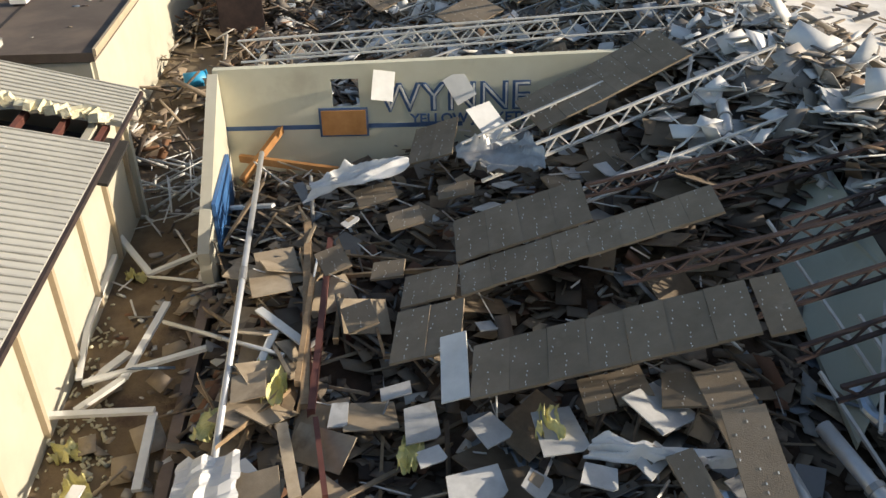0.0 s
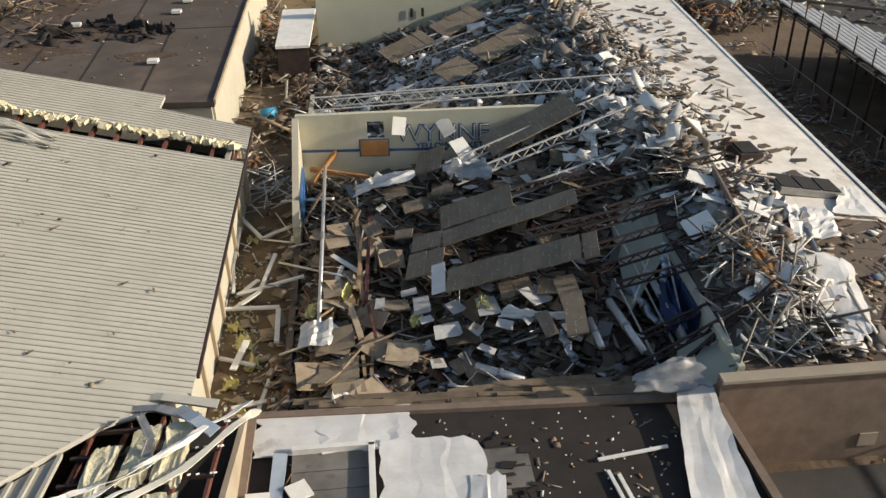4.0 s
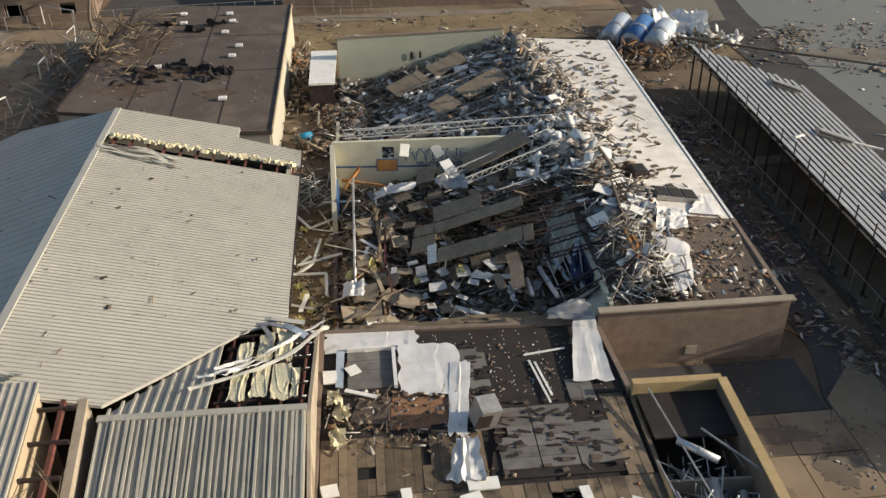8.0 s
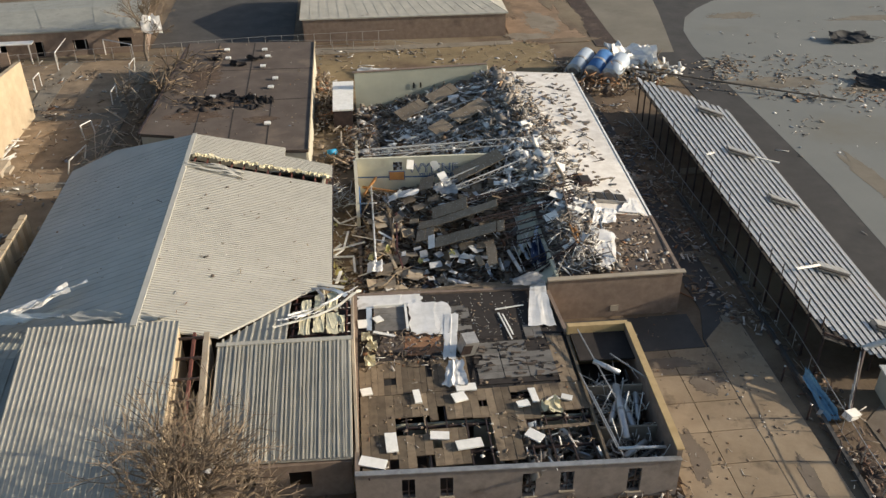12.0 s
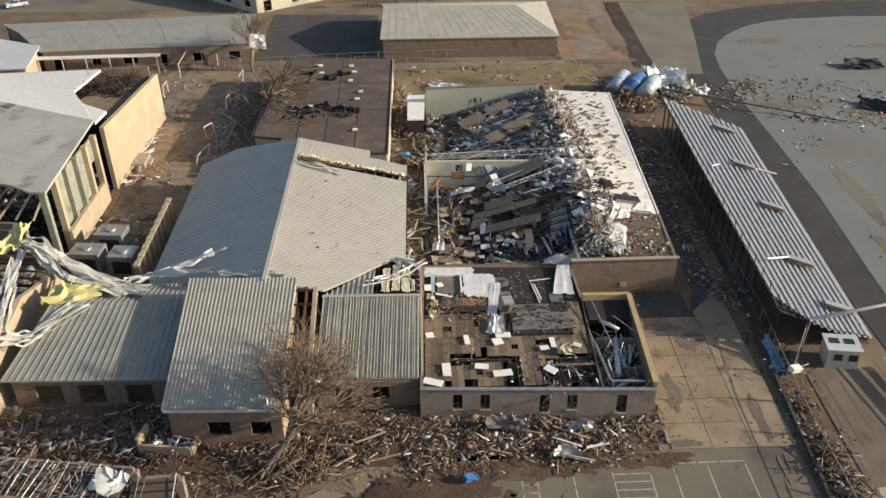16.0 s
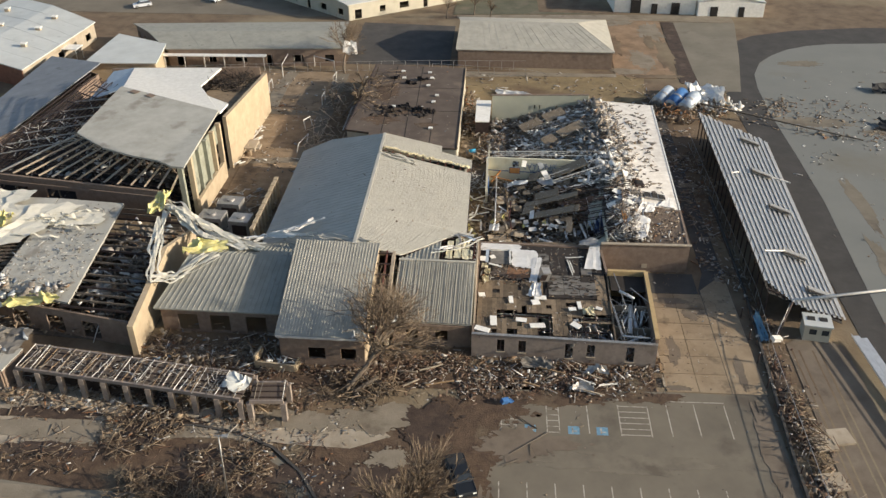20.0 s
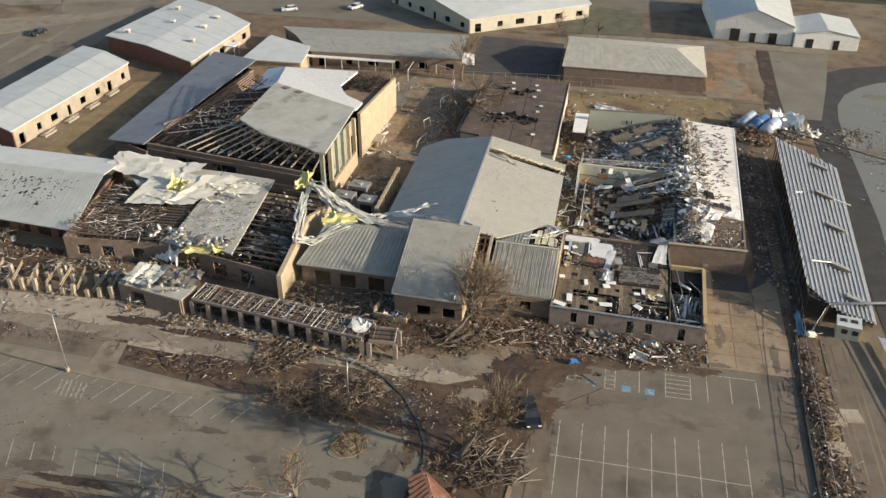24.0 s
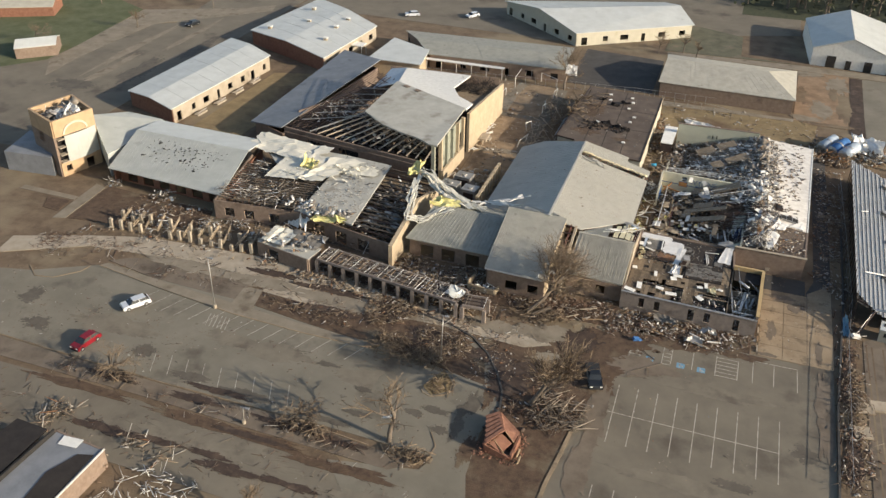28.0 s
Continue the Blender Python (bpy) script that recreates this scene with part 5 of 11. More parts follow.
MIX = {  # share, length, width, thickness
    "rubble": ((0.48, (0.6, 2.6), (0.07, 0.24), (0.03, 0.08)), (0.42, (0.3, 1.4), (0.22, 0.8), (0.02, 0.05)), (0.1, (0.15, 0.45), (0.12, 0.35), (0.06, 0.16))),
    "wreck": ((0.22, (0.6, 2.2), (0.06, 0.16), (0.03, 0.07)), (0.6, (0.35, 1.25), (0.3, 0.85), (0.02, 0.05)), (0.18, (0.15, 0.5), (0.12, 0.4), (0.06, 0.18))),
    "sheets": ((0.8, (0.5, 1.7), (0.4, 1.1), (0.02, 0.05)), (0.2, (0.4, 1.8), (0.06, 0.2), (0.03, 0.08))),
    "sticks": ((1.0, (0.6, 3.2), (0.04, 0.12), (0.03, 0.1)),),
    "planks": ((1.0, (0.7, 2.0), (0.25, 0.5), (0.03, 0.05)),),
    "slips": ((0.75, (0.35, 1.2), (0.25, 0.6), (0.03, 0.07)), (0.25, (0.6, 1.6), (0.08, 0.2), (0.03, 0.07))),
    "crumbs": ((1.0, (0.06, 0.28), (0.06, 0.22), (0.03, 0.08)),),
    "scraps": ((0.7, (0.15, 0.7), (0.1, 0.5), (0.02, 0.08)), (0.3, (0.3, 1.6), (0.05, 0.15), (0.03, 0.06))),
}


def scatter(name, label, poly, n, mat, mix="rubble", z=0.05, tilt=0.25, heap=0.3, seed=1, clump=0.3, grow=1.0, category="debris", ragged=0.0):
    """Loose wreckage over an area: one object, as nobody could count it."""
    rng = np.random.default_rng(seed)
    p = sample(poly, n, rng, clump)
    if ragged:
        keep = np.array([0.5 + 2.2 * noise.noise(Vector((x * 0.22, y * 0.22, seed))) + 0.9 * noise.noise(Vector((x * 0.8, y * 0.8, seed))) for x, y in p])
        p = p[rng.random(n) < np.clip(keep, 0.06, 1.0)]
        n = len(p)
        p = p + rng.normal(0, ragged, (n, 2))
    size = np.zeros((n, 3))
    which = rng.random(n)
    low = 0.0
    for share, *ranges in MIX[mix]:
        k = (which >= low) & (which <= low + share)
        for c, (a, b) in enumerate(ranges):
            size[k, c] = a + (b - a) * rng.random(k.sum()) ** 2
        low += share
    size *= grow
    zs = np.array([z(x, y) for x, y in p]) if callable(z) else np.full(n, z)
    ang = np.c_[rng.normal(0, tilt, n), rng.normal(0, tilt, n), rng.uniform(0, math.tau, n)]
    lift = np.abs(np.sin(ang[:, 1])) * size[:, 0] / 2 + size[:, 2] / 2
    pos = np.c_[p, zs + lift * 0.8 + rng.random(n) ** 2 * heap]
    ob = part(name, pieces_mesh(name, pos, size, ang), M[mat])
    return tagged(ob, label, category, "", "stuff")


CUTS = []
rc = np.random.default_rng(4)
for _ in range(10):
    c = CUBE.copy()
    c[:4, :2] *= rc.uniform(0.6, 1.0, (4, 2))
    c[4:] = c[:4] + (0, 0, 1)
    CUTS.append([tuple(v) for v in c])


def strew(name, label, category, group, poly, n, mats, mix, z, tilt, heap, seed, grow=1.0, turn=None):
    """Countable loose pieces, each an object of its own, of a few shared shapes."""
    rng = np.random.default_rng(seed)
    shapes = {}
    for x, y in sample(poly, n, rng, 0.35):
        kind, low = MIX[mix][0], rng.random()
        for row in MIX[mix]:
            kind = row
            if low <= row[0]:
                break
            low -= row[0]
        size = [(a + (b - a) * rng.random() ** 1.6) * grow for a, b in kind[1:]]
        key = (int(rng.integers(0, 10)), mats[int(rng.integers(0, len(mats)))])
        if key not in shapes:
            me = bpy.data.meshes.new(name)
            me.from_pydata(CUTS[key[0]], [], [tuple(int(i) for i in q) for q in QUADS])
            me.materials.append(M[key[1]])
            shapes[key] = me
        ax, ay = rng.normal(0, tilt), rng.normal(0, tilt)
        az = rng.uniform(0, math.tau) if turn is None else turn + rng.normal(0, 0.25)
        ob = new(name, shapes[key])
        lift = abs(math.sin(ay)) * size[0] / 2 + size[2] / 2
        ob.matrix_basis = Matrix.LocRotScale((x, y, (z(x, y) if callable(z) else z) + lift * 0.8 + heap * rng.random() ** 2), Euler((ax, ay, az)), size)
        tagged(ob, label, category, group)


def tarp(name, label, a, b, c, d, mat="membrane", amp=0.3, seed=1, n=7):
    """A torn sheet with crisp folds that run along it between four corners, with a ragged rim."""
    r = random.Random(seed)
    a, b, c, d = [Vector(q) for q in (a, b, c, d)]
    n, rows, s = n + 3, 14, Shape()
    col, top = [], []
    for i in range(n + 1):
        col.append(min(1.0, max(0.0, (i + r.uniform(-0.42, 0.42)) / n)))
        top.append(r.uniform(-1, 1) * r.choice((0.08, 0.12, 0.3, 1.0)))
    fan, cx = r.uniform(-0.25, 0.25), r.uniform(0.3, 0.7)
    for j in range(rows + 1):
        w = j / rows
        for i in range(n + 1):
            u = cx + (col[i] - cx) * (1 - fan * w) + 0.09 * noise.noise(Vector((i * 0.8, j * 0.35, seed)))
            ww = w + (0.09 * noise.noise(Vector((i * 0.7, seed * 3.0, j // rows))) if j in (0, rows) else 0.0)
            q = a.lerp(b, u).lerp(d.lerp(c, u), ww)
            q.z += amp * (top[i] * (0.2 + 0.8 * abs(noise.noise(Vector((i * 3.3, w * 2.0, seed)))) * 2) + 0.5 + 0.6 * noise.noise(Vector((u * 2.2, w * 2.6, seed))) + 0.25 * noise.noise(Vector((u * 7, w * 7, seed))))
            s.v.append(tuple(q))
    k, m = len(s.v), n + 1
    s.v += [(x, y, z - 0.025) for x, y, z in s.v]
    for j in range(rows):
        for i in range(n):
            o = j * m + i
            s.f.append((o, o + 1, o + m + 1, o + m))
            s.f.append((k + o + m, k + o + m + 1, k + o + 1, k + o))
    for i in range(n):
        s.f += [(i + 1, i, k + i, k + i + 1), (rows * m + i, rows * m + i + 1, k + rows * m + i + 1, k + rows * m + i)]
    return tagged(part(name, s, M[mat]), label, "sheet")


def band(s, pts, w, flange=0.0, bow=0.0):
    """A long flat metal strip through pts with an upstand along one edge."""
    pts = [Vector(q) for q in pts]
    for k, (p, q) in enumerate(zip(pts, pts[1:])):
        d = (q - p).normalized()
        side = d.cross(Vector((0, 0, 1))).normalized()
        tip = Vector((0, 0, bow * (k % 2)))
        o = [p - side * w / 2, q - side * w / 2 + tip, q + side * w / 2, p + side * w / 2]
        s.slab([tuple(v) for v in o], 0.03)
        if flange:
            s.beam(p + side * w / 2 + Vector((0, 0, flange / 2)), q + side * w / 2 + Vector((0, 0, flange / 2)), 0.03, flange)
    return s


def cloth(name, label, a, b, c, d, mat="membrane", n=24, amp=0.35, seed=1, parent=None, category="sheet"):
    """A crumpled sheet between four corners, with folds and a ragged rim."""
    a, b, c, d = [Vector(p) for p in (a, b, c, d)]
    off = Vector((seed * 7.3, seed * 3.1, seed * 1.7))
    size = ((b - a).length + (d - a).length) / 2
    n = max(n, min(56, int(22 + size * 5)))
    top, s = [], Shape()

    def torn(v, side):
        """How far the torn rim eats into the sheet at v along one side."""
        q = Vector((v * 3.1, side * 5.7, seed * 2.3))
        return max(0.0, 0.03 + 0.13 * noise.noise(q) + 0.05 * noise.noise(q * 3.3))

    for j in range(n + 1):
        for i in range(n + 1):
            u, w = i / n, j / n
            u, w = torn(w, 1) + u * (1 - torn(w, 1) - torn(w, 2)), torn(u, 3) + w * (1 - torn(u, 3) - torn(u, 4))
            p = a.lerp(b, u).lerp(d.lerp(c, u), w)
            q = Vector((u * 3, w * 3, 0)) * min(1.3, max(0.6, size / 4)) + off
            e = Vector((u * 1.5 + w * 0.9, w * 0.7 - u * 0.45, 0)) * min(1.5, max(0.8, size / 6)) + off
            crease = max(0.0, 1 - abs(noise.noise(e)) / 0.1) + 0.6 * max(0.0, 1 - abs(noise.noise(e * 1.7 + Vector((3, 8, 1)))) / 0.09)
            p += Vector((noise.noise(q), noise.noise(q + Vector((5, 5, 5))), 0)) * amp * 0.5
            p.z += amp * (0.85 * crease + 0.6 * noise.noise(q * 0.8) + 0.14 * noise.noise(q * 3.0) + 0.1)
            top.append(p)
    m = n + 1
    s.v = [tuple(p) for p in top] + [(p.x, p.y, p.z - 0.03) for p in top]
    for j in range(n):
        for i in range(n):
            k = j * m + i
            s.f.append((k, k + 1, k + m + 1, k + m))
            s.f.append((m * m + k + m, m * m + k + m + 1, m * m + k + 1, m * m + k))
    ob = part(name, s, M[mat], parent, smooth=True)
    return tagged(ob, label, category) if not parent else ob


def ribbon(s, pts, w, seed=0, n=24, sag=0.25, twist=2.4):
    """A long torn strip that twists along a line of points."""
    pts = [Vector(p) for p in pts]
    L = len(pts) - 1
    rows = []
    for k in range(n + 1):
        f = k / n * L
        i = min(int(f), L - 1)
        p = pts[i].lerp(pts[i + 1], f - i)
        d = (pts[i + 1] - pts[i]).normalized()
        tw = noise.noise(Vector((k * 0.21, seed * 3.7, 0))) * twist
        side = d.cross(Vector((0, 0, 1))).normalized()
        upv = side.cross(d)
        v = side * math.cos(tw) + upv * math.sin(tw)
        p = p + Vector((noise.noise(Vector((k * 0.3, seed, 1))), noise.noise(Vector((k * 0.3, seed, 5))), noise.noise(Vector((k * 0.3, seed, 9))))) * sag
        ww = w * (0.7 + 0.5 * noise.noise(Vector((k * 0.4, seed, 3))))
        rows.append((p - v * ww / 2, p + v * ww / 2, p + v * ww / 2 - Vector((0, 0, 0.03)), p - v * ww / 2 - Vector((0, 0, 0.03))))
    base = len(s.v)
    for r in rows:
        s.v.extend([tuple(q) for q in r])
    for k in range(n):
        a = base + 4 * k
        for e in range(4):
            s.f.append((a + e, a + (e + 1) % 4, a + 4 + (e + 1) % 4, a + 4 + e))
    return s


def joist(a, b, depth, mat, label, w=0.06, bays=None):
    """An open-web steel joist: two chords and zigzag web bars."""
    a, b = Vector(a), Vector(b)
    t = thing("roof_joist", label, "joist", tuple(a), "fallen roof joists")
    dn = Vector((0, 0, -depth))
    part("chord", Shape().beam(a, b, w * 1.5, w), M[mat], t)
    part("chord", Shape().beam(a + dn, b + dn, w * 1.5, w), M[mat], t)
    n = bays or max(4, round((b - a).length / 0.8))
    s = Shape()
    for k in range(n):
        p, q, r = a.lerp(b, k / n), a.lerp(b, (k + 0.5) / n) + dn, a.lerp(b, (k + 1) / n)
        s.beam(p, q, w * 0.7).beam(q, r, w * 0.7)
    part("web", s, M[mat], t)["kind"] = "stuff"
    return t


# ---- wreckage in the gym ----
def gym_height(x, y):
    south = max(0.0, min(1.0, (y - 23.5) / 6.5))
    h = 0.8 + 0.025 * max(0.0, y - 21) + max(0.0, x - 6.3) * (0.13 + 0.19 * south)
    if x < 3:
        h *= max(0.2, (x - 0.6) / 2.4)
    if y < 34 and x > 14:
        h -= (x - 14) * 0.5 * min(1.0, (34 - y) / 3)
    h += 0.45 * noise.noise(Vector((x * 0.35, y * 0.35, 1.0))) + 0.3 * noise.noise(Vector((x * 0.9, y * 0.9, 4.0)))
    if y > 42.6:
        h = 0.6 + max(0.0, x - 5) * 0.27 + 0.3 * noise.noise(Vector((x * 0.5, y * 0.5, 7.0)))
    if 40.8 < y < 44.0 and x < 14:
        h = min(h, 2.0)
    return max(0.02, h)


def block_roof(x, y):
    """Height of the brick block's roof, which sags from its torn west edge."""
    rise = 0.152 * max(0.0, min(1.0, (y - 19.4) / 7.0)) * (1.0 if y < 40 else max(0.45, 1.0 - (y - 40) * 0.025))
    return 4.0 + max(0.0, 28.5 - max(x, 19.8)) * rise - max(0.0, 19.8 - x) * 0.4


mound = Shape()
nx, ny = 44, 100
for j in range(ny + 1):
    for i in range(nx + 1):
        x, y = 1.2 + 18.4 * i / nx, 20.4 + 46.4 * j / ny
        mound.v.append((x, y, gym_height(x, y) - 0.12))
for j in range(ny):
    for i in range(nx):
        k = j * (nx + 1) + i
        mound.f.append((k, k + 1, k + nx + 2, k + nx + 1))
tagged(part("rubble_mound", mound, M["mulch"]), "dark heap of broken ceiling and roof material", "debris", "", "stuff")
SOUTH = [(1.2, 20.4), (17.0, 20.4), (17.0, 31), (19.4, 33), (19.4, 42.2), (1.2, 42.2)]
NORTH = [(1.4, 43.2), (19.4, 43.2), (19.2, 66.6), (1.4, 66.6)]
scatter("gym_rubble", "splintered boards and sheets heaped in the gym", SOUTH, 3300, "gym_wreck", "wreck", gym_height, 0.24, 0.25, 11, 0.45, 1.0)
strew("broken_sheet", "broken fibre sheet lying in the gym wreckage", "sheet", "broken sheets in the gym", SOUTH, 300, ("tectum", "deck", "board_grey", "tectum", "tan_wood", "slate"), "sheets", gym_height, 0.28, 0.35, 12, 0.85)
strew("timber_lath", "splintered timber lath in the gym wreckage", "lath", "laths in the gym", [(1.2, 20.4), (7.5, 20.4), (6.5, 44.7), (1.2, 44.7)], 170, ("wood", "tan_wood", "deck", "wood"), "sticks", gym_height, 0.18, 0.4, 13, 1.2)
strew("tan_plank", "pale brown plank torn from the gym floor", "plank", "torn planks in the gym", [(1.4, 20.8), (4.2, 20.8), (4.0, 33), (1.4, 33)], 70, ("tan_wood", "tan_wood", "deck"), "planks", gym_height, 0.1, 0.25, 14, 1.0, 1.57)
scatter("gym_rubble_north", "splintered boards and sheets behind the gym wall", NORTH, 4200, "rubble", "rubble", gym_height, 0.3, 0.35, 14)
scatter("gym_sheets_north", "grey broken sheets behind the gym wall", NORTH, 1500, "rubble_grey", "sheets", gym_height, 0.3, 0.4, 15)
scatter("gym_edge_litter", "boards and torn sheeting along the broken roof edge", [(17.4, 33), (20.4, 30), (21, 44), (20.6, 66.5), (16.5, 66.5), (15.6, 45)], 2200, "rubble_grey", "sheets", lambda x, y: gym_height(min(x, 19.4), y) + 0.2, 0.35, 0.6, 16)
strew("metal_strip", "thin twisted metal strip in the wreckage", "metal strip", "thin strips in the gym", SOUTH, 170, ("white_steel", "steel", "white"), "sticks", lambda x, y: gym_height(x, y) + 0.3, 0.35, 0.5, 17, 0.6)
def deck_panel(c, w, l, rz, rx=0.0, ry=0.0, parent=None):
    """One grey fibre roof panel with its pale screw washers."""
    m = Matrix.LocRotScale(c, Euler((rx, ry, rz)), (w, l, 1))
    ob = part("panel", PANEL, M["tectum"], parent)
    ob.matrix_basis = m
    if parent:
        ob.matrix_parent_inverse = parent.matrix_basis.inverted()
    d = part("washers", WASHER, M["white"], ob)
    d.matrix_parent_inverse = Matrix()
    return ob


PANEL = Shape().box((0, 0, 0), (0.996, 0.985, 0.07)).mesh("panel")
ws = Shape()
rw = random.Random(12)
for k in range(13):
    u, v = rw.choice((-0.36, -0.05, 0.32)) + rw.uniform(-0.05, 0.05), -0.45 + 0.9 * k / 12 + rw.uniform(-0.03, 0.03)
    ws.tube((u, v, 0.03), (u, v, 0.042), 0.017, 0.014, 5)
WASHER = ws.mesh("washers")
WASHER.materials.append(M["white"])


# pale plaster boards lying loose on the heap: place, width, depth, turn
for x, y, z, w, d, turn in ((6.83, 27.5, 2.3, 0.85, 0.95, 0.05), (8.2, 26.8, 2.6, 0.8, 0.9, 0.5), (9.5, 26.3, 2.9, 1.1, 1.5, 0.08), (11.5, 26.3, 3.3, 1.3, 1.35, 0.55), (7.75, 25.6, 2.3, 1.35, 0.75, 0.15), (6.95, 26.6, 2.2, 0.7, 0.55, 0.3), (5.05, 28.4, 1.9, 0.5, 0.8, -0.1), (6.35, 28.7, 2.2, 0.8, 0.35, 0.1), (10.05, 25.1, 2.8, 0.8, 0.6, -0.3), (11.1, 25.2, 3.0, 0.9, 0.5, 0.7), (8.9, 25.3, 2.5, 0.6, 0.6, 0.9), (9.2, 24.2, 2.3, 0.8, 0.5, -0.5), (7.2, 23.9, 2.0, 0.7, 0.6, 0.2), (12.6, 24.2, 3.0, 0.7, 1.0, 0.3), (5.4, 36.2, 2.4, 0.7, 0.35, 0.8), (8.6, 30.2, 2.7, 0.55, 0.5, 0.3)):
    rb = random.Random(int(x * 100 + y * 10))
    w, d = 0.88 * w, 0.88 * d
    z = max(z, gym_height(x, y) + 0.3)
    pale = thing("plaster_board", "pale broken plaster board lying on the gym wreckage", "board", (x, y, z), "loose plaster boards")
    c = rb.uniform(0.05, 0.3) * min(w, d)
    tx, ty = rb.uniform(-0.2, 0.2), rb.uniform(-0.1, 0.35)
    pts = [(-w / 2, -d / 2), (w / 2 - c, -d / 2), (w / 2, -d / 2 + c * 0.7), (w / 2 - c * 0.3, d / 2), (-w / 2 + c * 0.5, d / 2 - c * 0.2)]
    co, si = math.cos(turn), math.sin(turn)
    part("sheet", Shape().slab([(x + px * co - py * si, y + px * si + py * co, z + px * tx + py * ty) for px, py in pts], 0.035), M["plaster"], pale)
    if rb.random() < 0.3:
        part("torn_facing", Shape().slab([(x + px * 0.5 * co - py * 0.5 * si, y + px * 0.5 * si + py * 0.5 * co + 0.1, z + px * 0.5 * tx + (py * 0.5 + 0.1) * ty + 0.012) for px, py in pts], 0.01), M["tectum"], pale, "brown fibre facing left on the board")
# fibre panels and bluish sheets round the deck strips
for x, y, z, w, d, turn in ((12.1, 26.5, 3.5, 0.95, 0.9, -0.3), (10.4, 26.9, 3.2, 0.6, 0.95, 0.0), (11.1, 27.0, 3.3, 0.75, 0.85, 0.1), (12.8, 25.9, 3.6, 0.9, 1.9, 0.03), (11.6, 24.4, 3.2, 0.55, 1.3, 0.15), (5.6, 31.5, 2.3, 0.8, 0.9, 0.2), (6.4, 33.4, 2.4, 0.9, 0.7, -0.2), (4.9, 34.4, 2.2, 0.8, 1.0, 0.3), (7.0, 35.6, 2.7, 1.0, 0.8, 0.1), (8.6, 36.6, 3.0, 1.1, 0.7, -0.1), (6.2, 37.4, 2.6, 1.2, 0.9, 0.15)):
    t = thing("loose_roof_panel", "grey fibre roof panel lying loose on the wreckage", "roof panel", (x, y, z), "loose roof panels")
    deck_panel(Vector((x, y, max(z, gym_height(x, y) + 0.3))), w, d, turn, 0.15, -0.2, t)
scatter("gym_sheets", "bluish white torn sheets along the broken roof edge", [(14.5, 34), (20, 33), (20.4, 44), (15, 44)], 150, "membrane", "sheets", lambda x, y: gym_height(min(x, 19.4), y) + 0.35, 0.45, 0.6, 18, 0.3, 0.95)
scatter("gym_sheets", "pale torn sheets behind the lettered wall", [(2, 44), (19.5, 44), (19.5, 66), (8, 66)], 260, "membrane", "sheets", lambda x, y: gym_height(min(x, 19.4), y) + 0.3, 0.4, 0.5, 19, 0.3, 0.85)


def deck_strip(label, p0, p1, across, w=0.82, drop=(), seed=0):
    """A run of roof panels still joined side by side; p0-p1 is the near edge, across the panel's length."""
    rng = random.Random(seed)
    p0, p1, across = Vector(p0), Vector(p1), Vector(across)
    d = p1 - p0
    n = max(1, round(d.length / w))
    t = thing("roof_deck_strip", label, "roof panels", tuple(p0), "fallen roof deck strips")
    rz = math.atan2(d.y, d.x)
    slope = -math.atan2(d.z, d.xy.length)
    back_tilt = math.atan2(across.z, across.xy.length)
    for k in range(n):
        if k in drop:
            continue
        c = p0 + d * ((k + 0.5) / n) + across / 2
        c.z += rng.uniform(-0.015, 0.015)
        deck_panel(c, d.length / n, across.length, rz + rng.uniform(-0.006, 0.006), back_tilt + rng.uniform(-0.012, 0.012), slope + rng.uniform(-0.012, 0.012), t)
    return t


GREY_DECK = "grey fibre roof panels with pale screw washers, sagging into the wreckage"
deck_strip(GREY_DECK, (8.1, 30.9, 3.1), (14.1, 30.3, 5.3), (0.1, 1.25, 0.06), seed=1)
deck_strip(GREY_DECK, (8.15, 32.2, 3.2), (11.5, 31.9, 4.4), (0.1, 2.0, 0.1), seed=2)
deck_strip(GREY_DECK, (6.7, 31.2, 2.65), (8.05, 30.95, 3.1), (0.05, 1.3, 0.06), seed=3)
deck_strip(GREY_DECK, (7.95, 27.2, 3.05), (13.4, 26.2, 5.0), (0.1, 1.7, 0.08), seed=4)
deck_strip(GREY_DECK, (13.4, 26.1, 5.0), (14.0, 26.0, 5.2), (0.3, 1.75, 0.1), seed=5)
deck_strip(GREY_DECK, (6.4, 29.2, 2.5), (8.0, 28.9, 3.05), (0.0, 1.9, 0.1), seed=6)
deck_strip(GREY_DECK, (11.3, 37.8, 4.2), (16.1, 38.8, 6.0), (-0.3, 2.2, 0.1), seed=7)
deck_strip(GREY_DECK, (7.6, 38.5, 2.95), (9.0, 38.2, 3.45), (-0.2, 2.5, 0.15), seed=8)
deck_strip(GREY_DECK, (12.1, 23.3, 3.3), (12.9, 23.2, 3.5), (0.4, 2.2, 0.5), seed=9)
deck_strip(GREY_DECK, (10.5, 51.5, 3.0), (17.2, 55.5, 4.8), (-0.9, 1.9, 0.3), drop=(3,), seed=10)
deck_strip(GREY_DECK, (7.0, 58.8, 2.0), (14.5, 62.6, 4.0), (-1.0, 2.0, 0.3), drop=(5,), seed=11)
deck_strip(GREY_DECK, (6.0, 47.5, 1.7), (9.5, 48.6, 2.6), (-0.4, 2.0, 0.2), drop=(2,), seed=12)
rng = random.Random(5)
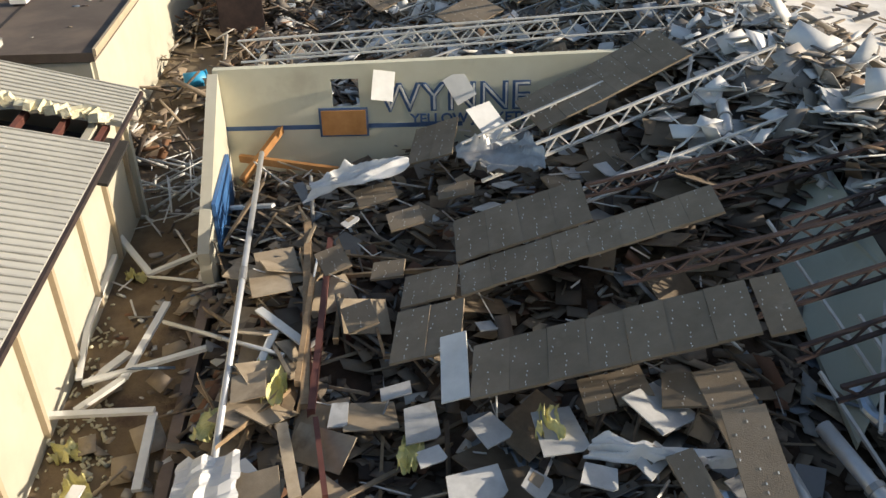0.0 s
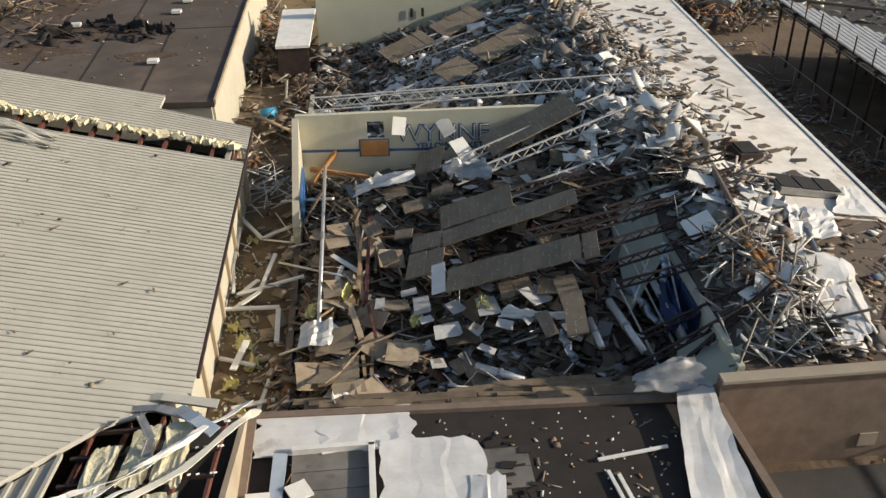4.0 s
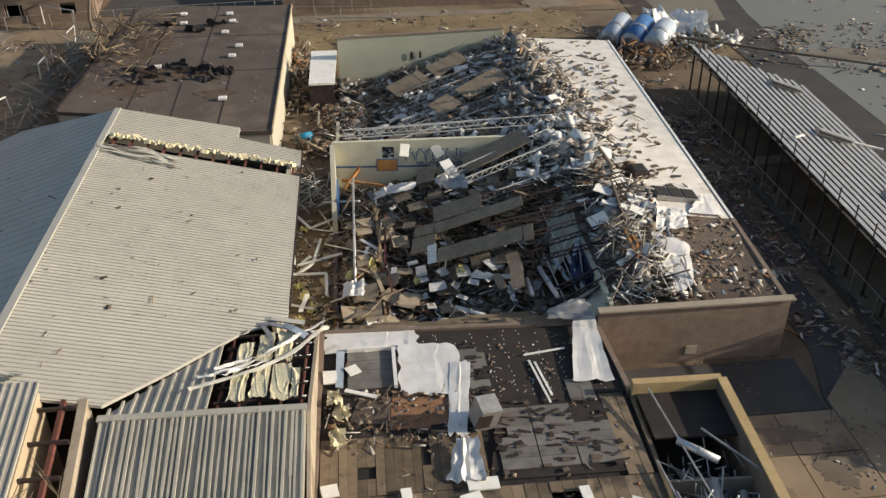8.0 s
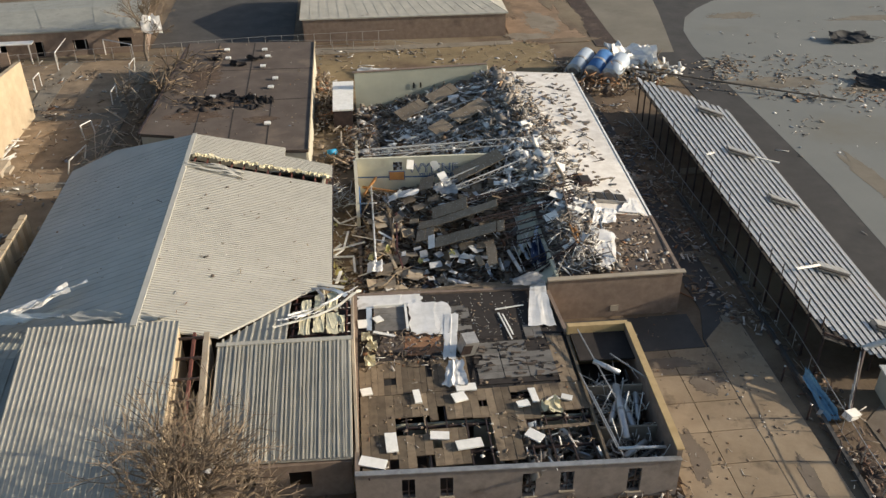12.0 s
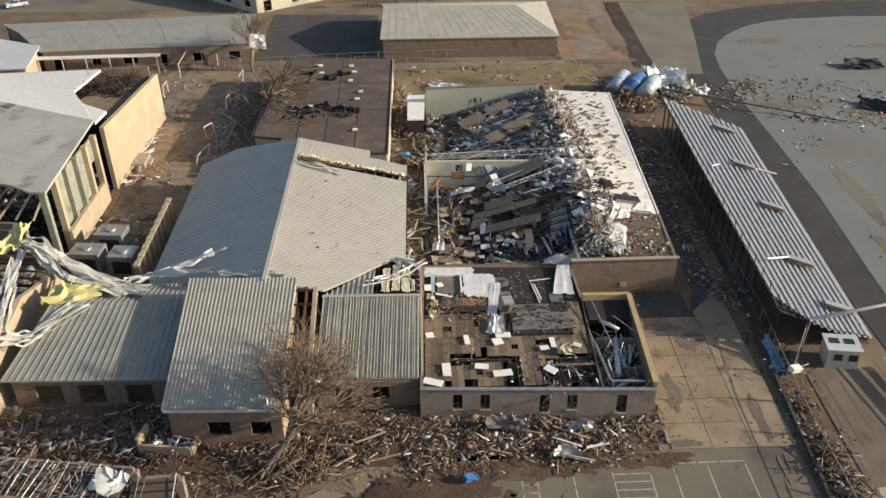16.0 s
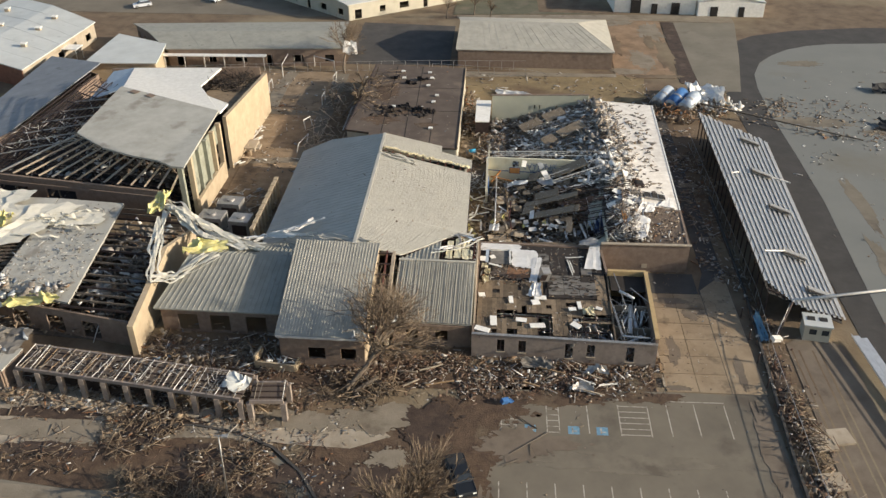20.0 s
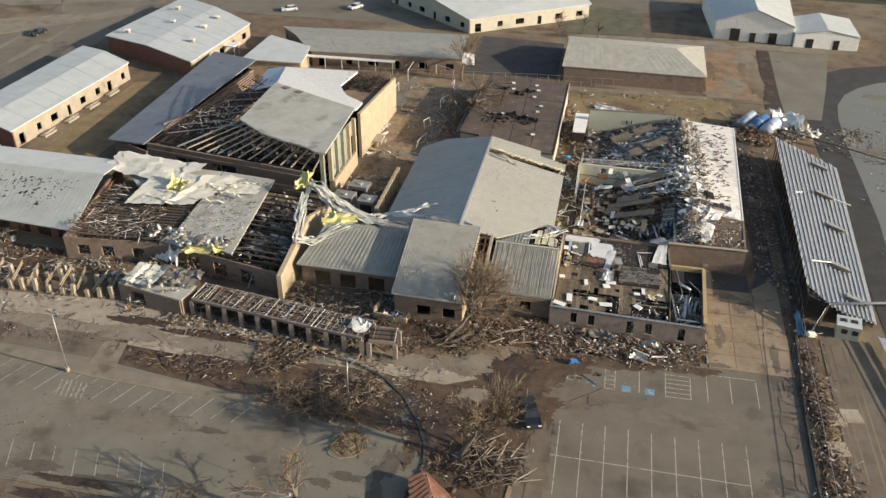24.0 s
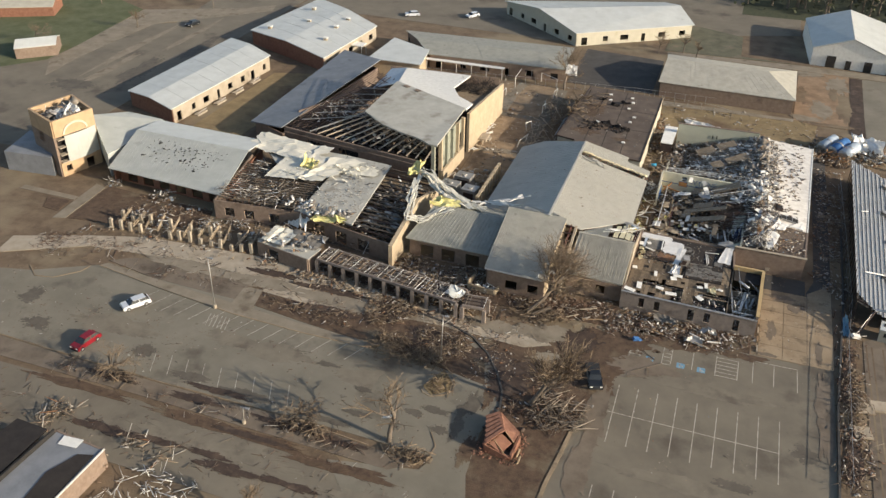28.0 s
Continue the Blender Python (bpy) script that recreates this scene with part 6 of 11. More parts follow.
for k in range(46):
    x, y = rng.uniform(6.5, 18.5), rng.uniform(21.5, 65.5)
    if 41 < y < 44.5 or (6.4 < x < 15 and 25.5 < y < 35) or (x > 13 and y < 30):
        continue
    z = gym_height(x, y) + rng.uniform(0.25, 0.6)
    t = thing("loose_roof_panel", "grey fibre roof panel lying loose on the wreckage", "roof panel", (x, y, z), "loose roof panels")
    deck_panel(Vector((x, y, z)), rng.uniform(0.7, 1.0), rng.uniform(1.0, 2.2), rng.uniform(-0.6, 0.8), rng.uniform(-0.25, 0.25), rng.uniform(-0.35, 0.1), t)

BOARD = Shape().box((0, 0, 0), (1, 1, 0.035)).mesh("white_board")
BOARD.materials.append(M["white"])
PLASTER = Shape().add([(-0.5, -0.5, 0.02), (0.36, -0.5, 0.02), (0.5, -0.36, 0.02), (0.44, 0.5, 0.02), (-0.5, 0.42, 0.02), (-0.5, -0.5, -0.02), (0.36, -0.5, -0.02), (0.5, -0.36, -0.02), (0.44, 0.5, -0.02), (-0.5, 0.42, -0.02)], [(0, 1, 2, 3, 4), (9, 8, 7, 6, 5)] + [(k, 5 + k, 5 + (k + 1) % 5, (k + 1) % 5) for k in range(5)]).mesh("white_board")
PLASTER.materials.append(M["plaster"])


def boards(n, poly, z, seed, big=(0.5, 1.3), mesh=None, label="white ceiling board lying on the wreckage", group="white boards on the wreckage"):
    r = np.random.default_rng(seed)
    for x, y in sample(poly, n, r):
        ob = new((mesh or BOARD).name.split(".")[0], mesh or BOARD)
        ob.matrix_basis = Matrix.LocRotScale((x, y, (z(x, y) if callable(z) else z) + 0.4 + 0.3 * r.random()), Euler((r.normal(0, 0.2), r.normal(0, 0.22), r.uniform(0, 6.28))), (r.uniform(*big), r.uniform(big[0], big[1]), 1))
        tagged(ob, label, "board", group)


PLY = Shape().box((0, 0, 0), (1, 1, 0.03)).mesh("plywood_board")
PLY.materials.append(M["deck"])
TAN = Shape().box((0, 0, 0), (1, 1, 0.03)).mesh("plywood_board")
TAN.materials.append(M["tan_wood"])
boards(30, [(2.0, 22.5), (5.8, 22.5), (6.2, 34), (2.2, 36)], gym_height, 26, (0.6, 1.7), TAN, "pale brown plywood sheet lying in the gym wreckage", "plywood sheets in the wreckage")
boards(26, [(9, 22), (16, 30), (17, 41), (8, 36), (6, 27)], gym_height, 27, (0.6, 1.5), PLY, "brown plywood sheet lying in the gym wreckage", "plywood sheets in the wreckage")
strew("broken_sheet", "pale grey broken plaster sheet in the gym", "sheet", "broken sheets in the gym", [(5.5, 21.2), (13, 21.2), (13.4, 25.6), (5.5, 27.0)], 46, ("board_grey", "white", "slate", "deck"), "sheets", gym_height, 0.3, 0.35, 21, 0.62)
boards(26, [(9, 34.5), (19, 34.5), (19, 41), (9, 39.5)], gym_height, 22, (0.45, 1.0), PLASTER)
boards(22, [(6, 45), (19, 45), (19, 66), (12, 66)], gym_height, 23, (0.45, 1.1), PLASTER)
boards(26, [(17.8, 32), (20.5, 30), (20.5, 42), (17, 42)], lambda x, y: gym_height(min(x, 19.4), y) + 0.3, 24, (0.45, 1.1), PLASTER)
wb = new("white_board", BOARD)
wb.matrix_basis = Matrix.LocRotScale((7.65, 28.4, 3.02), Euler((0.06, -0.3, -0.1)), (0.62, 2.1, 1))
tagged(wb, "tall white board beside the roof deck strip", "board", "white boards on the wreckage")
wb = new("white_board", BOARD)
wb.matrix_basis = Matrix.LocRotScale((10.0, 38.9, 4.0), Euler((0.5, -0.1, 0.45)), (0.9, 1.75, 1))
tagged(wb, "white board leaning against the lettered gym wall", "board", "white boards on the wreckage")
for x, z, a in ((6.7, 4.45, 0.2), (9.3, 4.25, -0.5)):
    wb = new("white_board", BOARD)
    wb.matrix_basis = Matrix.LocRotScale((x, 41.7, z), Euler((1.2, a, 0.1)), (0.75, 1.0, 1))
    tagged(wb, "white board hanging in front of the lettered wall", "board", "white boards on the wreckage")

WJ, DJ = "pale open-web steel joist fallen across the gym", "dark open-web steel joist bent into the gym"
joist((1.9, 43.2, 5.75), (19.6, 42.6, 6.5), 0.75, "white_steel", WJ, 0.055, 15)
joist((3.0, 44.2, 5.2), (13.0, 43.4, 5.9), 0.4, "white_steel", WJ)
joist((9.3, 36.1, 4.0), (18.6, 38.4, 6.3), 0.5, "white_steel", WJ, 0.07)
joist((8.9, 38.1, 3.8), (18.0, 40.3, 6.4), 0.45, "white_steel", WJ)
joist((11.4, 33.6, 4.3), (18.1, 34.8, 5.8), 0.45, "white_steel", WJ)
for k, y in enumerate((47.2, 49.6, 51.6, 53.6, 55.8, 58, 60.2, 62.4)):
    joist((5.5 + 0.5 * k, y - 1.2, 2.0 + 0.12 * k), (19.4, y + 2.2, 5.0), 0.5, "white_steel" if k % 2 else "steel", WJ, 0.06)
for a, e in (((11.6, 33.3, 4.2), (21.8, 34.5, 5.5)), ((15.4, 30.2, 4.6), (20.8, 31.4, 5.5)), ((12.8, 27.6, 3.9), (20.2, 28.8, 5.2)), ((11.5, 29.2, 4.2), (19.6, 30.0, 5.3)), ((14.6, 25.4, 3.8), (20.4, 25.8, 5.0)), ((15.0, 23.0, 3.0), (19.4, 23.6, 4.9)), ((13.6, 32.0, 4.4), (21.0, 33.0, 5.5)), ((14.0, 29.0, 4.3), (20.6, 30.2, 5.5)), ((14.2, 26.4, 4.0), (20.2, 27.4, 5.2)), ((15.4, 20.9, 2.6), (19.2, 23.1, 4.9)), ((16.2, 21.2, 3.2), (19.4, 23.0, 4.7)), ((14.4, 21.6, 2.6), (19.0, 22.6, 4.9))):
    joist(Vector(a) + Vector((0, 0, 0.45)), Vector(e) + Vector((0.8, 0, 0.55)), 0.34, "dark_steel", DJ, 0.066)
for a, e in (((15.5, 31.0, 4.6), (16.6, 22.6, 2.4)), ((16.1, 27.6, 4.2), (17.0, 21.4, 2.2)), ((15.2, 24.8, 3.6), (16.9, 28.0, 4.2)), ((17.2, 27.0, 4.4), (16.6, 21.0, 2.4)), ((14.9, 26.6, 3.6), (15.8, 21.4, 2.0))):
    t = thing("hanging_rail", "thin pale metal rail hanging from the roof edge", "rail", a, "hanging rails")
    part("bar", Shape().beam(a, e, 0.07), M["white_steel"], t)
for a, b, r in (((2.5, 40.8, 2.65), (2.4, 27.3, 1.65), 0.09), ((0.7, 26.4, 1.0), (3.3, 26.8, 1.6), 0.06), ((0.3, 33.3, 1.3), (3.7, 30.8, 1.8), 0.06), ((14.3, 25.2, 3.5), (15.0, 22.4, 3.0), 0.16), ((13.4, 24.6, 3.1), (13.5, 23.0, 2.9), 0.14), ((8.7, 23.6, 1.9), (10.4, 22.4, 2.0), 0.2), ((16.0, 35.0, 5.1), (16.3, 36.4, 5.4), 0.17), ((16.2, 26.4, 4.0), (16.8, 22.8, 3.0), 0.15)):
    t = thing("metal_pipe", "dented silver pipe lying in the wreckage", "pipe", a, "pipes in the wreckage")
    part("barrel", Shape().tube(a, b, r, r, 10), M["aluminium"], t, smooth=True)
    part("collar", Shape().tube(Vector(a).lerp(Vector(b), 0.48), Vector(a).lerp(Vector(b), 0.52), r * 1.25, r * 1.25, 10), M["steel"], t)
for k, (x, y, z, w, l, rx, ry, rz, mt) in enumerate((
        (19.6, 33.9, 4.1, 1.5, 0.9, 0.3, -0.2, 0.6, "yellow_wood"), (20.6, 33.4, 4.3, 1.3, 0.8, -0.2, 0.3, 1.1, "tan_wood"), (20.2, 32.2, 4.2, 1.6, 1.0, 0.15, -0.3, 0.2, "tectum"), (21.2, 32.6, 4.5, 1.2, 1.1, 0.35, 0.1, 0.9, "tan_wood"),
        (19.2, 35.2, 4.2, 1.2, 0.7, -0.3, -0.25, 1.4, "plaster"), (20.8, 35.2, 4.6, 1.4, 0.8, 0.2, -0.35, 0.4, "yellow_wood"), (19.0, 31.0, 4.3, 1.2, 0.9, 0.5, -0.2, 0.8, "plaster"), (20.6, 30.6, 4.6, 1.8, 1.0, 0.1, -0.25, 0.15, "tectum"),
        (18.3, 28.9, 4.2, 1.5, 2.6, 0.1, -0.5, 0.25, "plaster"), (17.6, 30.6, 4.0, 1.4, 2.8, -0.15, -0.55, 0.3, "plaster"), (18.8, 27.0, 4.3, 1.2, 2.0, 0.2, -0.4, 0.2, "plaster"), (19.9, 28.6, 4.7, 1.3, 1.0, 0.2, -0.2, 0.5, "tan_wood"))):
    ob = part("fallen_board", Shape().box((x, y, z), (w, l, 0.05), rx, ry, rz), M[mt])
    tagged(ob, {"plaster": "pale grey wallboard sheet leaning under the joists", "tectum": "brown roof deck board thrown on the heap"}.get(mt, "tan broken board lying in the sunlit heap"), "board", "boards at the roof edge")
for k, (a, e, rr) in enumerate((((18.6, 33.6, 4.2), (19.0, 34.9, 4.8), 0.2), ((19.7, 31.9, 4.4), (20.5, 33.0, 4.9), 0.18), ((16.9, 26.2, 3.4), (17.4, 27.8, 4.4), 0.2), ((15.6, 26.6, 3.2), (16.2, 24.6, 2.7), 0.17), ((12.2, 24.4, 2.8), (12.4, 22.9, 2.5), 0.17))):
    t = thing("foil_duct", "crushed shiny foil duct lying in the wreckage", "duct", a, "foil ducts in the wreckage")
    a, e = Vector(a), Vector(e)
    d = (e - a).normalized()
    u = d.cross(Vector((0, 0, 1))).normalized()
    w = d.cross(u)
    ring = [a.lerp(e, j / 11) + u * 0.06 * math.sin(j * 1.3 + k) + (u * math.cos(i * math.tau / 10) + w * math.sin(i * math.tau / 10) * (0.8 + 0.2 * math.sin(j * 0.9 + k))) * rr * (0.82 + 0.18 * (j % 2)) for j in range(12) for i in range(10)]
    sh = Shape()
    sh.add(ring, [(j * 10 + i, j * 10 + (i + 1) % 10, j * 10 + 10 + (i + 1) % 10, j * 10 + 10 + i) for j in range(11) for i in range(10)])
    part("sleeve", sh, M["foil"], t)
    part("joint_ring", Shape().tube(a.lerp(e, 0.5), a.lerp(e, 0.56), rr * 1.1, rr * 1.1, 10), M["steel"], t)
scatter("edge_laths", "fine pale laths and wires tangled at the roof edge", [(17.0, 26.5), (20.5, 27.5), (22, 35), (18.5, 36)], 150, "rubble_grey", "sticks", 4.3, 0.5, 0.5, 331, 0.4, 0.8)
cloth("torn_membrane", "grey-white torn membrane draped over rubble", (3.8, 37.1, 2.5), (7.3, 37.3, 3.4), (7.1, 38.3, 3.4), (4.1, 38.4, 2.6), "membrane", 14, 0.4, 2)
cloth("crumpled_sheet", "blue-grey crumpled metal sheet", (9.1, 34.9, 3.8), (11.1, 34.7, 4.4), (10.7, 36.7, 4.6), (8.4, 37.1, 3.8), "steel", 12, 0.55, 3)
cloth("torn_membrane", "white membrane ball at the foot of the gym", (2.7, 20.8, 1.4), (4.4, 20.8, 1.5), (4.2, 22.3, 1.6), (2.5, 22.2, 1.3), "membrane", 12, 0.8, 4)
cloth("torn_membrane", "white strip curling over broken boards", (9.9, 25.6, 2.7), (13.0, 24.4, 3.2), (13.1, 24.8, 3.2), (10.0, 26.0, 2.8), "membrane", 12, 0.3, 5)
cloth("blue_tarp", "dark blue tarpaulin crumpled at the roof edge", (16.0, 22.9, 3.0), (16.8, 22.9, 3.8), (17.0, 25.4, 4.2), (16.2, 25.6, 3.4), "navy", 12, 0.5, 6)
for k in range(34):
    r = random.Random(900 + k)
    x, y = r.uniform(2.6, 13.6), 20.45 + 1.6 * r.random()
    L = r.uniform(1.5, 4.0)
    t = thing("layered_plank", "weathered brown plank of the collapsed roof edge", "plank", (x, y, 2.0), "layered planks at the gym end")
    part("shaft", Shape().box((x + L / 2 - 1, y, 2.1 + (22.2 - y) * 0.35 + r.uniform(-0.1, 0.1)), (L, r.uniform(0.25, 0.5), 0.08), r.uniform(-0.3, 0.2), r.uniform(-0.04, 0.04), r.uniform(-0.09, 0.06)), M["deck"], t)
for a, b in (((1.7, 40.9, 1.6), (3.3, 42.6, 3.0)), ((1.6, 41.9, 2.0), (5.0, 40.0, 2.2))):
    t = thing("timber_beam", "orange-brown timber beam leaning in the wreckage", "beam", a, "orange timber beams")
    part("shaft", Shape().beam(a, b, 0.18, 0.25), M["orange_wood"], t)
for k in range(9):
    r = random.Random(k)
    x = 4.6 + r.uniform(-0.6, 0.9)
    y = r.uniform(21.5, 35)
    a = (x, y, gym_height(x, y) + 0.35)
    b = (x + r.uniform(-0.6, 0.6), y + r.uniform(2.2, 4.2), gym_height(x, min(y + 3, 44)) + 0.45)
    t = thing("timber_beam", "long split timber lying among the rubble", "beam", a, "split timbers")
    part("shaft", Shape().beam(a, b, 0.14, 0.2), M["wood" if k % 3 else "red_steel"], t)


for a, b, w, mt in (((4.1, 37.0, 1.95), (4.3, 28.75, 1.9), 0.2, "wood"), ((4.8, 35.9, 2.0), (4.45, 28.5, 1.95), 0.16, "red_steel"), ((3.8, 28.3, 1.8), (4.2, 26.1, 1.8), 0.26, "tan_wood"), ((4.55, 28.3, 1.9), (4.8, 26.0, 1.9), 0.12, "red_steel"), ((4.35, 34.0, 2.0), (4.1, 29.5, 1.95), 0.14, "wood")):
    t = thing("timber_beam", "long split stud lying among the rubble", "beam", a, "split timbers")
    part("shaft", Shape().beam(a, b, w, 0.16), M[mt], t)
for a, b, w in (((2.9, 33.0, 1.7), (4.2, 31.2, 1.8), 0.24), ((2.9, 27.6, 1.5), (3.7, 26.4, 1.6), 0.3), ((3.4, 31.9, 1.75), (2.8, 29.4, 1.6), 0.2), ((-0.9, 28.4, 0.4), (-1.3, 26.4, 0.4), 0.3)):
    t = thing("white_timber", "white painted board thrown on the heap", "timber", a, "white boards on the heap")
    part("shaft", Shape().beam(a, b, w, 0.06), M["white"], t)
for k, (x, y, z) in enumerate(((2.8, 30.0, 1.55), (1.7, 28.4, 1.35), (3.2, 29.2, 1.6), (9.0, 26.0, 2.8), (6.2, 26.4, 2.0))):
    cloth("insulation_batt", "yellow insulation batt torn over the heap", (x, y, z), (x + 0.5, y, z), (x + 0.7, y + 1.0, z + 0.1), (x + 0.2, y + 1.1, z), "yellow_batt", 8, 0.25, 230 + k)
tarp("crumpled_sheet", "bright white crumpled panel at the foot of the gym", (1.5, 26.2, 1.3), (2.9, 26.1, 1.5), (2.9, 27.4, 1.9), (1.7, 27.5, 1.5), "membrane", 0.3, 5, 4)


# ---- lettering on the gym wall ----
def letters(text, at, size, mat, extrude=0.02, rx=90, rz=0, name="lettering", offset=0.0):
    cu = bpy.data.curves.new(name, "FONT")
    cu.body, cu.size, cu.extrude, cu.offset = text, size, extrude, offset
    tmp = bpy.data.objects.new(name, cu)
    me = bpy.data.meshes.new_from_object(tmp)
    bpy.data.objects.remove(tmp)
    me.materials.clear()
    me.materials.append(M[mat])
    ob = new(name, me)
    ob.matrix_basis = pose(*at, rx, 0, rz)
    return ob


sign = thing("wall_sign", "blue outlined school lettering painted on the cream wall", "sign", (7.0, 42.0, 3.0))
for body, off, mat, y, at, size in (("WYNNE", 0.035, "wasp_blue", 42.0, (6.5, 3.42), 1.42), ("WYNNE", -0.03, "white", 41.97, (6.53, 3.42), 1.42), ("YELLOW JACKETS", 0.012, "wasp_blue", 41.9, (7.6, 2.98), 0.5)):
    ob = letters(body, (at[0], y - 0.081 * (at[0] - 6.5), at[1]), size, mat, 0.012, rz=-4.6, offset=off)
    ob.parent = sign
    ob.matrix_parent_inverse = sign.matrix_basis.inverted()

# ---- litter on the roofs ----
strew("roof_scrap", "brown felt and board scrap lying on the white roof", "scrap", "scraps on the white roof", [(20.5, 32), (26.8, 32), (28.4, 66), (20, 66.4)], 240, ("deck", "brown_roof", "tectum", "brown_roof", "board_grey"), "slips", block_roof, 0.15, 0.05, 31, 1.0)
scatter("roof_litter", "mixed boards and scraps along the torn roof edge", [(18.5, 20), (23.5, 20), (23.6, 45), (22.3, 66), (19.3, 66)], 1300, "rubble_grey", "scraps", block_roof, 0.3, 0.25, 32, 0.4, 1.5)
scatter("roof_litter", "twisted pale strips heaped on the brick block", [(17.5, 19.8), (21.6, 19.8), (21.8, 27), (18, 27)], 330, "rubble_grey", "sticks", block_roof, 0.45, 0.7, 33, 0.2, 0.9)
scatter("roof_litter", "broken pale sheets heaped on the torn roof edge", [(17.8, 20.2), (22, 20.2), (22.4, 33), (17.9, 31.4)], 190, "rubble_grey", "sheets", block_roof, 0.35, 0.4, 38, 0.3, 1.0)
scatter("roof_litter", "brown scraps on the stripped roof deck", [(20, 19.8), (27.9, 19.8), (28.2, 29), (20, 29)], 260, "rubble", "scraps", block_roof, 0.1, 0.05, 34, 0.4)
boards(26, [(18.6, 21), (22, 21), (23, 36), (21, 50), (19.6, 50)], block_roof, 25, (0.5, 1.1), None, "pale board lying on the torn roof", "boards on the torn roof")
tarp("torn_membrane", "bright white membrane sheet draped on the roof deck", (21.4, 20.0, 4.3), (22.9, 20.8, 4.5), (23.8, 24.4, 4.9), (21.6, 25.8, 5.3), "membrane", 0.22, 7, 6)
tarp("torn_membrane", "white membrane wrapped over the roof edge", (22.0, 26.0, 5.2), (24.4, 26.6, 4.9), (25.0, 29.2, 4.8), (23.4, 29.4, 5.0), "membrane", 0.35, 8, 6)
tarp("torn_membrane", "white membrane corner folded back on the roof", (25.4, 29.2, 4.6), (28.1, 29.0, 4.15), (27.9, 32.2, 4.25), (27.0, 31.6, 4.4), "membrane", 0.12, 9, 5)
cloth("torn_membrane", "grey crumpled sheet lying over the torn roof edge", (20.4, 28.2, 5.5), (22.6, 27.6, 5.3), (23.2, 29.4, 5.4), (21.0, 30.0, 5.7), "steel", 14, 0.3, 10)
for a, b in (((19.9, 25.8, 5.6), (20.0, 23.0, 5.2)), ((20.3, 25.6, 5.5), (20.3, 22.8, 5.1))):
    t = thing("timber_beam", "orange-brown timber on the brick block roof", "beam", a, "orange timber beams")
    part("shaft", Shape().beam(a, b, 0.16, 0.22), M["orange_wood"], t)
for a, b in (((20.5, 31.3, 6.0), (20.1, 26.4, 5.7)), ((21.1, 37.3, 5.9), (21.2, 33.7, 6.0))):
    t = thing("roof_edge_timber", "dark splintered roof edge timber on end", "beam", a, "roof edge timbers")
    part("shaft", Shape().beam(a, b, 0.1, 0.5), M["brick" if a[1] < 32 else "pale_concrete"], t)
for x, y in ((23.4, 34.5),):
    v = thing("roof_vent", "dark square roof vent with a grille", "vent", (x, y, 5.0), "vents on the white roof")
    part("hood", Shape().box((x, y, 5.2), (1.2, 1.5, 0.5), 0.05, 0.08, 0.1), M["dark_steel"], v)
    part("grille", Shape().box((x, y, 5.48), (0.85, 1.1, 0.06), 0.05, 0.08, 0.1), M["dark"], v)
scatter("roof_litter", "small pale scraps on the tar roof", [(-4.4, 47), (-4.4, 82), (-21, 83), (-22, 54)], 130, "rubble", "scraps", 4.51, 0.05, 0.0, 35, 0.5, 0.6)
scatter("roof_litter", "few scraps on the tan metal roof", [(-15, 13), (-9, 13), (-2, 21), (-2, 37), (-15, 37)], 60, "rubble", "scraps", lambda x, y: on_slope(x) + 0.08, 0.1, 0.0, 36, 0.1, 0.6)
scatter("roof_litter", "few scraps on the shaded metal roof", [(-27, 18), (-16, 14), (-16, 43), (-27, 45)], 30, "rubble", "scraps", lambda x, y: on_slope(x) + 0.06, 0.1, 0.0, 37, 0.1, 0.6)
ins = Shape()
rng2 = random.Random(3)
for k in range(60):
    f = k / 59
    x = -14.6 + 12.8 * f
    y = 39.3 + rng2.uniform(-0.15, 0.3)
    ins.box((x, y, on_slope(x) + 0.02), (rng2.uniform(0.2, 0.5), rng2.uniform(0.15, 0.5), rng2.uniform(0.1, 0.3)), rng2.uniform(-0.5, 0.5), rng2.uniform(-0.5, 0.5), rng2.uniform(0, 3))
tagged(part("insulation_edge", ins, M["insulation"]), "torn cream insulation along the split roof seam", "insulation", "", "stuff")
for k in range(5):
    curl = ribbon(Shape(), [(-15.2, 37.6 - 0.25 * k, RZ + 0.15), (-11.5, 37.3 - 0.3 * k, on_slope(-11.5) + 0.35), (-9.8, 37.0 - 0.3 * k, on_slope(-9.8) + 0.15)], 0.3, k, 14, 0.15)
    tagged(part("bent_roof_strip", curl, M["tan_roof"], smooth=True), "bent tan metal strip peeled from the roof", "metal strip", "peeled roof strips")

# ---- torn corner between the metal roofs ----
flash = ribbon(Shape(), [(0.9, 19.0, 4.6), (0.35, 17.8, 5.1), (-0.8, 15.6, 5.55), (-2.4, 14.0, 5.95), (-4.3, 12.8, 6.3), (-5.6, 12.2, 6.45)], 0.34, 60, 30, 0.05, 0.7)
tagged(part("torn_flashing", flash, M["cream_membrane"]), "long folded pale flashing lying across the broken roof", "flashing")
for k, pts in enumerate((((0.7, 19.1, 4.9), (-1.4, 16.4, 5.5), (-3.2, 14.2, 6.0), (-5.0, 13.3, 6.3)), ((-0.6, 17.4, 5.3), (-2.6, 15.0, 5.9), (-4.6, 13.9, 6.2)), ((-2.0, 14.8, 5.8), (-3.8, 13.4, 6.3), (-5.3, 13.1, 6.4)))):
    tatter = ribbon(Shape(), pts, 0.26 - 0.04 * k, 61 + k, 26, 0.12, 1.6)
    tagged(part("torn_flashing", tatter, M["membrane"]), "tattered pale roofing strip along the broken roof", "flashing", "tattered roofing strips")
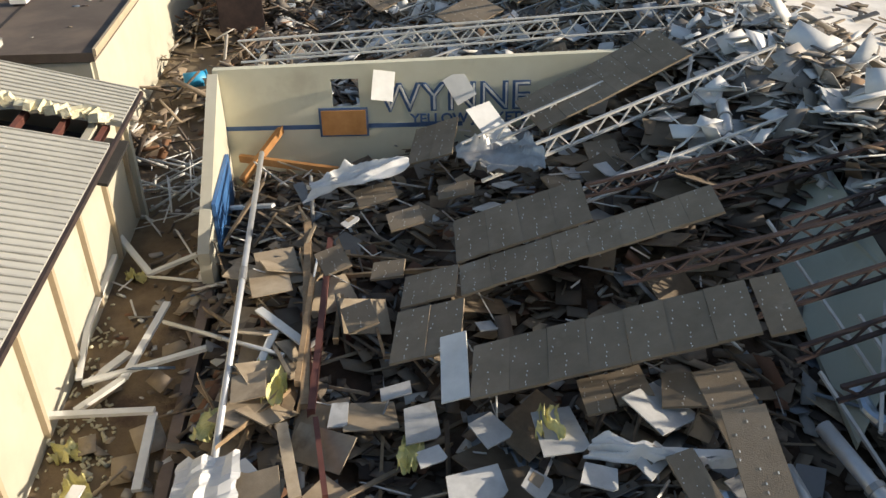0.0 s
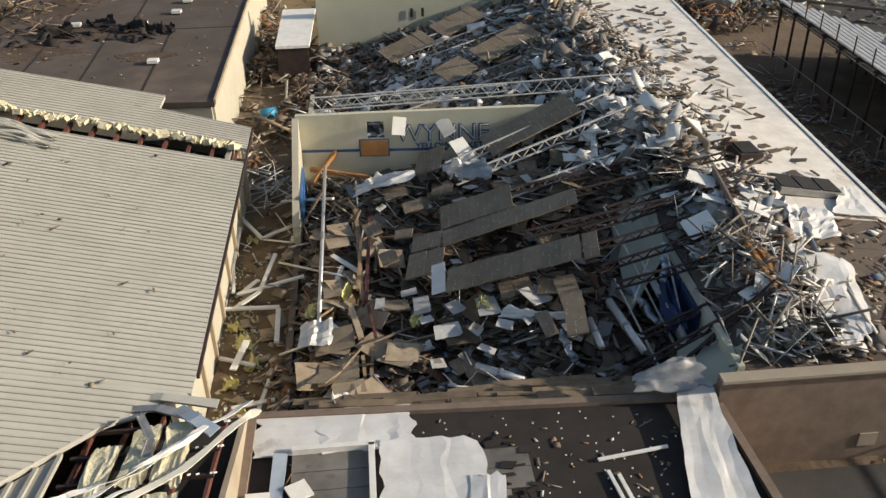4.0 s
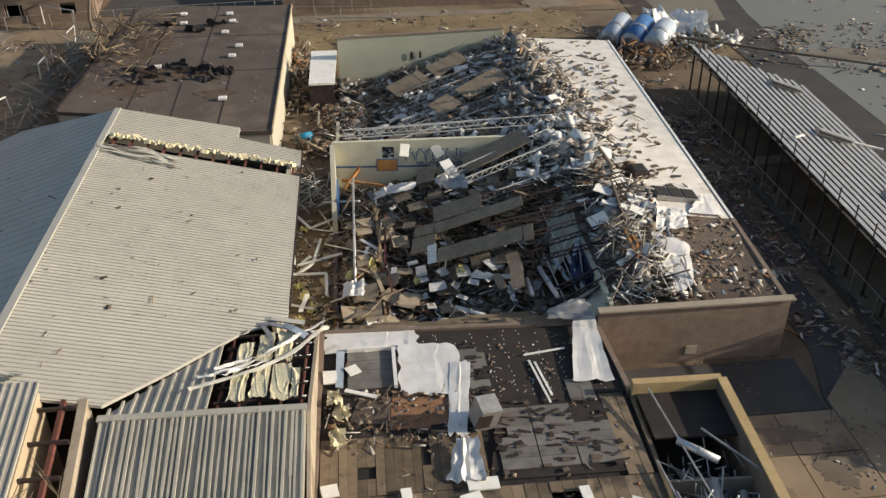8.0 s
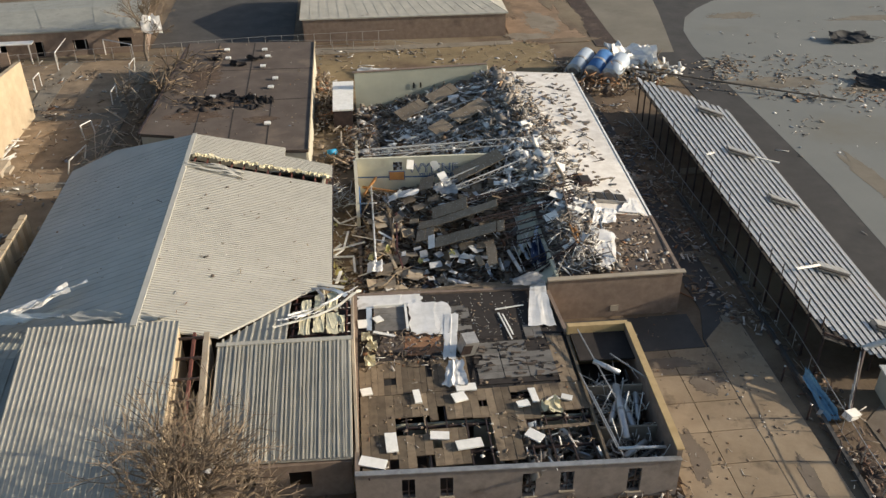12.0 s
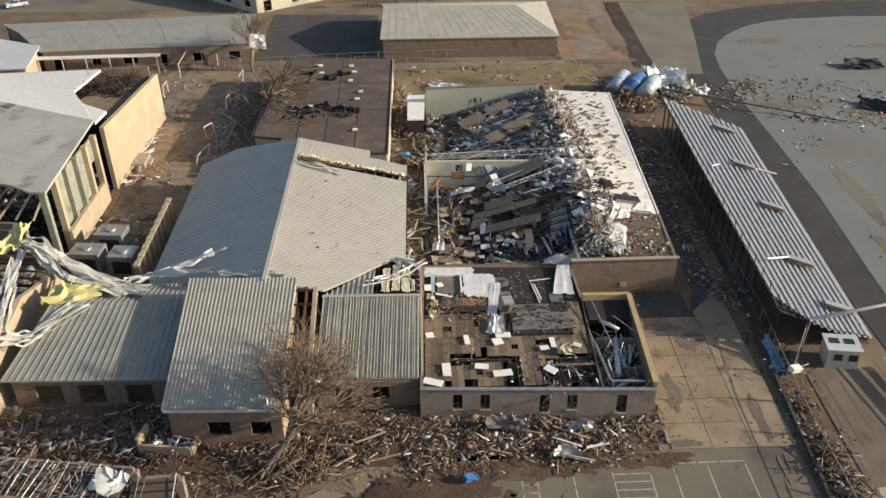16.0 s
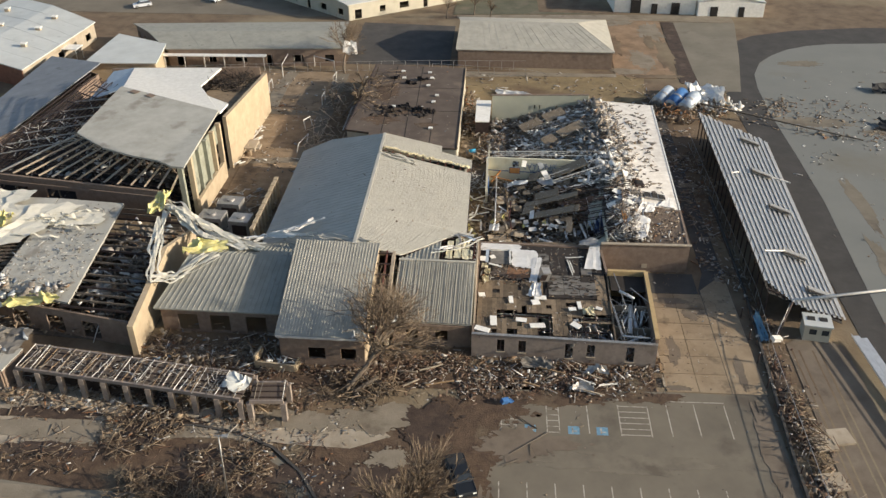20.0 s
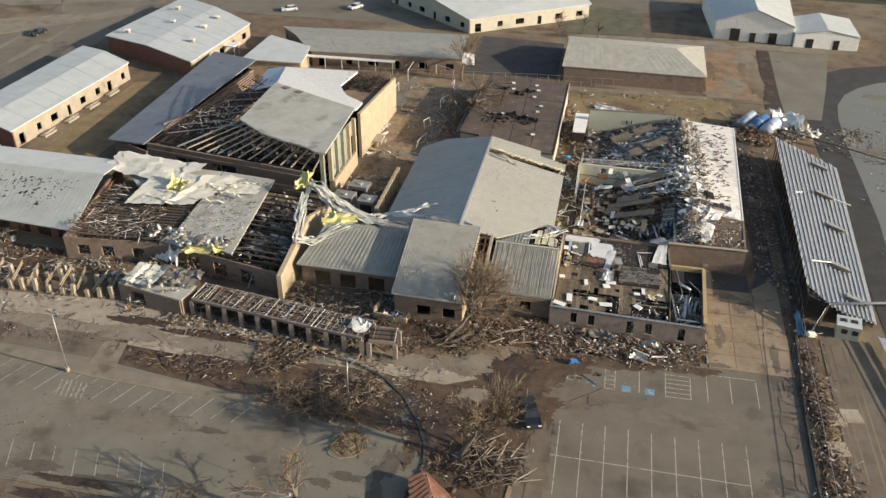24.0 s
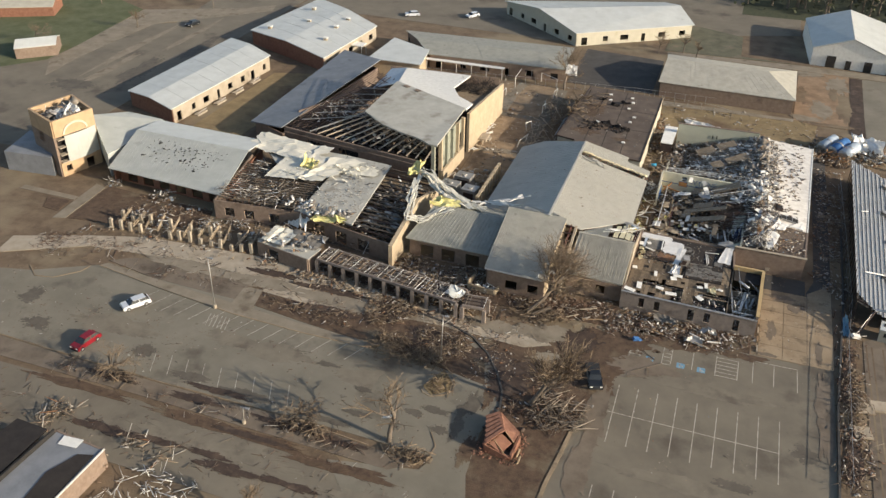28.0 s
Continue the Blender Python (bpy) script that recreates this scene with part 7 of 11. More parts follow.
for pts, w, mt in ((((-4.0, 19.9, 4.85), (-2.2, 19.5, 5.0), (-0.4, 19.2, 4.75)), 0.4, "tan_roof"), (((-3.9, 19.0, 5.0), (-2.2, 18.8, 5.15), (-0.8, 18.2, 5.1)), 0.35, "steel"), (((-3.3, 18.2, 5.2), (-2.5, 18.0, 5.6), (-2.0, 17.0, 5.5), (-2.2, 15.9, 5.2)), 0.24, "steel"), (((-1.6, 18.9, 5.0), (-0.9, 18.0, 5.3), (-0.2, 17.4, 5.2)), 0.45, "pale_blue"), (((-5.6, 18.4, 5.5), (-4.6, 18.6, 5.4), (-3.6, 18.9, 5.1)), 0.3, "steel")):
    strip = band(Shape(), pts, w, 0.06, 0.05)
    tagged(part("bent_roof_strip", strip, M[mt]), "bent metal strip at the torn roof corner", "metal strip", "bent corner strips")
for x0, w, y0, y1 in ((-3.75, 0.85, 11.3, 17.4), (-2.75, 0.9, 11.6, 18.2), (-1.75, 0.95, 11.2, 18.4), (-0.75, 0.4, 11.4, 14.2)):
    for k in range(2):
        ya, yb = y0 + (y1 - y0) * k / 2, y0 + (y1 - y0) * (k + 0.97) / 2
        za, zb = 6.28 - (ya - 10.6) * 0.165, 6.28 - (yb - 10.6) * 0.165
        cloth("insulation_batt", "cream glass-fibre batt laid bare between the rafters", (x0, ya, za), (x0 + w, ya, za), (x0 + w, yb, zb), (x0, yb, zb), "insulation", 8, 0.07, int(x0 * 10 + 300 + 7 * k))
clips = Shape()
for k in range(6):
    for dx in (-0.75, -0.5, -0.1, 0.0):
        clips.box((dx + 0.02 * k, 11.6 + k * 1.3, 6.0 - k * 0.2), (0.1, 0.05, 0.06), 0.3 * k, 0.2, 0.5)
tagged(part("roof_clips", clips, M["white"]), "small white clips left on the bare purlins", "clips", "", "stuff")
for k, (x, y, z) in enumerate(((0.8, 13.6, 3.4), (1.2, 12.4, 3.4), (1.0, 10.6, 3.4))):
    cloth("insulation_batt", "cream glass-fibre batt fallen on the office roof", (x, y, z), (x + 0.8, y, z), (x + 0.8, y + 1.5, z - 0.2), (x, y + 1.4, z - 0.2), "insulation", 7, 0.35, k + 36)
cloth("torn_membrane", "white membrane torn along the shaded roof", (-28.0, 16.0, 5.4), (-20.5, 14.2, 7.1), (-20.5, 14.9, 7.1), (-28.0, 17.0, 5.4), "pale_roof", 14, 0.35, 40)
cloth("torn_membrane", "pale membrane torn over the roof ridge", (-20.6, 13.6, 7.2), (-13.2, 11.6, 7.9), (-13.0, 12.5, 7.9), (-20.4, 14.6, 7.2), "tan_roof", 14, 0.3, 41)
strip = Shape()
ribbon(strip, [(-12.6, -1.8, 4.9), (-10.6, -0.6, 4.6), (-8.6, 0.4, 4.5)], 0.4, 8, 16, 0.2)
ribbon(strip, [(-13.0, -2.8, 4.4), (-12.2, -1.0, 4.9), (-11.2, -0.4, 4.6)], 0.5, 9, 16, 0.35)
tagged(part("torn_flashing", strip, M["membrane"], smooth=True), "torn white flashing bridging the gap between roofs", "flashing")
cloth("torn_membrane", "crumpled white sheet at the roof corner", (-13.6, -3.2, 4.2), (-11.8, -3.2, 4.0), (-11.6, -1.6, 4.5), (-13.2, -1.4, 4.8), "membrane", 10, 0.4, 42)

boards(16, [(17.9, 27), (22, 28), (22.6, 38), (18.4, 38)], block_roof, 28, (0.6, 1.3), None, "pale board lying on the torn roof", "boards on the torn roof")
cloth("crumpled_sheet", "silvery crumpled sheet caught on the roof edge", (18.2, 29.2, 4.9), (20.2, 28.6, 5.4), (20.6, 30.6, 5.5), (18.6, 31.0, 5.0), "aluminium", 24, 0.4, 140)
cloth("crumpled_sheet", "silvery crumpled sheet hanging over the torn edge", (17.6, 36.2, 5.0), (19.6, 35.6, 5.5), (20.0, 38.0, 5.6), (17.8, 38.4, 5.1), "aluminium", 24, 0.45, 141)


# ---- front building roof and rooms ----
def planks(parent, x0, x1, y0, y1, z, w, mat, gaps=(), name="plank", along_x=False, seed=0, t=0.06):
    """Boards laid side by side, each a piece of its own; gaps are rectangles left open."""
    r = random.Random(seed)
    n = max(1, round(((y1 - y0) if along_x else (x1 - x0)) / w))
    mesh = {}
    for k in range(n):
        runs = [(x0, x1) if along_x else (y0, y1)]
        a0, a1 = ((y0 if along_x else x0) + k * w, (y0 if along_x else x0) + (k + 1) * w)
        mid = (a0 + a1) / 2
        for gx0, gx1, gy0, gy1 in gaps:
            lo, hi, c0, c1 = (gx0, gx1, gy0, gy1) if along_x else (gy0, gy1, gx0, gx1)
            if c0 < mid < c1:
                runs = [q for p in runs for q in ((p[0], min(p[1], lo)), (max(p[0], hi), p[1])) if q[1] - q[0] > 0.15]
        for p0, p1 in runs:
            key = round(p1 - p0, 1)
            if key not in mesh:
                s = Shape().box((0, 0, 0), (p1 - p0, w * 0.965, t) if along_x else (w * 0.965, p1 - p0, t))
                mesh[key] = s.mesh(name)
            ob = part(name, mesh[key], M[mat], parent)
            c = ((p0 + p1) / 2, mid) if along_x else (mid, (p0 + p1) / 2)
            ob.matrix_basis = pose(*c, z + r.uniform(-0.012, 0.012), r.uniform(-0.3, 0.3), r.uniform(-0.3, 0.3), r.uniform(-0.2, 0.2))
            ob.matrix_parent_inverse = parent.matrix_basis.inverted()


HOLES = [(2.85, 5.1, 3.3, 5.1), (4.2, 5.2, 0.2, 1.35), (7.9, 9.4, -0.3, 4.5), (11.3, 16.6, -0.6, 2.9), (5.8, 6.5, 4.6, 6.0), (11.5, 13.0, 6.1, 6.85), (5.2, 8.1, 3.7, 4.6), (5.2, 6.1, 1.9, 2.7), (13.0, 16.5, 3.2, 4.6), (11.9, 13.0, 3.1, 4.0), (2.2, 3.2, 0.4, 1.2), (9.0, 9.8, 5.6, 6.3)]
planks(fb, 0.5, 8.6, 7.55, 11.4, 3.08, 0.45, "deck", ((2.2, 3.0, 8.6, 9.4), (5.4, 6.0, 9.2, 11.4)), seed=8)
planks(fb, 15.2, 16.5, 7.55, 13.3, 3.1, 0.42, "deck", (), seed=9)
planks(fb, 0.5, 16.5, 0.3, 7.5, 3.07, 0.6, "deck", HOLES, seed=2)
for k in range(12):
    x = 0.9 + k * 1.38
    part("joist", Shape().beam((x, -0.2, 2.9), (x, 13.4, 2.9), 0.1, 0.22), M["dark_steel"], fb)
for y in (1.8, 4.4, 7.0):
    part("cross_beam", Shape().beam((0.4, y, 2.72), (16.6, y - 0.3, 2.72), 0.14, 0.2), M["dark_steel"], fb)
for x, y0, y1 in ((5.0, 0.2, 7), (9.8, 0, 7), (13.0, -0.4, 7)):
    wall(fb, (x, y0), (x, y1), 0.0, 2.7, "pale_concrete", 0.15, name="partition")
wall(fb, (0.4, 5.0), (16.5, 4.6), 0.0, 2.6, "green_wall", 0.15, ((2, 3, 0, 2.1), (7, 8, 0, 2.1), (12, 13, 0, 2.1)), name="partition")
part("room_floor", Shape().slab([(17, -0.5, 0.12), (21.2, -0.7, 0.12), (21.4, 12.8, 0.12), (17, 12.9, 0.12)], 0.05), M["asphalt_dark"], fb)
wall(fb, (17.0, 7.4), (21.4, 7.2), 0.0, 2.6, "pale_concrete", 0.15, name="partition")
wall(fb, (17.0, 3.4), (21.2, 3.2), 0.0, 2.3, "pale_concrete", 0.15, name="partition")
part("ledge", Shape().slab([(17.1, 9.6, 3.3), (21.3, 9.4, 3.3), (21.4, 12.8, 3.3), (17.1, 12.9, 3.3)], 0.12), M["black_roof"], fb)
planks(fb, 9.3, 15.2, 8.4, 12.8, 3.16, 0.72, "board_grey", ((13.4, 15.2, 11.6, 12.8), (11.2, 11.26, 8, 13), (13.1, 13.16, 8, 10.6), (9.3, 9.9, 10.4, 11.2)), "insulation_board", True, 4, 0.05)
planks(fb, 7.9, 9.6, 14.2, 18.0, 3.17, 0.9, "board_grey", ((8.8, 9.6, 15, 16),), "insulation_board", True, 5, 0.05)
planks(fb, 1.9, 4.4, 15.0, 18.2, 3.17, 0.8, "board_grey", (), "insulation_board", True, 6, 0.05)
planks(fb, 13.6, 15.0, 12.9, 14.6, 3.17, 0.7, "board_grey", (), "insulation_board", False, 7, 0.05)
part("rusty_patch", Shape().slab([(4.0, 11.8, 3.19), (6.1, 11.7, 3.19), (6.2, 14.6, 3.19), (4.3, 14.7, 3.19)], 0.05), M["orange_dirt"], fb)
part("rusty_patch", Shape().slab([(1.9, 12.4, 3.185), (4.0, 12.2, 3.185), (4.2, 14.2, 3.185), (2.6, 14.6, 3.185)], 0.05), M["brown_roof"], fb)
part("rusty_patch", Shape().slab([(6.1, 11.9, 3.188), (7.4, 12.0, 3.188), (7.2, 13.8, 3.188), (6.2, 14.2, 3.188)], 0.05), M["orange_dirt"], fb)
part("kerb_frame", Shape().beam((4.5, 18.3, 3.3), (4.5, 14.9, 3.3), 0.2, 0.25), M["white"], fb)
part("kerb_frame", Shape().beam((1.9, 18.3, 3.3), (4.6, 18.3, 3.3), 0.2, 0.25), M["white"], fb)
tarp("torn_membrane", "white roof membrane peeled across black felt", (0.6, 18.2, 3.2), (6.0, 18.2, 3.2), (5.9, 20.2, 3.22), (0.6, 20.3, 3.22), "membrane", 0.035, 50, 8)
part("upstand_strip", Shape().slab([(1.25, 15.2, 3.32), (1.65, 15.1, 3.3), (1.75, 18.2, 3.3), (1.3, 18.2, 3.36)], 0.06), M["pale_blue"], fb, "bluish bent metal upstand")
for x, y, w, d, a in ((0.95, 16.0, 0.75, 1.0, 0.05), (2.2, 16.5, 0.7, 0.7, 0.5), (2.6, 14.5, 1.8, 0.25, -0.35)):
    ob = new("white_board", BOARD)
    ob.matrix_basis = Matrix.LocRotScale((x, y, 3.32), Euler((0.06, 0.05, a)), (w, d, 2))
    tagged(ob, "white insulation board lying on the stripped roof", "board", "white boards on the office roof")
tarp("torn_membrane", "white membrane folded across the office roof", (4.65, 14.4, 3.22), (8.0, 13.8, 3.3), (8.4, 18.3, 3.25), (4.65, 18.6, 3.22), "membrane", 0.05, 51, 5)
tarp("torn_membrane", "white membrane strip trailing over the office roof", (6.9, 11.0, 3.25), (7.9, 10.8, 3.3), (8.7, 16.4, 3.35), (7.6, 16.6, 3.3), "membrane", 0.055, 58, 4)
tarp("torn_membrane", "white membrane trailing down the office roof", (6.4, 8.0, 3.25), (8.4, 7.6, 3.3), (8.4, 10.2, 3.5), (7.0, 10.6, 3.4), "membrane", 0.2, 52, 5)
tarp("torn_membrane", "silvery membrane hanging by the brick block", (14.0, 14.3, 3.25), (16.2, 14.1, 3.3), (16.5, 19.7, 3.7), (15.2, 19.8, 3.6), "membrane", 0.09, 53, 4)
cloth("crumpled_sheet", "grey bent metal sheet at the parapet", (13.6, 19.3, 3.7), (16.4, 19.0, 4.0), (16.2, 20.4, 4.2), (13.8, 20.2, 3.9), "steel", 12, 0.3, 54)
ac = thing("rooftop_unit", "tipped grey rooftop air conditioner", "air conditioner", (8.8, 11.8, 3.2))
part("casing", Shape().box((8.85, 11.6, 4.0), (1.1, 1.1, 1.5), 0.25, 0.15, 0.3), M["steel"], ac)
part("grille", Shape().box((8.72, 11.02, 3.9), (0.8, 0.06, 1.0), 0.25, 0.15, 0.3), M["dark_steel"], ac)
for x, y, w, l, a in ((2.5, 2.6, 0.8, 1.7, 0.05), (5.8, 2.9, 1.3, 0.7, -0.1), (7.7, 1.9, 1.8, 0.8, 0.15), (1.2, 0.9, 1.8, 0.8, -0.3), (4.6, 7.0, 0.5, 1.3, 0.1), (8.2, 7.6, 1.5, 0.7, 0.05), (12.0, 5.4, 0.9, 0.6, 0.2), (12.9, 6.2, 0.5, 1.4, 0.1), (14.2, 5.6, 0.9, 0.5, 0.6), (15.2, 5.7, 0.8, 0.5, -0.4), (12.2, 2.2, 1.2, 0.8, -0.7), (1.0, 7.9, 0.8, 0.7, 0.2), (7.6, 6.6, 1.0, 0.9, 0.3)):
    ob = new("white_board", BOARD)
    ob.matrix_basis = Matrix.LocRotScale((x, y, 3.25), Euler((0.06, 0.05, a)), (w, l, 3))
    tagged(ob, "white insulation board lying on the stripped roof", "board", "white boards on the office roof")
cloth("insulation_batt", "cream insulation lump on the office roof", (13.2, 4.2, 3.3), (14.6, 4.2, 3.3), (14.6, 5.2, 3.4), (13.2, 5.2, 3.4), "insulation", 9, 0.5, 56)
scatter("roof_litter", "scraps of felt, timber and foam on the office roof", [(0.6, 0.4), (16.4, 0), (16.4, 19), (0.6, 19.8)], 420, "rubble", "scraps", 3.13, 0.06, 0.0, 57, 0.6, 0.55)
scatter("roof_litter", "dark splinters and felt torn over the office roof", [(0.6, 10.4), (8.6, 10.2), (8.4, 14.6), (0.7, 15)], 260, "rubble", "rubble", 3.14, 0.2, 0.15, 61, 0.4, 0.5)
# Added black pieces on top of the boards imitate dark notches at their joints.
strew("felt_scrap", "black piece laid on as a notch in the insulation boards", "scrap", "felt scraps on the insulation", [(9.2, 8.2), (15.3, 8.0), (15.5, 13.0), (9.4, 13.2)], 80, ("black_roof", "black_roof", "brown_roof"), "slips", 3.2, 0.03, 0.02, 163, 0.75, 0.0)
strew("felt_scrap", "black piece laid on as a notch in the insulation boards", "scrap", "felt scraps on the insulation", [(7.9, 13.8), (9.8, 13.8), (9.6, 18.4), (7.8, 18.4)], 24, ("black_roof", "black_roof"), "slips", 3.21, 0.03, 0.02, 164, 0.7, 0.0)
for a, b in (((11.8, 16.9, 3.2), (14.2, 17.2, 3.25)), ((12.0, 16.4, 3.2), (12.5, 12.8, 3.25)), ((12.3, 16.2, 3.2), (12.7, 13.4, 3.22))):
    t = thing("white_timber", "pale batten lying on the black felt", "timber", a, "battens on the office roof")
    part("shaft", Shape().beam(a, b, 0.12, 0.06), M["white"], t)
specks = Shape()
rs = random.Random(77)
for i in range(12):
    for j in range(15):
        if rs.random() < 0.75:
            x, y = 5.2 + i * 0.95 + rs.uniform(-0.12, 0.12), 13.7 + j * 0.4 + rs.uniform(-0.06, 0.06)
            if x < 16.2 and y < 19.3:
                specks.tube((x, y, 3.12), (x, y, 3.14), 0.036, 0.03, 6)
tagged(part("screw_washers", specks, M["white"]), "rows of pale screw washers on black felt", "washers", "", "stuff")
scatter("room_litter", "ducts and broken fittings in the open rooms", [(17.2, -0.4), (21, -0.5), (21.2, 9), (17.2, 9)], 460, "rubble_grey", "rubble", 0.3, 0.4, 1.3, 59, 0.4)
scatter("room_laths", "white conduit and ceiling strips tangled in the open rooms", [(17.3, 0.2), (21, 0.1), (21.1, 9.2), (17.3, 9.2)], 130, "white", "sticks", 0.8, 0.7, 1.4, 361, 0.4, 1.1)
scatter("room_litter", "broken fittings and timber in the open offices", [(11, -0.4), (16.4, -0.5), (16.4, 4.6), (11, 4.6)], 420, "rubble_grey", "rubble", 0.6, 0.5, 2.2, 60, 0.3)
for a, b, r in (((18.6, 2.0, 2.4), (19.2, 7.0, 2.8), 0.28), ((19.6, 3.4, 1.8), (19.4, 6.0, 2.2), 0.3), ((18.0, 9.0, 3.6), (19.6, 7.6, 3.5), 0.2), ((20.2, 4.4, 1.9), (20.6, 6.6, 2.3), 0.2), ((18.0, 4.0, 2.0), (18.9, 5.6, 2.4), 0.22), ((18.2, 1.0, 1.7), (20.0, 2.0, 2.0), 0.22), ((17.4, 0.2, 3.4), (20.6, 0.0, 3.4), 0.12)):
    t = thing("metal_duct", "silver ventilation duct fallen into the open room", "duct", a, "fallen ducts")
    part("barrel", Shape().tube(a, b, r, r, 12), M["aluminium"], t, smooth=True)
    part("collar", Shape().tube(Vector(a).lerp(Vector(b), 0.5), Vector(a).lerp(Vector(b), 0.54), r * 1.12, r * 1.12, 12), M["steel"], t)
for a, b in (((17.6, 12.6, 3.9), (18.6, 5.0, 3.4)), ((19.4, 9.6, 3.7), (21.4, 6.2, 3.8)), ((17.0, 6.0, 3.4), (17.6, -0.4, 3.3)), ((16.7, 8.0, 3.4), (17.4, 0.4, 3.3))):
    t = thing("bent_rail", "thin bent metal rail hanging over the open rooms", "rail", a, "bent rails")
    part("bar", Shape().beam(a, b, 0.09), M["steel"], t)
for k, (x0, x1) in enumerate(((3.0, 3.85), (5.5, 6.35), (10.9, 11.8), (13.4, 14.3), (17.9, 18.8))):
    w = thing("window_%d" % (k + 1), "tall narrow broken window in the brick front", "window", (x0, -0.1, 1.0), "", "structure")
    y = -0.047 * (x0 + x1) / 2
    part("window_frame", Shape().span(x0, y - 0.12, 1.55, x1, y - 0.06, 1.62).span((x0 + x1) / 2 - 0.03, y - 0.12, 0.9, (x0 + x1) / 2 + 0.03, y - 0.06, 2.68), M["dark_steel"], w)
    part("window_sill", Shape().span(x0 - 0.08, y - 0.26, 0.9 if k not in (2, 4) else 0.52, x1 + 0.08, y - 0.1, 1.0 if k not in (2, 4) else 0.6), M["pale_concrete"], w)
part("parapet_cap", Shape().beam((0, -0.06, 3.34), (21.3, -1.06, 3.34), 0.4, 0.08), M["steel"], fb)

# ---- alley between gym and shed ----
ALLEY = [(-1.4, 20.8), (0.7, 20.8), (0.8, 45), (0.9, 58), (-3.8, 66), (-3.8, 44), (-1.3, 42)]
flat("alley_earth", [(-2.3, 20.8), (0.75, 20.8), (0.85, 45), (-2.3, 45)], 0.03, "alley_soil", "trodden brown earth and yellowed straw along the alley")
scatter("alley_rubble", "earth, boards and plaster strewn along the alley", ALLEY, 430, "rubble", "scraps", 0.02, 0.2, 0.12, 70, 0.6, 0.9, ragged=0.15)
scatter("alley_rubble", "splintered boards heaped along the gym foot", [(0.3, 20.8), (1.6, 20.8), (1.7, 42), (0.4, 42)], 420, "rubble", "rubble", 0.15, 0.3, 0.5, 170, 0.4, 0.9, ragged=0.2)
scatter("alley_straw", "yellow insulation crumbs on the alley floor", [(-2.1, 20.8), (0.3, 20.8), (0.0, 27), (-2.1, 38)], 420, "insulation", "crumbs", 0.03, 0.3, 0.05, 171, 0.6, 1.0, ragged=0.1)
for k, (x, y) in enumerate(((-1.9, 29.4), (-1.4, 28.2), (-0.9, 26.6), (-1.7, 25.4), (-1.8, 37.2), (-1.2, 23.6))):
    cloth("insulation_batt", "crumpled yellow insulation batt on the alley floor", (x, y, 0.1), (x + 0.7, y, 0.12), (x + 0.6, y + 0.6, 0.15), (x, y + 0.7, 0.1), "yellow_batt", 8, 0.35, 200 + k)
scatter("alley_rubble", "pale boards and pipes strewn along the alley", [(-2.2, 36), (0.8, 36), (0.8, 46), (-2.6, 46)], 90, "white", "sticks", 0.1, 0.25, 0.4, 71, 0.4, 1.0, ragged=0.15)
scatter("alley_rubble", "mixed wreckage heaped at the head of the alley", [(-3.8, 46), (1.2, 46), (1.2, 66), (-3.8, 82)], 2250, "rubble", "rubble", 0.1, 0.35, 0.9, 72, 0.4, 1.2, ragged=0.15)
for pts, w in ((((-1.9, 32.3, 0.35), (-2.1, 34.3, 0.6), (-2.1, 37.9, 0.75)), 0.16), (((-1.7, 31.1, 0.3), (-0.6, 31.9, 0.6), (-0.1, 35.4, 0.5)), 0.2), (((-2.5, 30.8, 0.5), (0.4, 30.6, 0.55)), 0.2), (((0.35, 30.6, 0.45), (0.42, 28.1, 0.4)), 0.22), (((-1.7, 32.0, 0.45), (1.5, 32.4, 1.0)), 0.17), (((-0.1, 40.9, 0.6), (2.9, 38.8, 1.7)), 0.18), (((-0.9, 37.1, 0.5), (1.5, 37.9, 1.0)), 0.16), (((-2.3, 39.3, 0.7), (-0.9, 37.1, 0.45)), 0.2), (((-1.6, 32.2, 0.3), (-0.8, 33.3, 0.35)), 0.26), (((-2.0, 27.4, 0.3), (-0.4, 26.6, 0.4)), 0.16), (((-1.4, 24.0, 0.3), (0.6, 24.3, 0.4)), 0.2), (((-0.3, 22.4, 0.2), (0.3, 25.6, 0.4)), 0.16)):
    t = thing("white_timber", "bent white painted frame piece lying across the alley", "timber", pts[0], "white timbers in the alley")
    for a, b in zip(pts, pts[1:]):
        part("length", Shape().beam(a, b, w, 0.1), M["white"], t)
drum = thing("blue_drum", "bright blue plastic drum lying on its side", "drum", (-1.6, 53.0, 0.8))
part("barrel", Shape().tube((-2.2, 53.0, 0.9), (-1.2, 53.3, 0.9), 0.36, 0.36, 16), M["cyan"], drum, smooth=True)
part("rim", Shape().tube((-1.24, 53.29, 0.9), (-1.18, 53.31, 0.9), 0.39, 0.39, 16), M["cyan"], drum)
cab = thing("site_cabin", "small white roofed lean-to beside the stage wall", "shed", (-0.2, 64, 0))
part("roof", Shape().slab([(-1.5, 60.5, 3.1), (1.0, 60.5, 3.1), (1.2, 70, 3.1), (-1.5, 70, 3.1)], 0.2), M["white"], cab)
wall(cab, (-1.4, 60.7), (0.9, 60.7), -0.1, 2.9, "dark_steel", 0.15)
wall(cab, (-1.4, 60.7), (-1.4, 69.8), -0.1, 2.9, "dark_steel", 0.15)
cloth("torn_membrane", "white roof sheeting lying behind the stage", (1.6, 78.4, 0.2), (13.8, 77.0, 0.2), (13.4, 78.6, 0.4), (2.0, 82.6, 0.4), "membrane", 18, 0.5, 73)
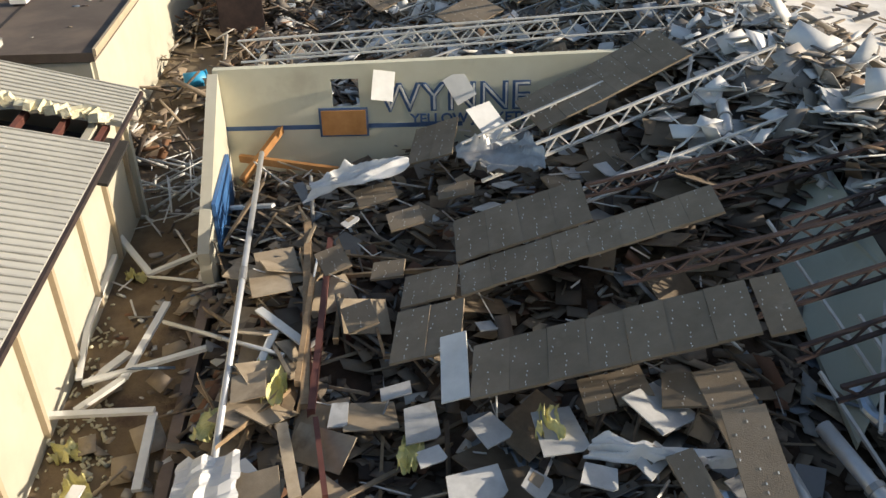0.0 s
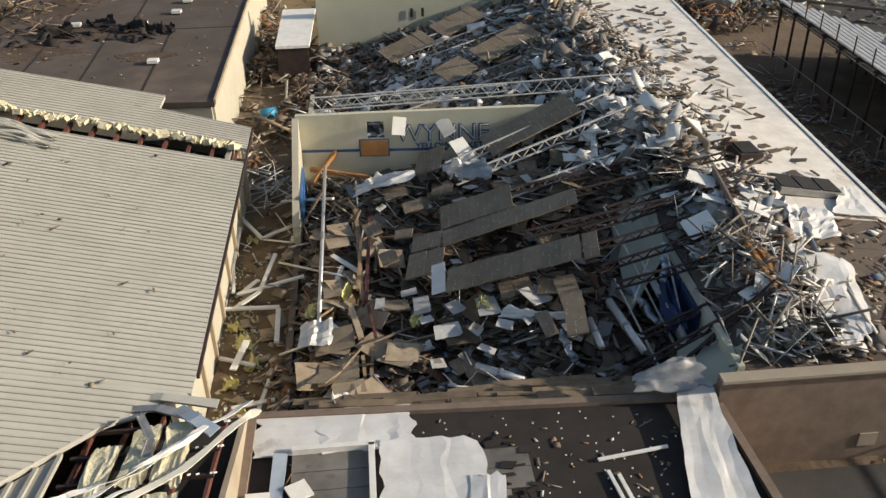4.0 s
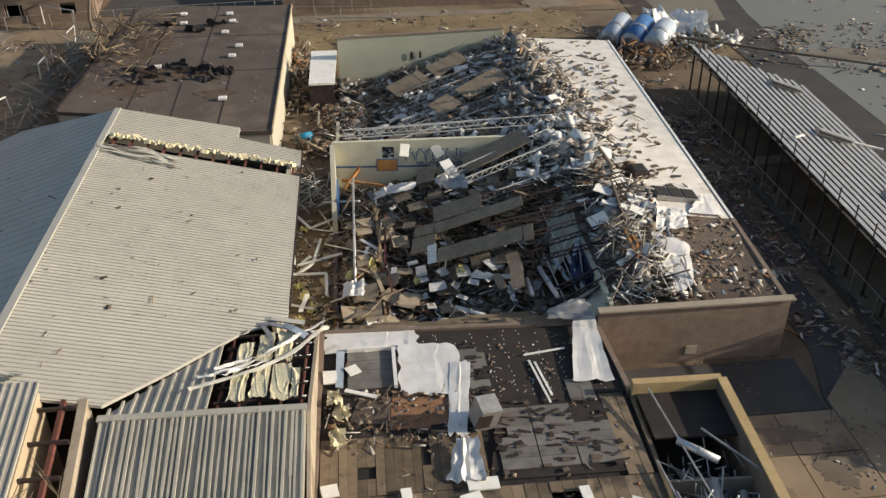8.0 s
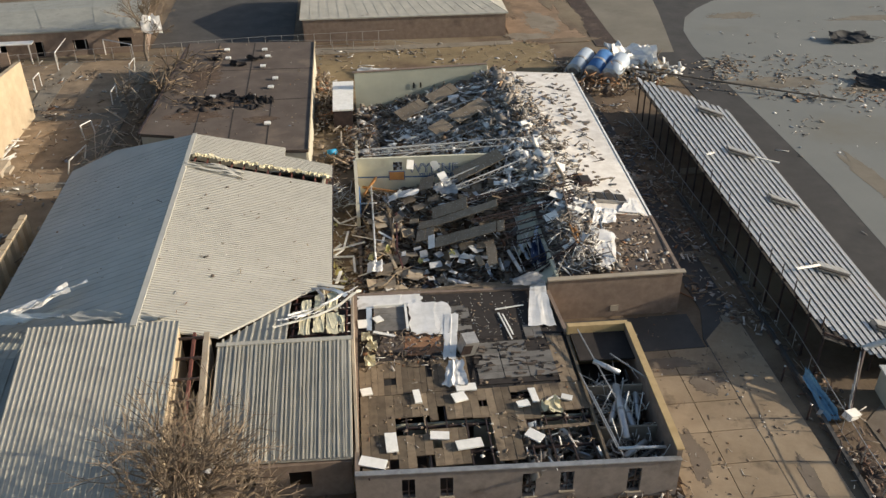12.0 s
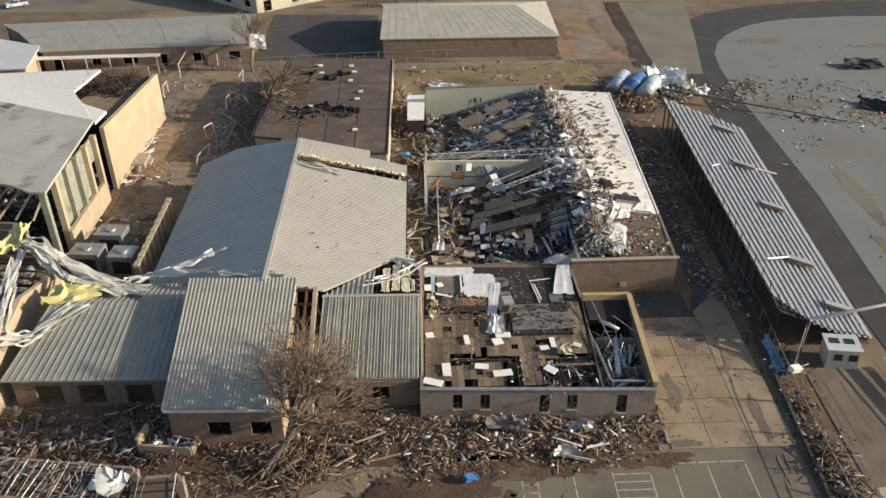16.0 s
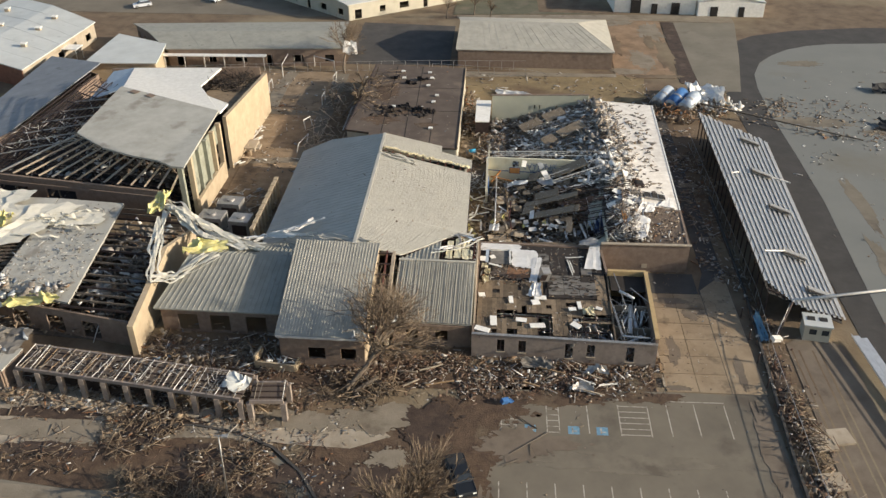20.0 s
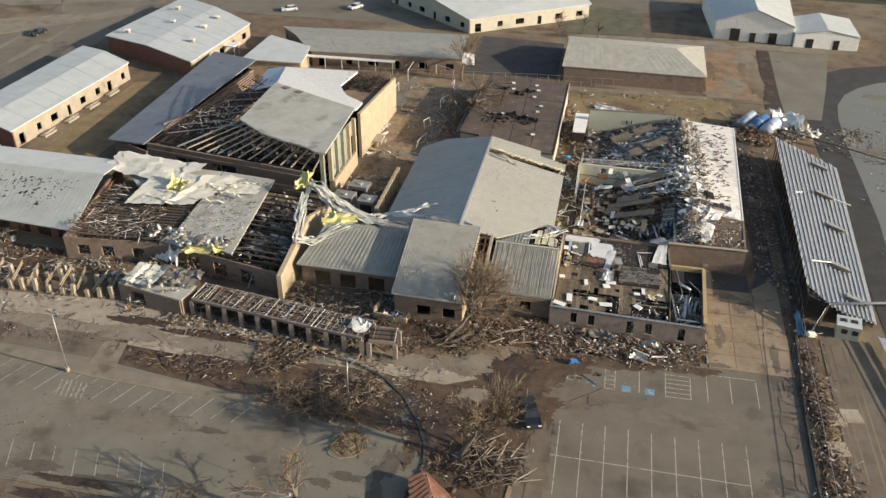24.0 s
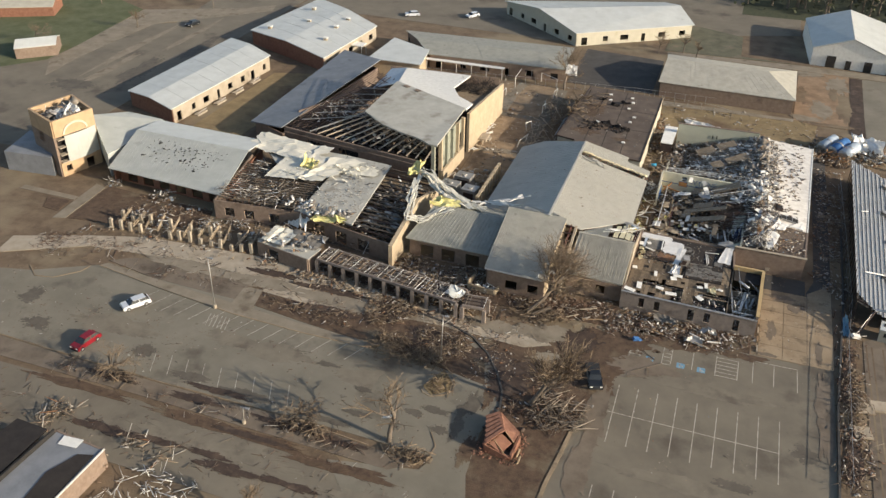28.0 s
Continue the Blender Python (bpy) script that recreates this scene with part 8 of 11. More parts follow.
scatter("yard_litter", "branches and boards scattered over the back yard", [(-3, 68), (30, 69), (32, 92), (-22, 92), (-22, 85)], 750, "rubble", "scraps", 0.04, 0.2, 0.05, 74, 0.4, 1.1, ragged=0.9)

# ---- torn roofs to the west ----
tarp("torn_membrane", "bulging pale membrane torn off the flat roof", (-82, 22.6, 5.2), (-65, 18.5, 5.3), (-64, 27.0, 5.7), (-81.5, 28.4, 5.5), "cream_membrane", 0.5, 80, 12)
tarp("torn_membrane", "tangled pale membrane and foam on the flat roof", (-72, 12.0, 4.8), (-60.5, 13.5, 5.1), (-57, 23.5, 5.4), (-71, 22.5, 5.5), "cream_membrane", 0.45, 81, 11)
tarp("torn_membrane", "folded pale membrane on the flat roof", (-62, 18.0, 5.1), (-51.5, 19.0, 5.1), (-52, 22.0, 5.2), (-61, 22.5, 5.3), "cream_membrane", 0.28, 82, 10)
cloth("insulation_batt", "yellow insulation under the torn membrane", (-67, 17.0, 5.6), (-64, 17.0, 5.6), (-64, 20.5, 5.7), (-67, 20.5, 5.7), "yellow_batt", 12, 1.0, 83)
cloth("insulation_batt", "yellow insulation along the roof edge", (-57.0, 0.6, 4.2), (-50.0, 1.2, 4.6), (-50.0, 2.8, 4.9), (-57.0, 3.0, 4.6), "yellow_batt", 14, 0.6, 84)
cloth("crumpled_sheet", "crumpled pale wall sheet hanging from the roof corner", (-62.5, 2.6, 1.0), (-57.5, 0.6, 0.8), (-57.5, 5.5, 4.7), (-62.0, 7.5, 4.7), "white", 16, 0.9, 85)
tarp("torn_membrane", "pale sheeting heaped over the walkway end", (-58.5, -6.5, 2.6), (-52.0, -6.5, 2.6), (-51.5, -2.2, 3.2), (-58.0, -1.8, 3.4), "board_grey", 0.4, 86, 8)
tarp("torn_membrane", "white torn roofing heaped over the lobby end", (-62.5, -6.6, 3.1), (-57.5, -7.4, 3.1), (-57.0, -2.2, 3.2), (-62.0, -1.8, 3.2), "cream_membrane", 0.5, 97, 8)
scatter("lobby_rubble", "white torn roofing scraps over the lobby end", [(-63, -7), (-51.6, -8.4), (-51, -2), (-62, -1.6)], 90, "rubble_grey", "sheets", 3.1, 0.35, 0.4, 97, 0.4, 0.9)
loose = Shape()
for k in range(12):
    r = random.Random(500 + k)
    x, y, a = r.uniform(-71, -53), r.uniform(14, 22), r.uniform(-0.5, 0.6)
    L = r.uniform(3, 7)
    ribbon(loose, [(x, y, 5.5), (x + L * 0.5 * math.cos(a), y + L * 0.5 * math.sin(a), 5.7), (x + L * math.cos(a), y + L * math.sin(a) + r.uniform(-1, 1), 5.45)], r.uniform(0.3, 0.8), 80 + k, 18, 0.4, 1.2)
tagged(part("torn_roof_ribbons", loose, M["cream_membrane"]), "loose pale ribbons torn from the flat roof", "roof ribbons", "", "stuff")
scatter("roof_sheets", "pale torn sheets along the edges of the flat roof", [(-64, 2.6), (-50, 1.6), (-49.6, 5), (-63, 6.5)], 130, "rubble_grey", "sheets", 4.95, 0.3, 0.3, 98, 0.3, 0.9)
scatter("room_sheets", "pale wallboard sheets fallen among the roof joists", [(-49, 2), (-42.5, 1.5), (-42.5, 23), (-50, 24)], 170, "rubble_grey", "sheets", 2.4, 0.4, 1.0, 99, 0.4, 1.3)
scatter("room_sheets", "pale wallboard sheets fallen inside the tall hall", [(-76, 36), (-46, 32), (-46, 44), (-70, 56)], 200, "rubble_grey", "sheets", 3.4, 0.4, 1.5, 110, 0.4, 1.2)
tape = Shape()
for k in range(13):
    r = random.Random(100 + k)
    ribbon(tape, [(-44.5 + r.uniform(-1, 1), 23 + r.uniform(-2, 2), 6.0 + r.uniform(-0.5, 0.6)), (-40.5 + r.uniform(-0.6, 0.6), 20 + r.uniform(-2, 2), 7.0 + r.uniform(-0.6, 0.9)), (-36.0 + r.uniform(-1, 1), 16.5 + r.uniform(-1.6, 1.6), 6.2 + r.uniform(-0.4, 0.8)), (-29.0 + r.uniform(-2, 2), 13.0 + r.uniform(-1.0, 1.6), 5.8 + r.uniform(-0.1, 0.5))], r.uniform(0.3, 0.85), k, 34, 0.3, 0.9)
for k in range(8):
    r = random.Random(200 + k)
    ribbon(tape, [(-42.5 + r.uniform(-0.8, 0.6), 20 + r.uniform(-2, 2), 6.5), (-41.0 + r.uniform(-0.7, 0.7), 12 + r.uniform(-2, 2), 6.4), (-40.0 + r.uniform(-0.8, 0.8), 5.0 + r.uniform(-1, 2), 5.8), (-37.0 + r.uniform(-1, 1), 6.5 + r.uniform(-1, 1.4), 5.3), (-33.5 + r.uniform(-1, 1.5), 11.5 + r.uniform(-1, 1), 6.2)], r.uniform(0.25, 0.7), 40 + k, 36, 0.3, 0.9)
tagged(part("torn_roof_ribbons", tape, M["cream_membrane"]), "tangle of white torn roof ribbons over the end wall", "roof ribbons", "", "stuff")
cloth("insulation_batt", "yellow insulation caught in the torn ribbons", (-37.5, 10.6, 6.0), (-32.0, 11.6, 6.1), (-32.0, 14.4, 6.2), (-37.0, 14.0, 6.2), "yellow_batt", 12, 0.6, 87)
cloth("insulation_batt", "yellow insulation caught on the hall corner", (-45.4, 20.0, 6.2), (-43.2, 20.0, 6.4), (-43.2, 25.6, 7.0), (-45.6, 25.6, 6.8), "yellow_batt", 12, 0.6, 88)
strip = Shape()
for k in range(5):
    r = random.Random(300 + k)
    ribbon(strip, [(-30 + r.uniform(-1, 1), 15.6 + r.uniform(-0.5, 1), 5.2), (-26, 17.4 + r.uniform(-0.6, 0.8), 5.6), (-21.5 + r.uniform(-1, 1), 18.6 + r.uniform(-0.5, 1), 6.9)], 0.5, 60 + k, 22, 0.35)
tagged(part("torn_roof_ribbons", strip, M["membrane"]), "torn pale ribbons lying along the shaded roof", "roof ribbons", "", "stuff")
scatter("roof_gravel_litter", "gravel and scraps on the torn flat roof", [(-60, 5), (-49, 2.4), (-51, 25), (-60, 25.6)], 420, "rubble_grey", "scraps", 4.9, 0.15, 0.05, 90, 0.6, 0.8)
scatter("floor_rubble", "wreckage fallen inside the roofless rooms", [(-77, 3.4), (-41.5, 0.4), (-41.5, 24), (-79.5, 25)], 3200, "rubble", "rubble", 0.1, 0.4, 1.6, 91, 0.4, 1.3)
scatter("floor_rubble", "wreckage fallen inside the tall hall", [(-78, 35), (-43, 31), (-43, 50), (-66, 64)], 1100, "gym_wreck", "rubble", 0.3, 0.5, 2.0, 92, 0.4, 1.4)
scatter("floor_rubble", "dark wreckage in the corner of the hall roof", [(-49.5, 61), (-42.2, 60), (-41.6, 68.6), (-48, 68)], 330, "black_roof", "sticks", 7.5, 0.5, 1.0, 93, 0.4, 1.1)
scatter("roof_litter", "black scars and scraps on the pale metal roof", [(-100, 10), (-84, 9), (-82, 16), (-100, 17)], 110, "black_roof", "scraps", lambda x, y: 3.85 + (y - 5) * 0.205, 0.1, 0.0, 94, 0.5, 1.1)
rng = random.Random(9)
for k in range(10):
    f = k / 9
    x = -79 + 15 * f
    joist((x, 35 + 1.5 * f, 5.0), (x + 9 - 3 * f, 57 - 2 * f + 6 * (1 - f), 9.6), 0.6, "dark_steel", "dark open-web joist of the stripped hall roof", 0.09, 12)
for k in range(7):
    f = k / 6
    t = thing("hanging_purlin", "bent grey purlin hanging in the stripped hall roof", "purlin", (-74 + 10 * f, 40, 6), "hanging purlins")
    part("bar", Shape().beam((-77 + 9 * f, 38 + 3.2 * k, 5.6 + 0.5 * k), (-62 + 1.0 * f, 41 + 2.4 * k, 7.6 + 0.35 * k), 0.1, 0.18), M["steel"], t)
part("fascia_girder", Shape().beam((-79, 33.6, 4.9), (-45.6, 28.6, 4.7), 0.4, 1.0), M["brick"], hall)
for k in range(3):
    part("roof_scar", Shape().box((-58 + 3.2 * k, 52.6 - 1.4 * k, 10.74 - 0.03 * k), (1.6, 1.1, 0.05), 0.0, 0.0, -0.5), M["brick"], hall) if k < 2 else None
wg = thing("slate_roof_wing", "long low wing with its roof shade painted as dark blue-grey", "building")
part("roof", Shape().slab([(-89.5, 37, 3.6), (-79.5, 33, 5.4), (-76, 80, 5.4), (-90, 88, 3.6)], 0.25), M["slate"], wg)
shell(wg, [(-88.8, 38), (-79.8, 34), (-76.6, 79), (-89.2, 87)], 3.4, "brick", 0.3)
lk = thing("link_roof", "small pale flat roof at the wing junction", "building")
part("roof", Shape().slab([(-81, 83, 4.2), (-80.6, 101, 4.2), (-68, 95, 4.2), (-66.2, 83.4, 4.2)], 0.25), M["pale_roof"], lk)
shell(lk, [(-80.5, 84), (-80.2, 100), (-68.4, 94.4), (-66.8, 84)], 3.9, "beige", 0.3)
scatter("tower_rubble", "white torn roofing heaped on the entrance tower", [(-122.6, 10), (-116, 6.8), (-113.6, 13.2), (-120, 17)], 150, "rubble_grey", "sheets", 10.7, 0.4, 1.2, 95, 0.3, 1.2)
cloth("torn_membrane", "white torn roof sheet lying in the tower top", (-120.5, 12.0, 11.0), (-115.5, 8.0, 11.0), (-114.0, 13.0, 11.6), (-119.5, 16.6, 11.4), "membrane", 30, 0.9, 98)

# ---- covered walk ----
def canopy(a, b, wid, z, label, n, broken=()):
    a, b = Vector((*a, 0)), Vector((*b, 0))
    d = (b - a).normalized()
    s = Vector((-d.y, d.x, 0))
    t = thing("covered_walk", label, "canopy", tuple(a))
    L = (b - a).length
    for side in (0, 1):
        o = s * wid * side
        part("edge_beam", Shape().beam(a + o + Vector((0, 0, z)), b + o + Vector((0, 0, z)), 0.25, 0.42), M["grey_brick"], t)
    for k in range(n):
        p = a + d * (L * k / (n - 1))
        for side in (0, 1):
            q = p + s * wid * side
            part("column", Shape().span(q.x - 0.28, q.y - 0.28, 0, q.x + 0.28, q.y + 0.28, z - 0.2), M["grey_brick"], t)
    m = int(L / 0.42)
    r = random.Random(m)
    for k in range(m):
        if r.random() < 0.3:
            continue
        p = a + d * (L * (k + 0.5 + r.uniform(-0.4, 0.4)) / m)
        part("rafter", Shape().beam(p + Vector((0, 0, z + 0.22 + r.uniform(-0.1, 0.1))) - s * r.uniform(-0.2, 0.2), p + s * (wid + 0.1) + d * r.uniform(-0.25, 0.25) + Vector((0, 0, z + 0.22 + r.uniform(-0.15, 0.1))), 0.055, 0.07), M[r.choice(("white", "pale_concrete", "wood", "board_grey", "board_grey"))], t)
    v = [a - s * 0.05, b - s * 0.05, b + s * (wid + 0.05), a + s * (wid + 0.05)]
    part("ceiling", Shape().slab([(p.x, p.y, z + 0.04) for p in v], 0.08), M["brown_roof"], t)
    for f in (0.2, 0.5, 0.8):
        o = s * wid * f
        part("purlin", Shape().beam(a + o + Vector((0, 0, z + 0.12)), b + o + Vector((0, 0, z + 0.12)), 0.09, 0.12), M["dark_steel"], t)
    return t


canopy((-50.6, -8.6), (-24.2, -12.4), 4.0, 2.9, "concrete covered walk stripped to its white rafters", 11)
canopy((-23.2, -12.4), (-19.6, -12.2), 3.0, 2.7, "end bay of the covered walk with a bare frame", 2)
for k in range(15):
    r = random.Random(400 + k)
    for dy in (0.0, 3.2):
        if r.random() < 0.12:
            continue
        x, y = -93 + k * 2.05 + r.uniform(-0.2, 0.2), -8.2 + dy + 0.08 * k
        p = thing("broken_column", "broken pale concrete column stump of the covered walk", "column", (x, y, 0), "broken columns")
        hgt = r.uniform(1.1, 2.3)
        part("shaft", Shape().box((x, y, hgt / 2), (0.55, 0.55, hgt), r.uniform(-0.08, 0.08), r.uniform(-0.08, 0.08), 0), M["pale_concrete"], p)
        part("footing", Shape().box((x, y, 0.1), (0.75, 0.75, 0.2)), M["concrete"], p)
lb = thing("lobby_block", "low brown masonry block at the end of the covered walk", "building")
wall(lb, (-63, -6.8), (-52.2, -9.0), -0.1, 2.8, "brick", 0.4, ((2.4, 4.6, 0, 2.2),))
part("roof", Shape().slab([(-63, -6.9, 2.9), (-52, -9.1, 2.9), (-51.4, -5.2, 2.9), (-62.4, -3.0, 2.9)], 0.2), M["worn_roof"], lb)
wall(lb, (-52.2, -9.0), (-51.6, -5.2), -0.1, 2.8, "brick", 0.4)
pb = thing("planter", "low brick planter with broken fittings inside", "planter", (-22, -3.6, 0))
wall(pb, (-25.0, -3.6), (-20.2, -4.2), -0.1, 1.0, "beige", 0.25, name="side")
wall(pb, (-20.2, -4.2), (-19.9, -2.6), -0.1, 1.0, "beige", 0.25, name="side")
wall(pb, (-25.0, -3.6), (-24.6, -1.6), -0.1, 1.6, "beige", 0.25, name="side")
part("soil", Shape().slab([(-24.8, -3.4, 0.5), (-20.3, -4.0, 0.5), (-20, -2.7, 0.5), (-24.6, -1.8, 0.5)], 0.3), M["mulch"], pb)
scatter("planter_litter", "white broken fittings in the planter", [(-24.4, -3.2), (-20.6, -3.8), (-20.4, -3.0), (-24.2, -2.0)], 24, "white", "rubble", 0.5, 0.3, 0.2, 96)

# ---- wreckage on the ground ----
scatter("front_debris", "reddish splintered timber and brick along the office front", [(-10, -6.6), (0, -6.8), (20.8, -6.0), (22, -1.4), (0, -0.4), (-9, 1.0)], 4200, "rubble_red", "rubble", 0.04, 0.25, 0.35, 100, 0.5, 0.62, ragged=0.9)
scatter("front_debris", "pale scraps among the splintered timber", [(-6, -6.4), (20.4, -5.8), (21, -1.4), (0, -0.4)], 630, "rubble_grey", "rubble", 0.1, 0.25, 0.4, 101, 0.5, 0.7, ragged=0.9)
scatter("front_debris", "branches and brick rubble before the classrooms", [(-40, -8), (-24, -10.5), (-12, -10), (-8, -4), (-10, 1), (-22, -3.4), (-38, 1.5)], 4800, "rubble_red", "rubble", 0.03, 0.28, 0.35, 102, 0.5, 0.62, ragged=0.9)
scatter("front_debris", "dark wreckage in the recess before the library block", [(-38.5, -4), (-23, -3), (-23, 2.2), (-38, 2.6)], 1300, "rubble", "rubble", 0.05, 0.3, 0.5, 103, 0.5, 1.0, ragged=0.9)
scatter("walk_debris", "splintered rafters strewn beneath the covered walk", [(-62, -10), (-20, -14.5), (-18, -10), (-40, -6), (-62, -2)], 2400, "rubble", "rubble", 0.05, 0.25, 0.3, 104, 0.5, 0.85, ragged=0.9)
scatter("walk_debris", "pale rubble strewn round the broken columns", [(-97, -11), (-62, -9.5), (-60, 2), (-95, 4)], 1500, "rubble", "rubble", 0.05, 0.25, 0.4, 105, 0.5, 0.85, ragged=0.9)
scatter("lawn_debris", "sticks and leaves blown over lawn and walk", [(-105, -20), (-60, -18), (-24, -24), (-13, -16), (-20, -12), (-100, -11)], 2400, "rubble_red", "sticks", 0.06, 0.1, 0.03, 106, 0.6, 0.7, ragged=0.9)
scatter("lot_debris", "twigs and scraps scattered over the asphalt", [(-110, -42), (-15, -43), (-15, -27), (-40, -21), (-110, -26)], 1350, "rubble_red", "scraps", 0.05, 0.1, 0.02, 107, 0.7, 0.6, ragged=0.9)
scatter("lot_debris", "scraps scattered over the main car park", [(2, -60), (32, -60), (32, -6), (2, -6)], 330, "rubble", "scraps", 0.05, 0.1, 0.02, 108, 0.5, 0.5, ragged=0.9)
scatter("street_debris", "boards and branches strewn along the street edge", [(-54, -66), (-26, -56), (-6, -60), (-10, -75), (-50, -75)], 2250, "rubble", "rubble", 0.03, 0.25, 0.3, 109, 0.6, 1.2, ragged=0.9)
scatter("street_debris", "leaves and twigs along the street", [(-100, -56), (-30, -56), (0, -60), (0, -48), (-60, -46), (-100, -45)], 750, "rubble_red", "sticks", 0.05, 0.1, 0.02, 110, 0.7, 0.6, ragged=0.9)
scatter("drive_debris", "dark rubble along the foot of the grandstand", [(30.6, 20), (36, 12), (37, 66), (31, 66)], 2700, "rubble", "rubble", 0.05, 0.2, 0.15, 111, 0.5, 0.7, ragged=0.5)
scatter("fence_debris", "torn sheets and branches caught along the fence line", [(33.2, -30), (37.6, -30), (37.2, 4), (36.0, 14), (34.6, 14), (34, 0)], 2250, "rubble_red", "rubble", 0.05, 0.35, 0.5, 112, 0.5, 0.7, ragged=0.5)
scatter("corner_wreck", "tangled steel and torn white roofing beyond the gym", [(29.5, 70), (38, 67), (45, 72), (46, 80), (37, 83), (30, 79)], 800, "rubble", "rubble", 0.1, 0.45, 1.1, 113, 0.4, 1.1)
scatter("corner_wreck", "torn white roofing beyond the gym", [(38, 75), (47, 70), (48, 76), (39, 82)], 110, "white", "sheets", 0.4, 0.45, 1.0, 114, 0.3, 1.3)
scatter("corner_wreck", "rusted orange rods tangled under the tanks", [(31, 70), (37, 69), (38, 73), (32, 74)], 60, "orange_brush", "sticks", 0.3, 0.6, 1.2, 214, 0.3, 1.2)
scatter("field_debris", "scraps and dirt trail across the sports field", [(48, 66), (74, 60), (80, 70), (70, 80), (50, 80)], 1100, "rubble", "scraps", 0.05, 0.2, 0.08, 115, 0.6, 1.3, ragged=0.9)
scatter("field_debris", "scattered scraps on the sports field", [(49, -20), (120, -20), (120, 110), (54, 90)], 1500, "rubble_grey", "scraps", 0.05, 0.1, 0.03, 116, 0.5, 1.25, ragged=0.9)
blots("field_stain", "dull brown dirt trail across the sports field", "dirt_film", [(60, 70, 7, 2.2), (72, 66, 6, 1.6), (84, 60, 7, 1.4), (58, 40, 1.0, 9), (66, 100, 5, 1.6), (90, 96, 9, 1.2), (56, 20, 1.2, 8)], 0.049, 33)
scatter("yard_litter", "white boards and branches along the hall wall", [(-40.6, 36), (-34, 36), (-33, 76), (-40, 78)], 420, "rubble", "rubble", 0.05, 0.25, 0.25, 117, 0.5, 0.75, ragged=0.9)
scatter("yard_litter", "broken plant and panels in the mechanical yard", [(-42, 20), (-32, 20), (-32, 38), (-41, 38)], 1050, "rubble_grey", "rubble", 0.05, 0.3, 0.6, 118, 0.5, 1.1, ragged=0.9)
scatter("yard_litter", "scraps over the back yards", [(-68, 72), (-24, 72), (-24, 96), (-68, 96)], 750, "rubble", "scraps", 0.05, 0.2, 0.1, 119, 0.6, 1.2, ragged=0.9)
scatter("house_rubble", "red brick and timber rubble round the broken house", [(-80, -56), (-56, -56), (-54, -74), (-80, -74)], 2250, "rubble_red", "rubble", 0.1, 0.4, 0.8, 120, 0.5, 0.8, ragged=0.9)

scatter("hall_tangle", "tangled pale cables and strips hanging in the hall roof", [(-77, 36), (-62, 40), (-56, 34), (-47, 31), (-46, 33), (-64, 52), (-70, 52)], 260, "white_steel", "sticks", 6.0, 0.7, 2.4, 99, 0.4, 1.0)
scatter("tile_rubble", "broken red roof tiles heaped beside the house", [(-72, -62), (-62, -63), (-60, -67), (-64, -75), (-74, -75)], 900, "tile_red", "scraps", 0.3, 0.4, 2.4, 121, 0.3, 1.0)
scatter("tree_litter", "dead grass, roots and torn limbs round the broken trees", [(-13, -32), (-9, -33), (-3, -33), (1, -25), (-3, -21), (-10, -21)], 420, "rubble_red", "rubble", 0.05, 0.3, 0.4, 122, 0.5, 0.8, ragged=0.7)
scatter("lawn_debris", "brown leaves and litter blown over the turning circle", [(-30, -13), (-12, -13), (-12, -30), (-20, -24)], 700, "rubble", "scraps", 0.08, 0.15, 0.05, 123, 0.5, 0.8, ragged=0.8)

scatter("canopy_litter", "splintered slats lying on the stripped canopy", [(-50, -8.4), (-24.4, -12.2), (-24.0, -8.6), (-49.8, -4.8)], 420, "rubble_grey", "sticks", 3.2, 0.15, 0.15, 124, 0.5, 0.55)
cloth("crumpled_sheet", "crumpled pale roof sheet hanging at the canopy end", (-26.6, -10.8, 3.2), (-24.0, -11.6, 2.6), (-23.4, -9.4, 3.4), (-26.0, -8.8, 4.0), "pale_roof", 24, 0.4, 125)
cloth("crumpled_sheet", "torn metal sheet lying in the splintered timber", (10.8, -6.2, 0.3), (14.2, -6.5, 0.3), (13.8, -5.0, 0.6), (11.6, -5.1, 0.5), "steel", 18, 0.6, 126)
cloth("crumpled_sheet", "grey bent sheet below the office windows", (5.6, -2.6, 0.5), (9.6, -2.9, 0.4), (9.4, -1.6, 1.0), (5.8, -1.4, 1.1), "board_grey", 18, 0.55, 127)
cloth("crumpled_sheet", "white bent sheet below the office windows", (13.0, -3.2, 0.4), (16.0, -3.4, 0.4), (15.4, -2.3, 0.9), (13.4, -2.2, 0.9), "steel", 16, 0.6, 128)
for k in range(10):
    r = random.Random(700 + k)
    x, y = r.uniform(-8, 20), r.uniform(-6.4, -2.4)
    a = r.uniform(-0.6, 0.6)
    L = r.uniform(1.6, 3.6)
    t = thing("long_timber", "long broken timber lying in the front debris", "timber", (x, y, 0.4), "long broken timbers")
    part("shaft", Shape().box((x, y, 0.45), (L, 0.16, 0.12), r.uniform(-0.1, 0.1), r.uniform(-0.12, 0.12), a), M[r.choice(("wood", "white", "pale_concrete"))], t)

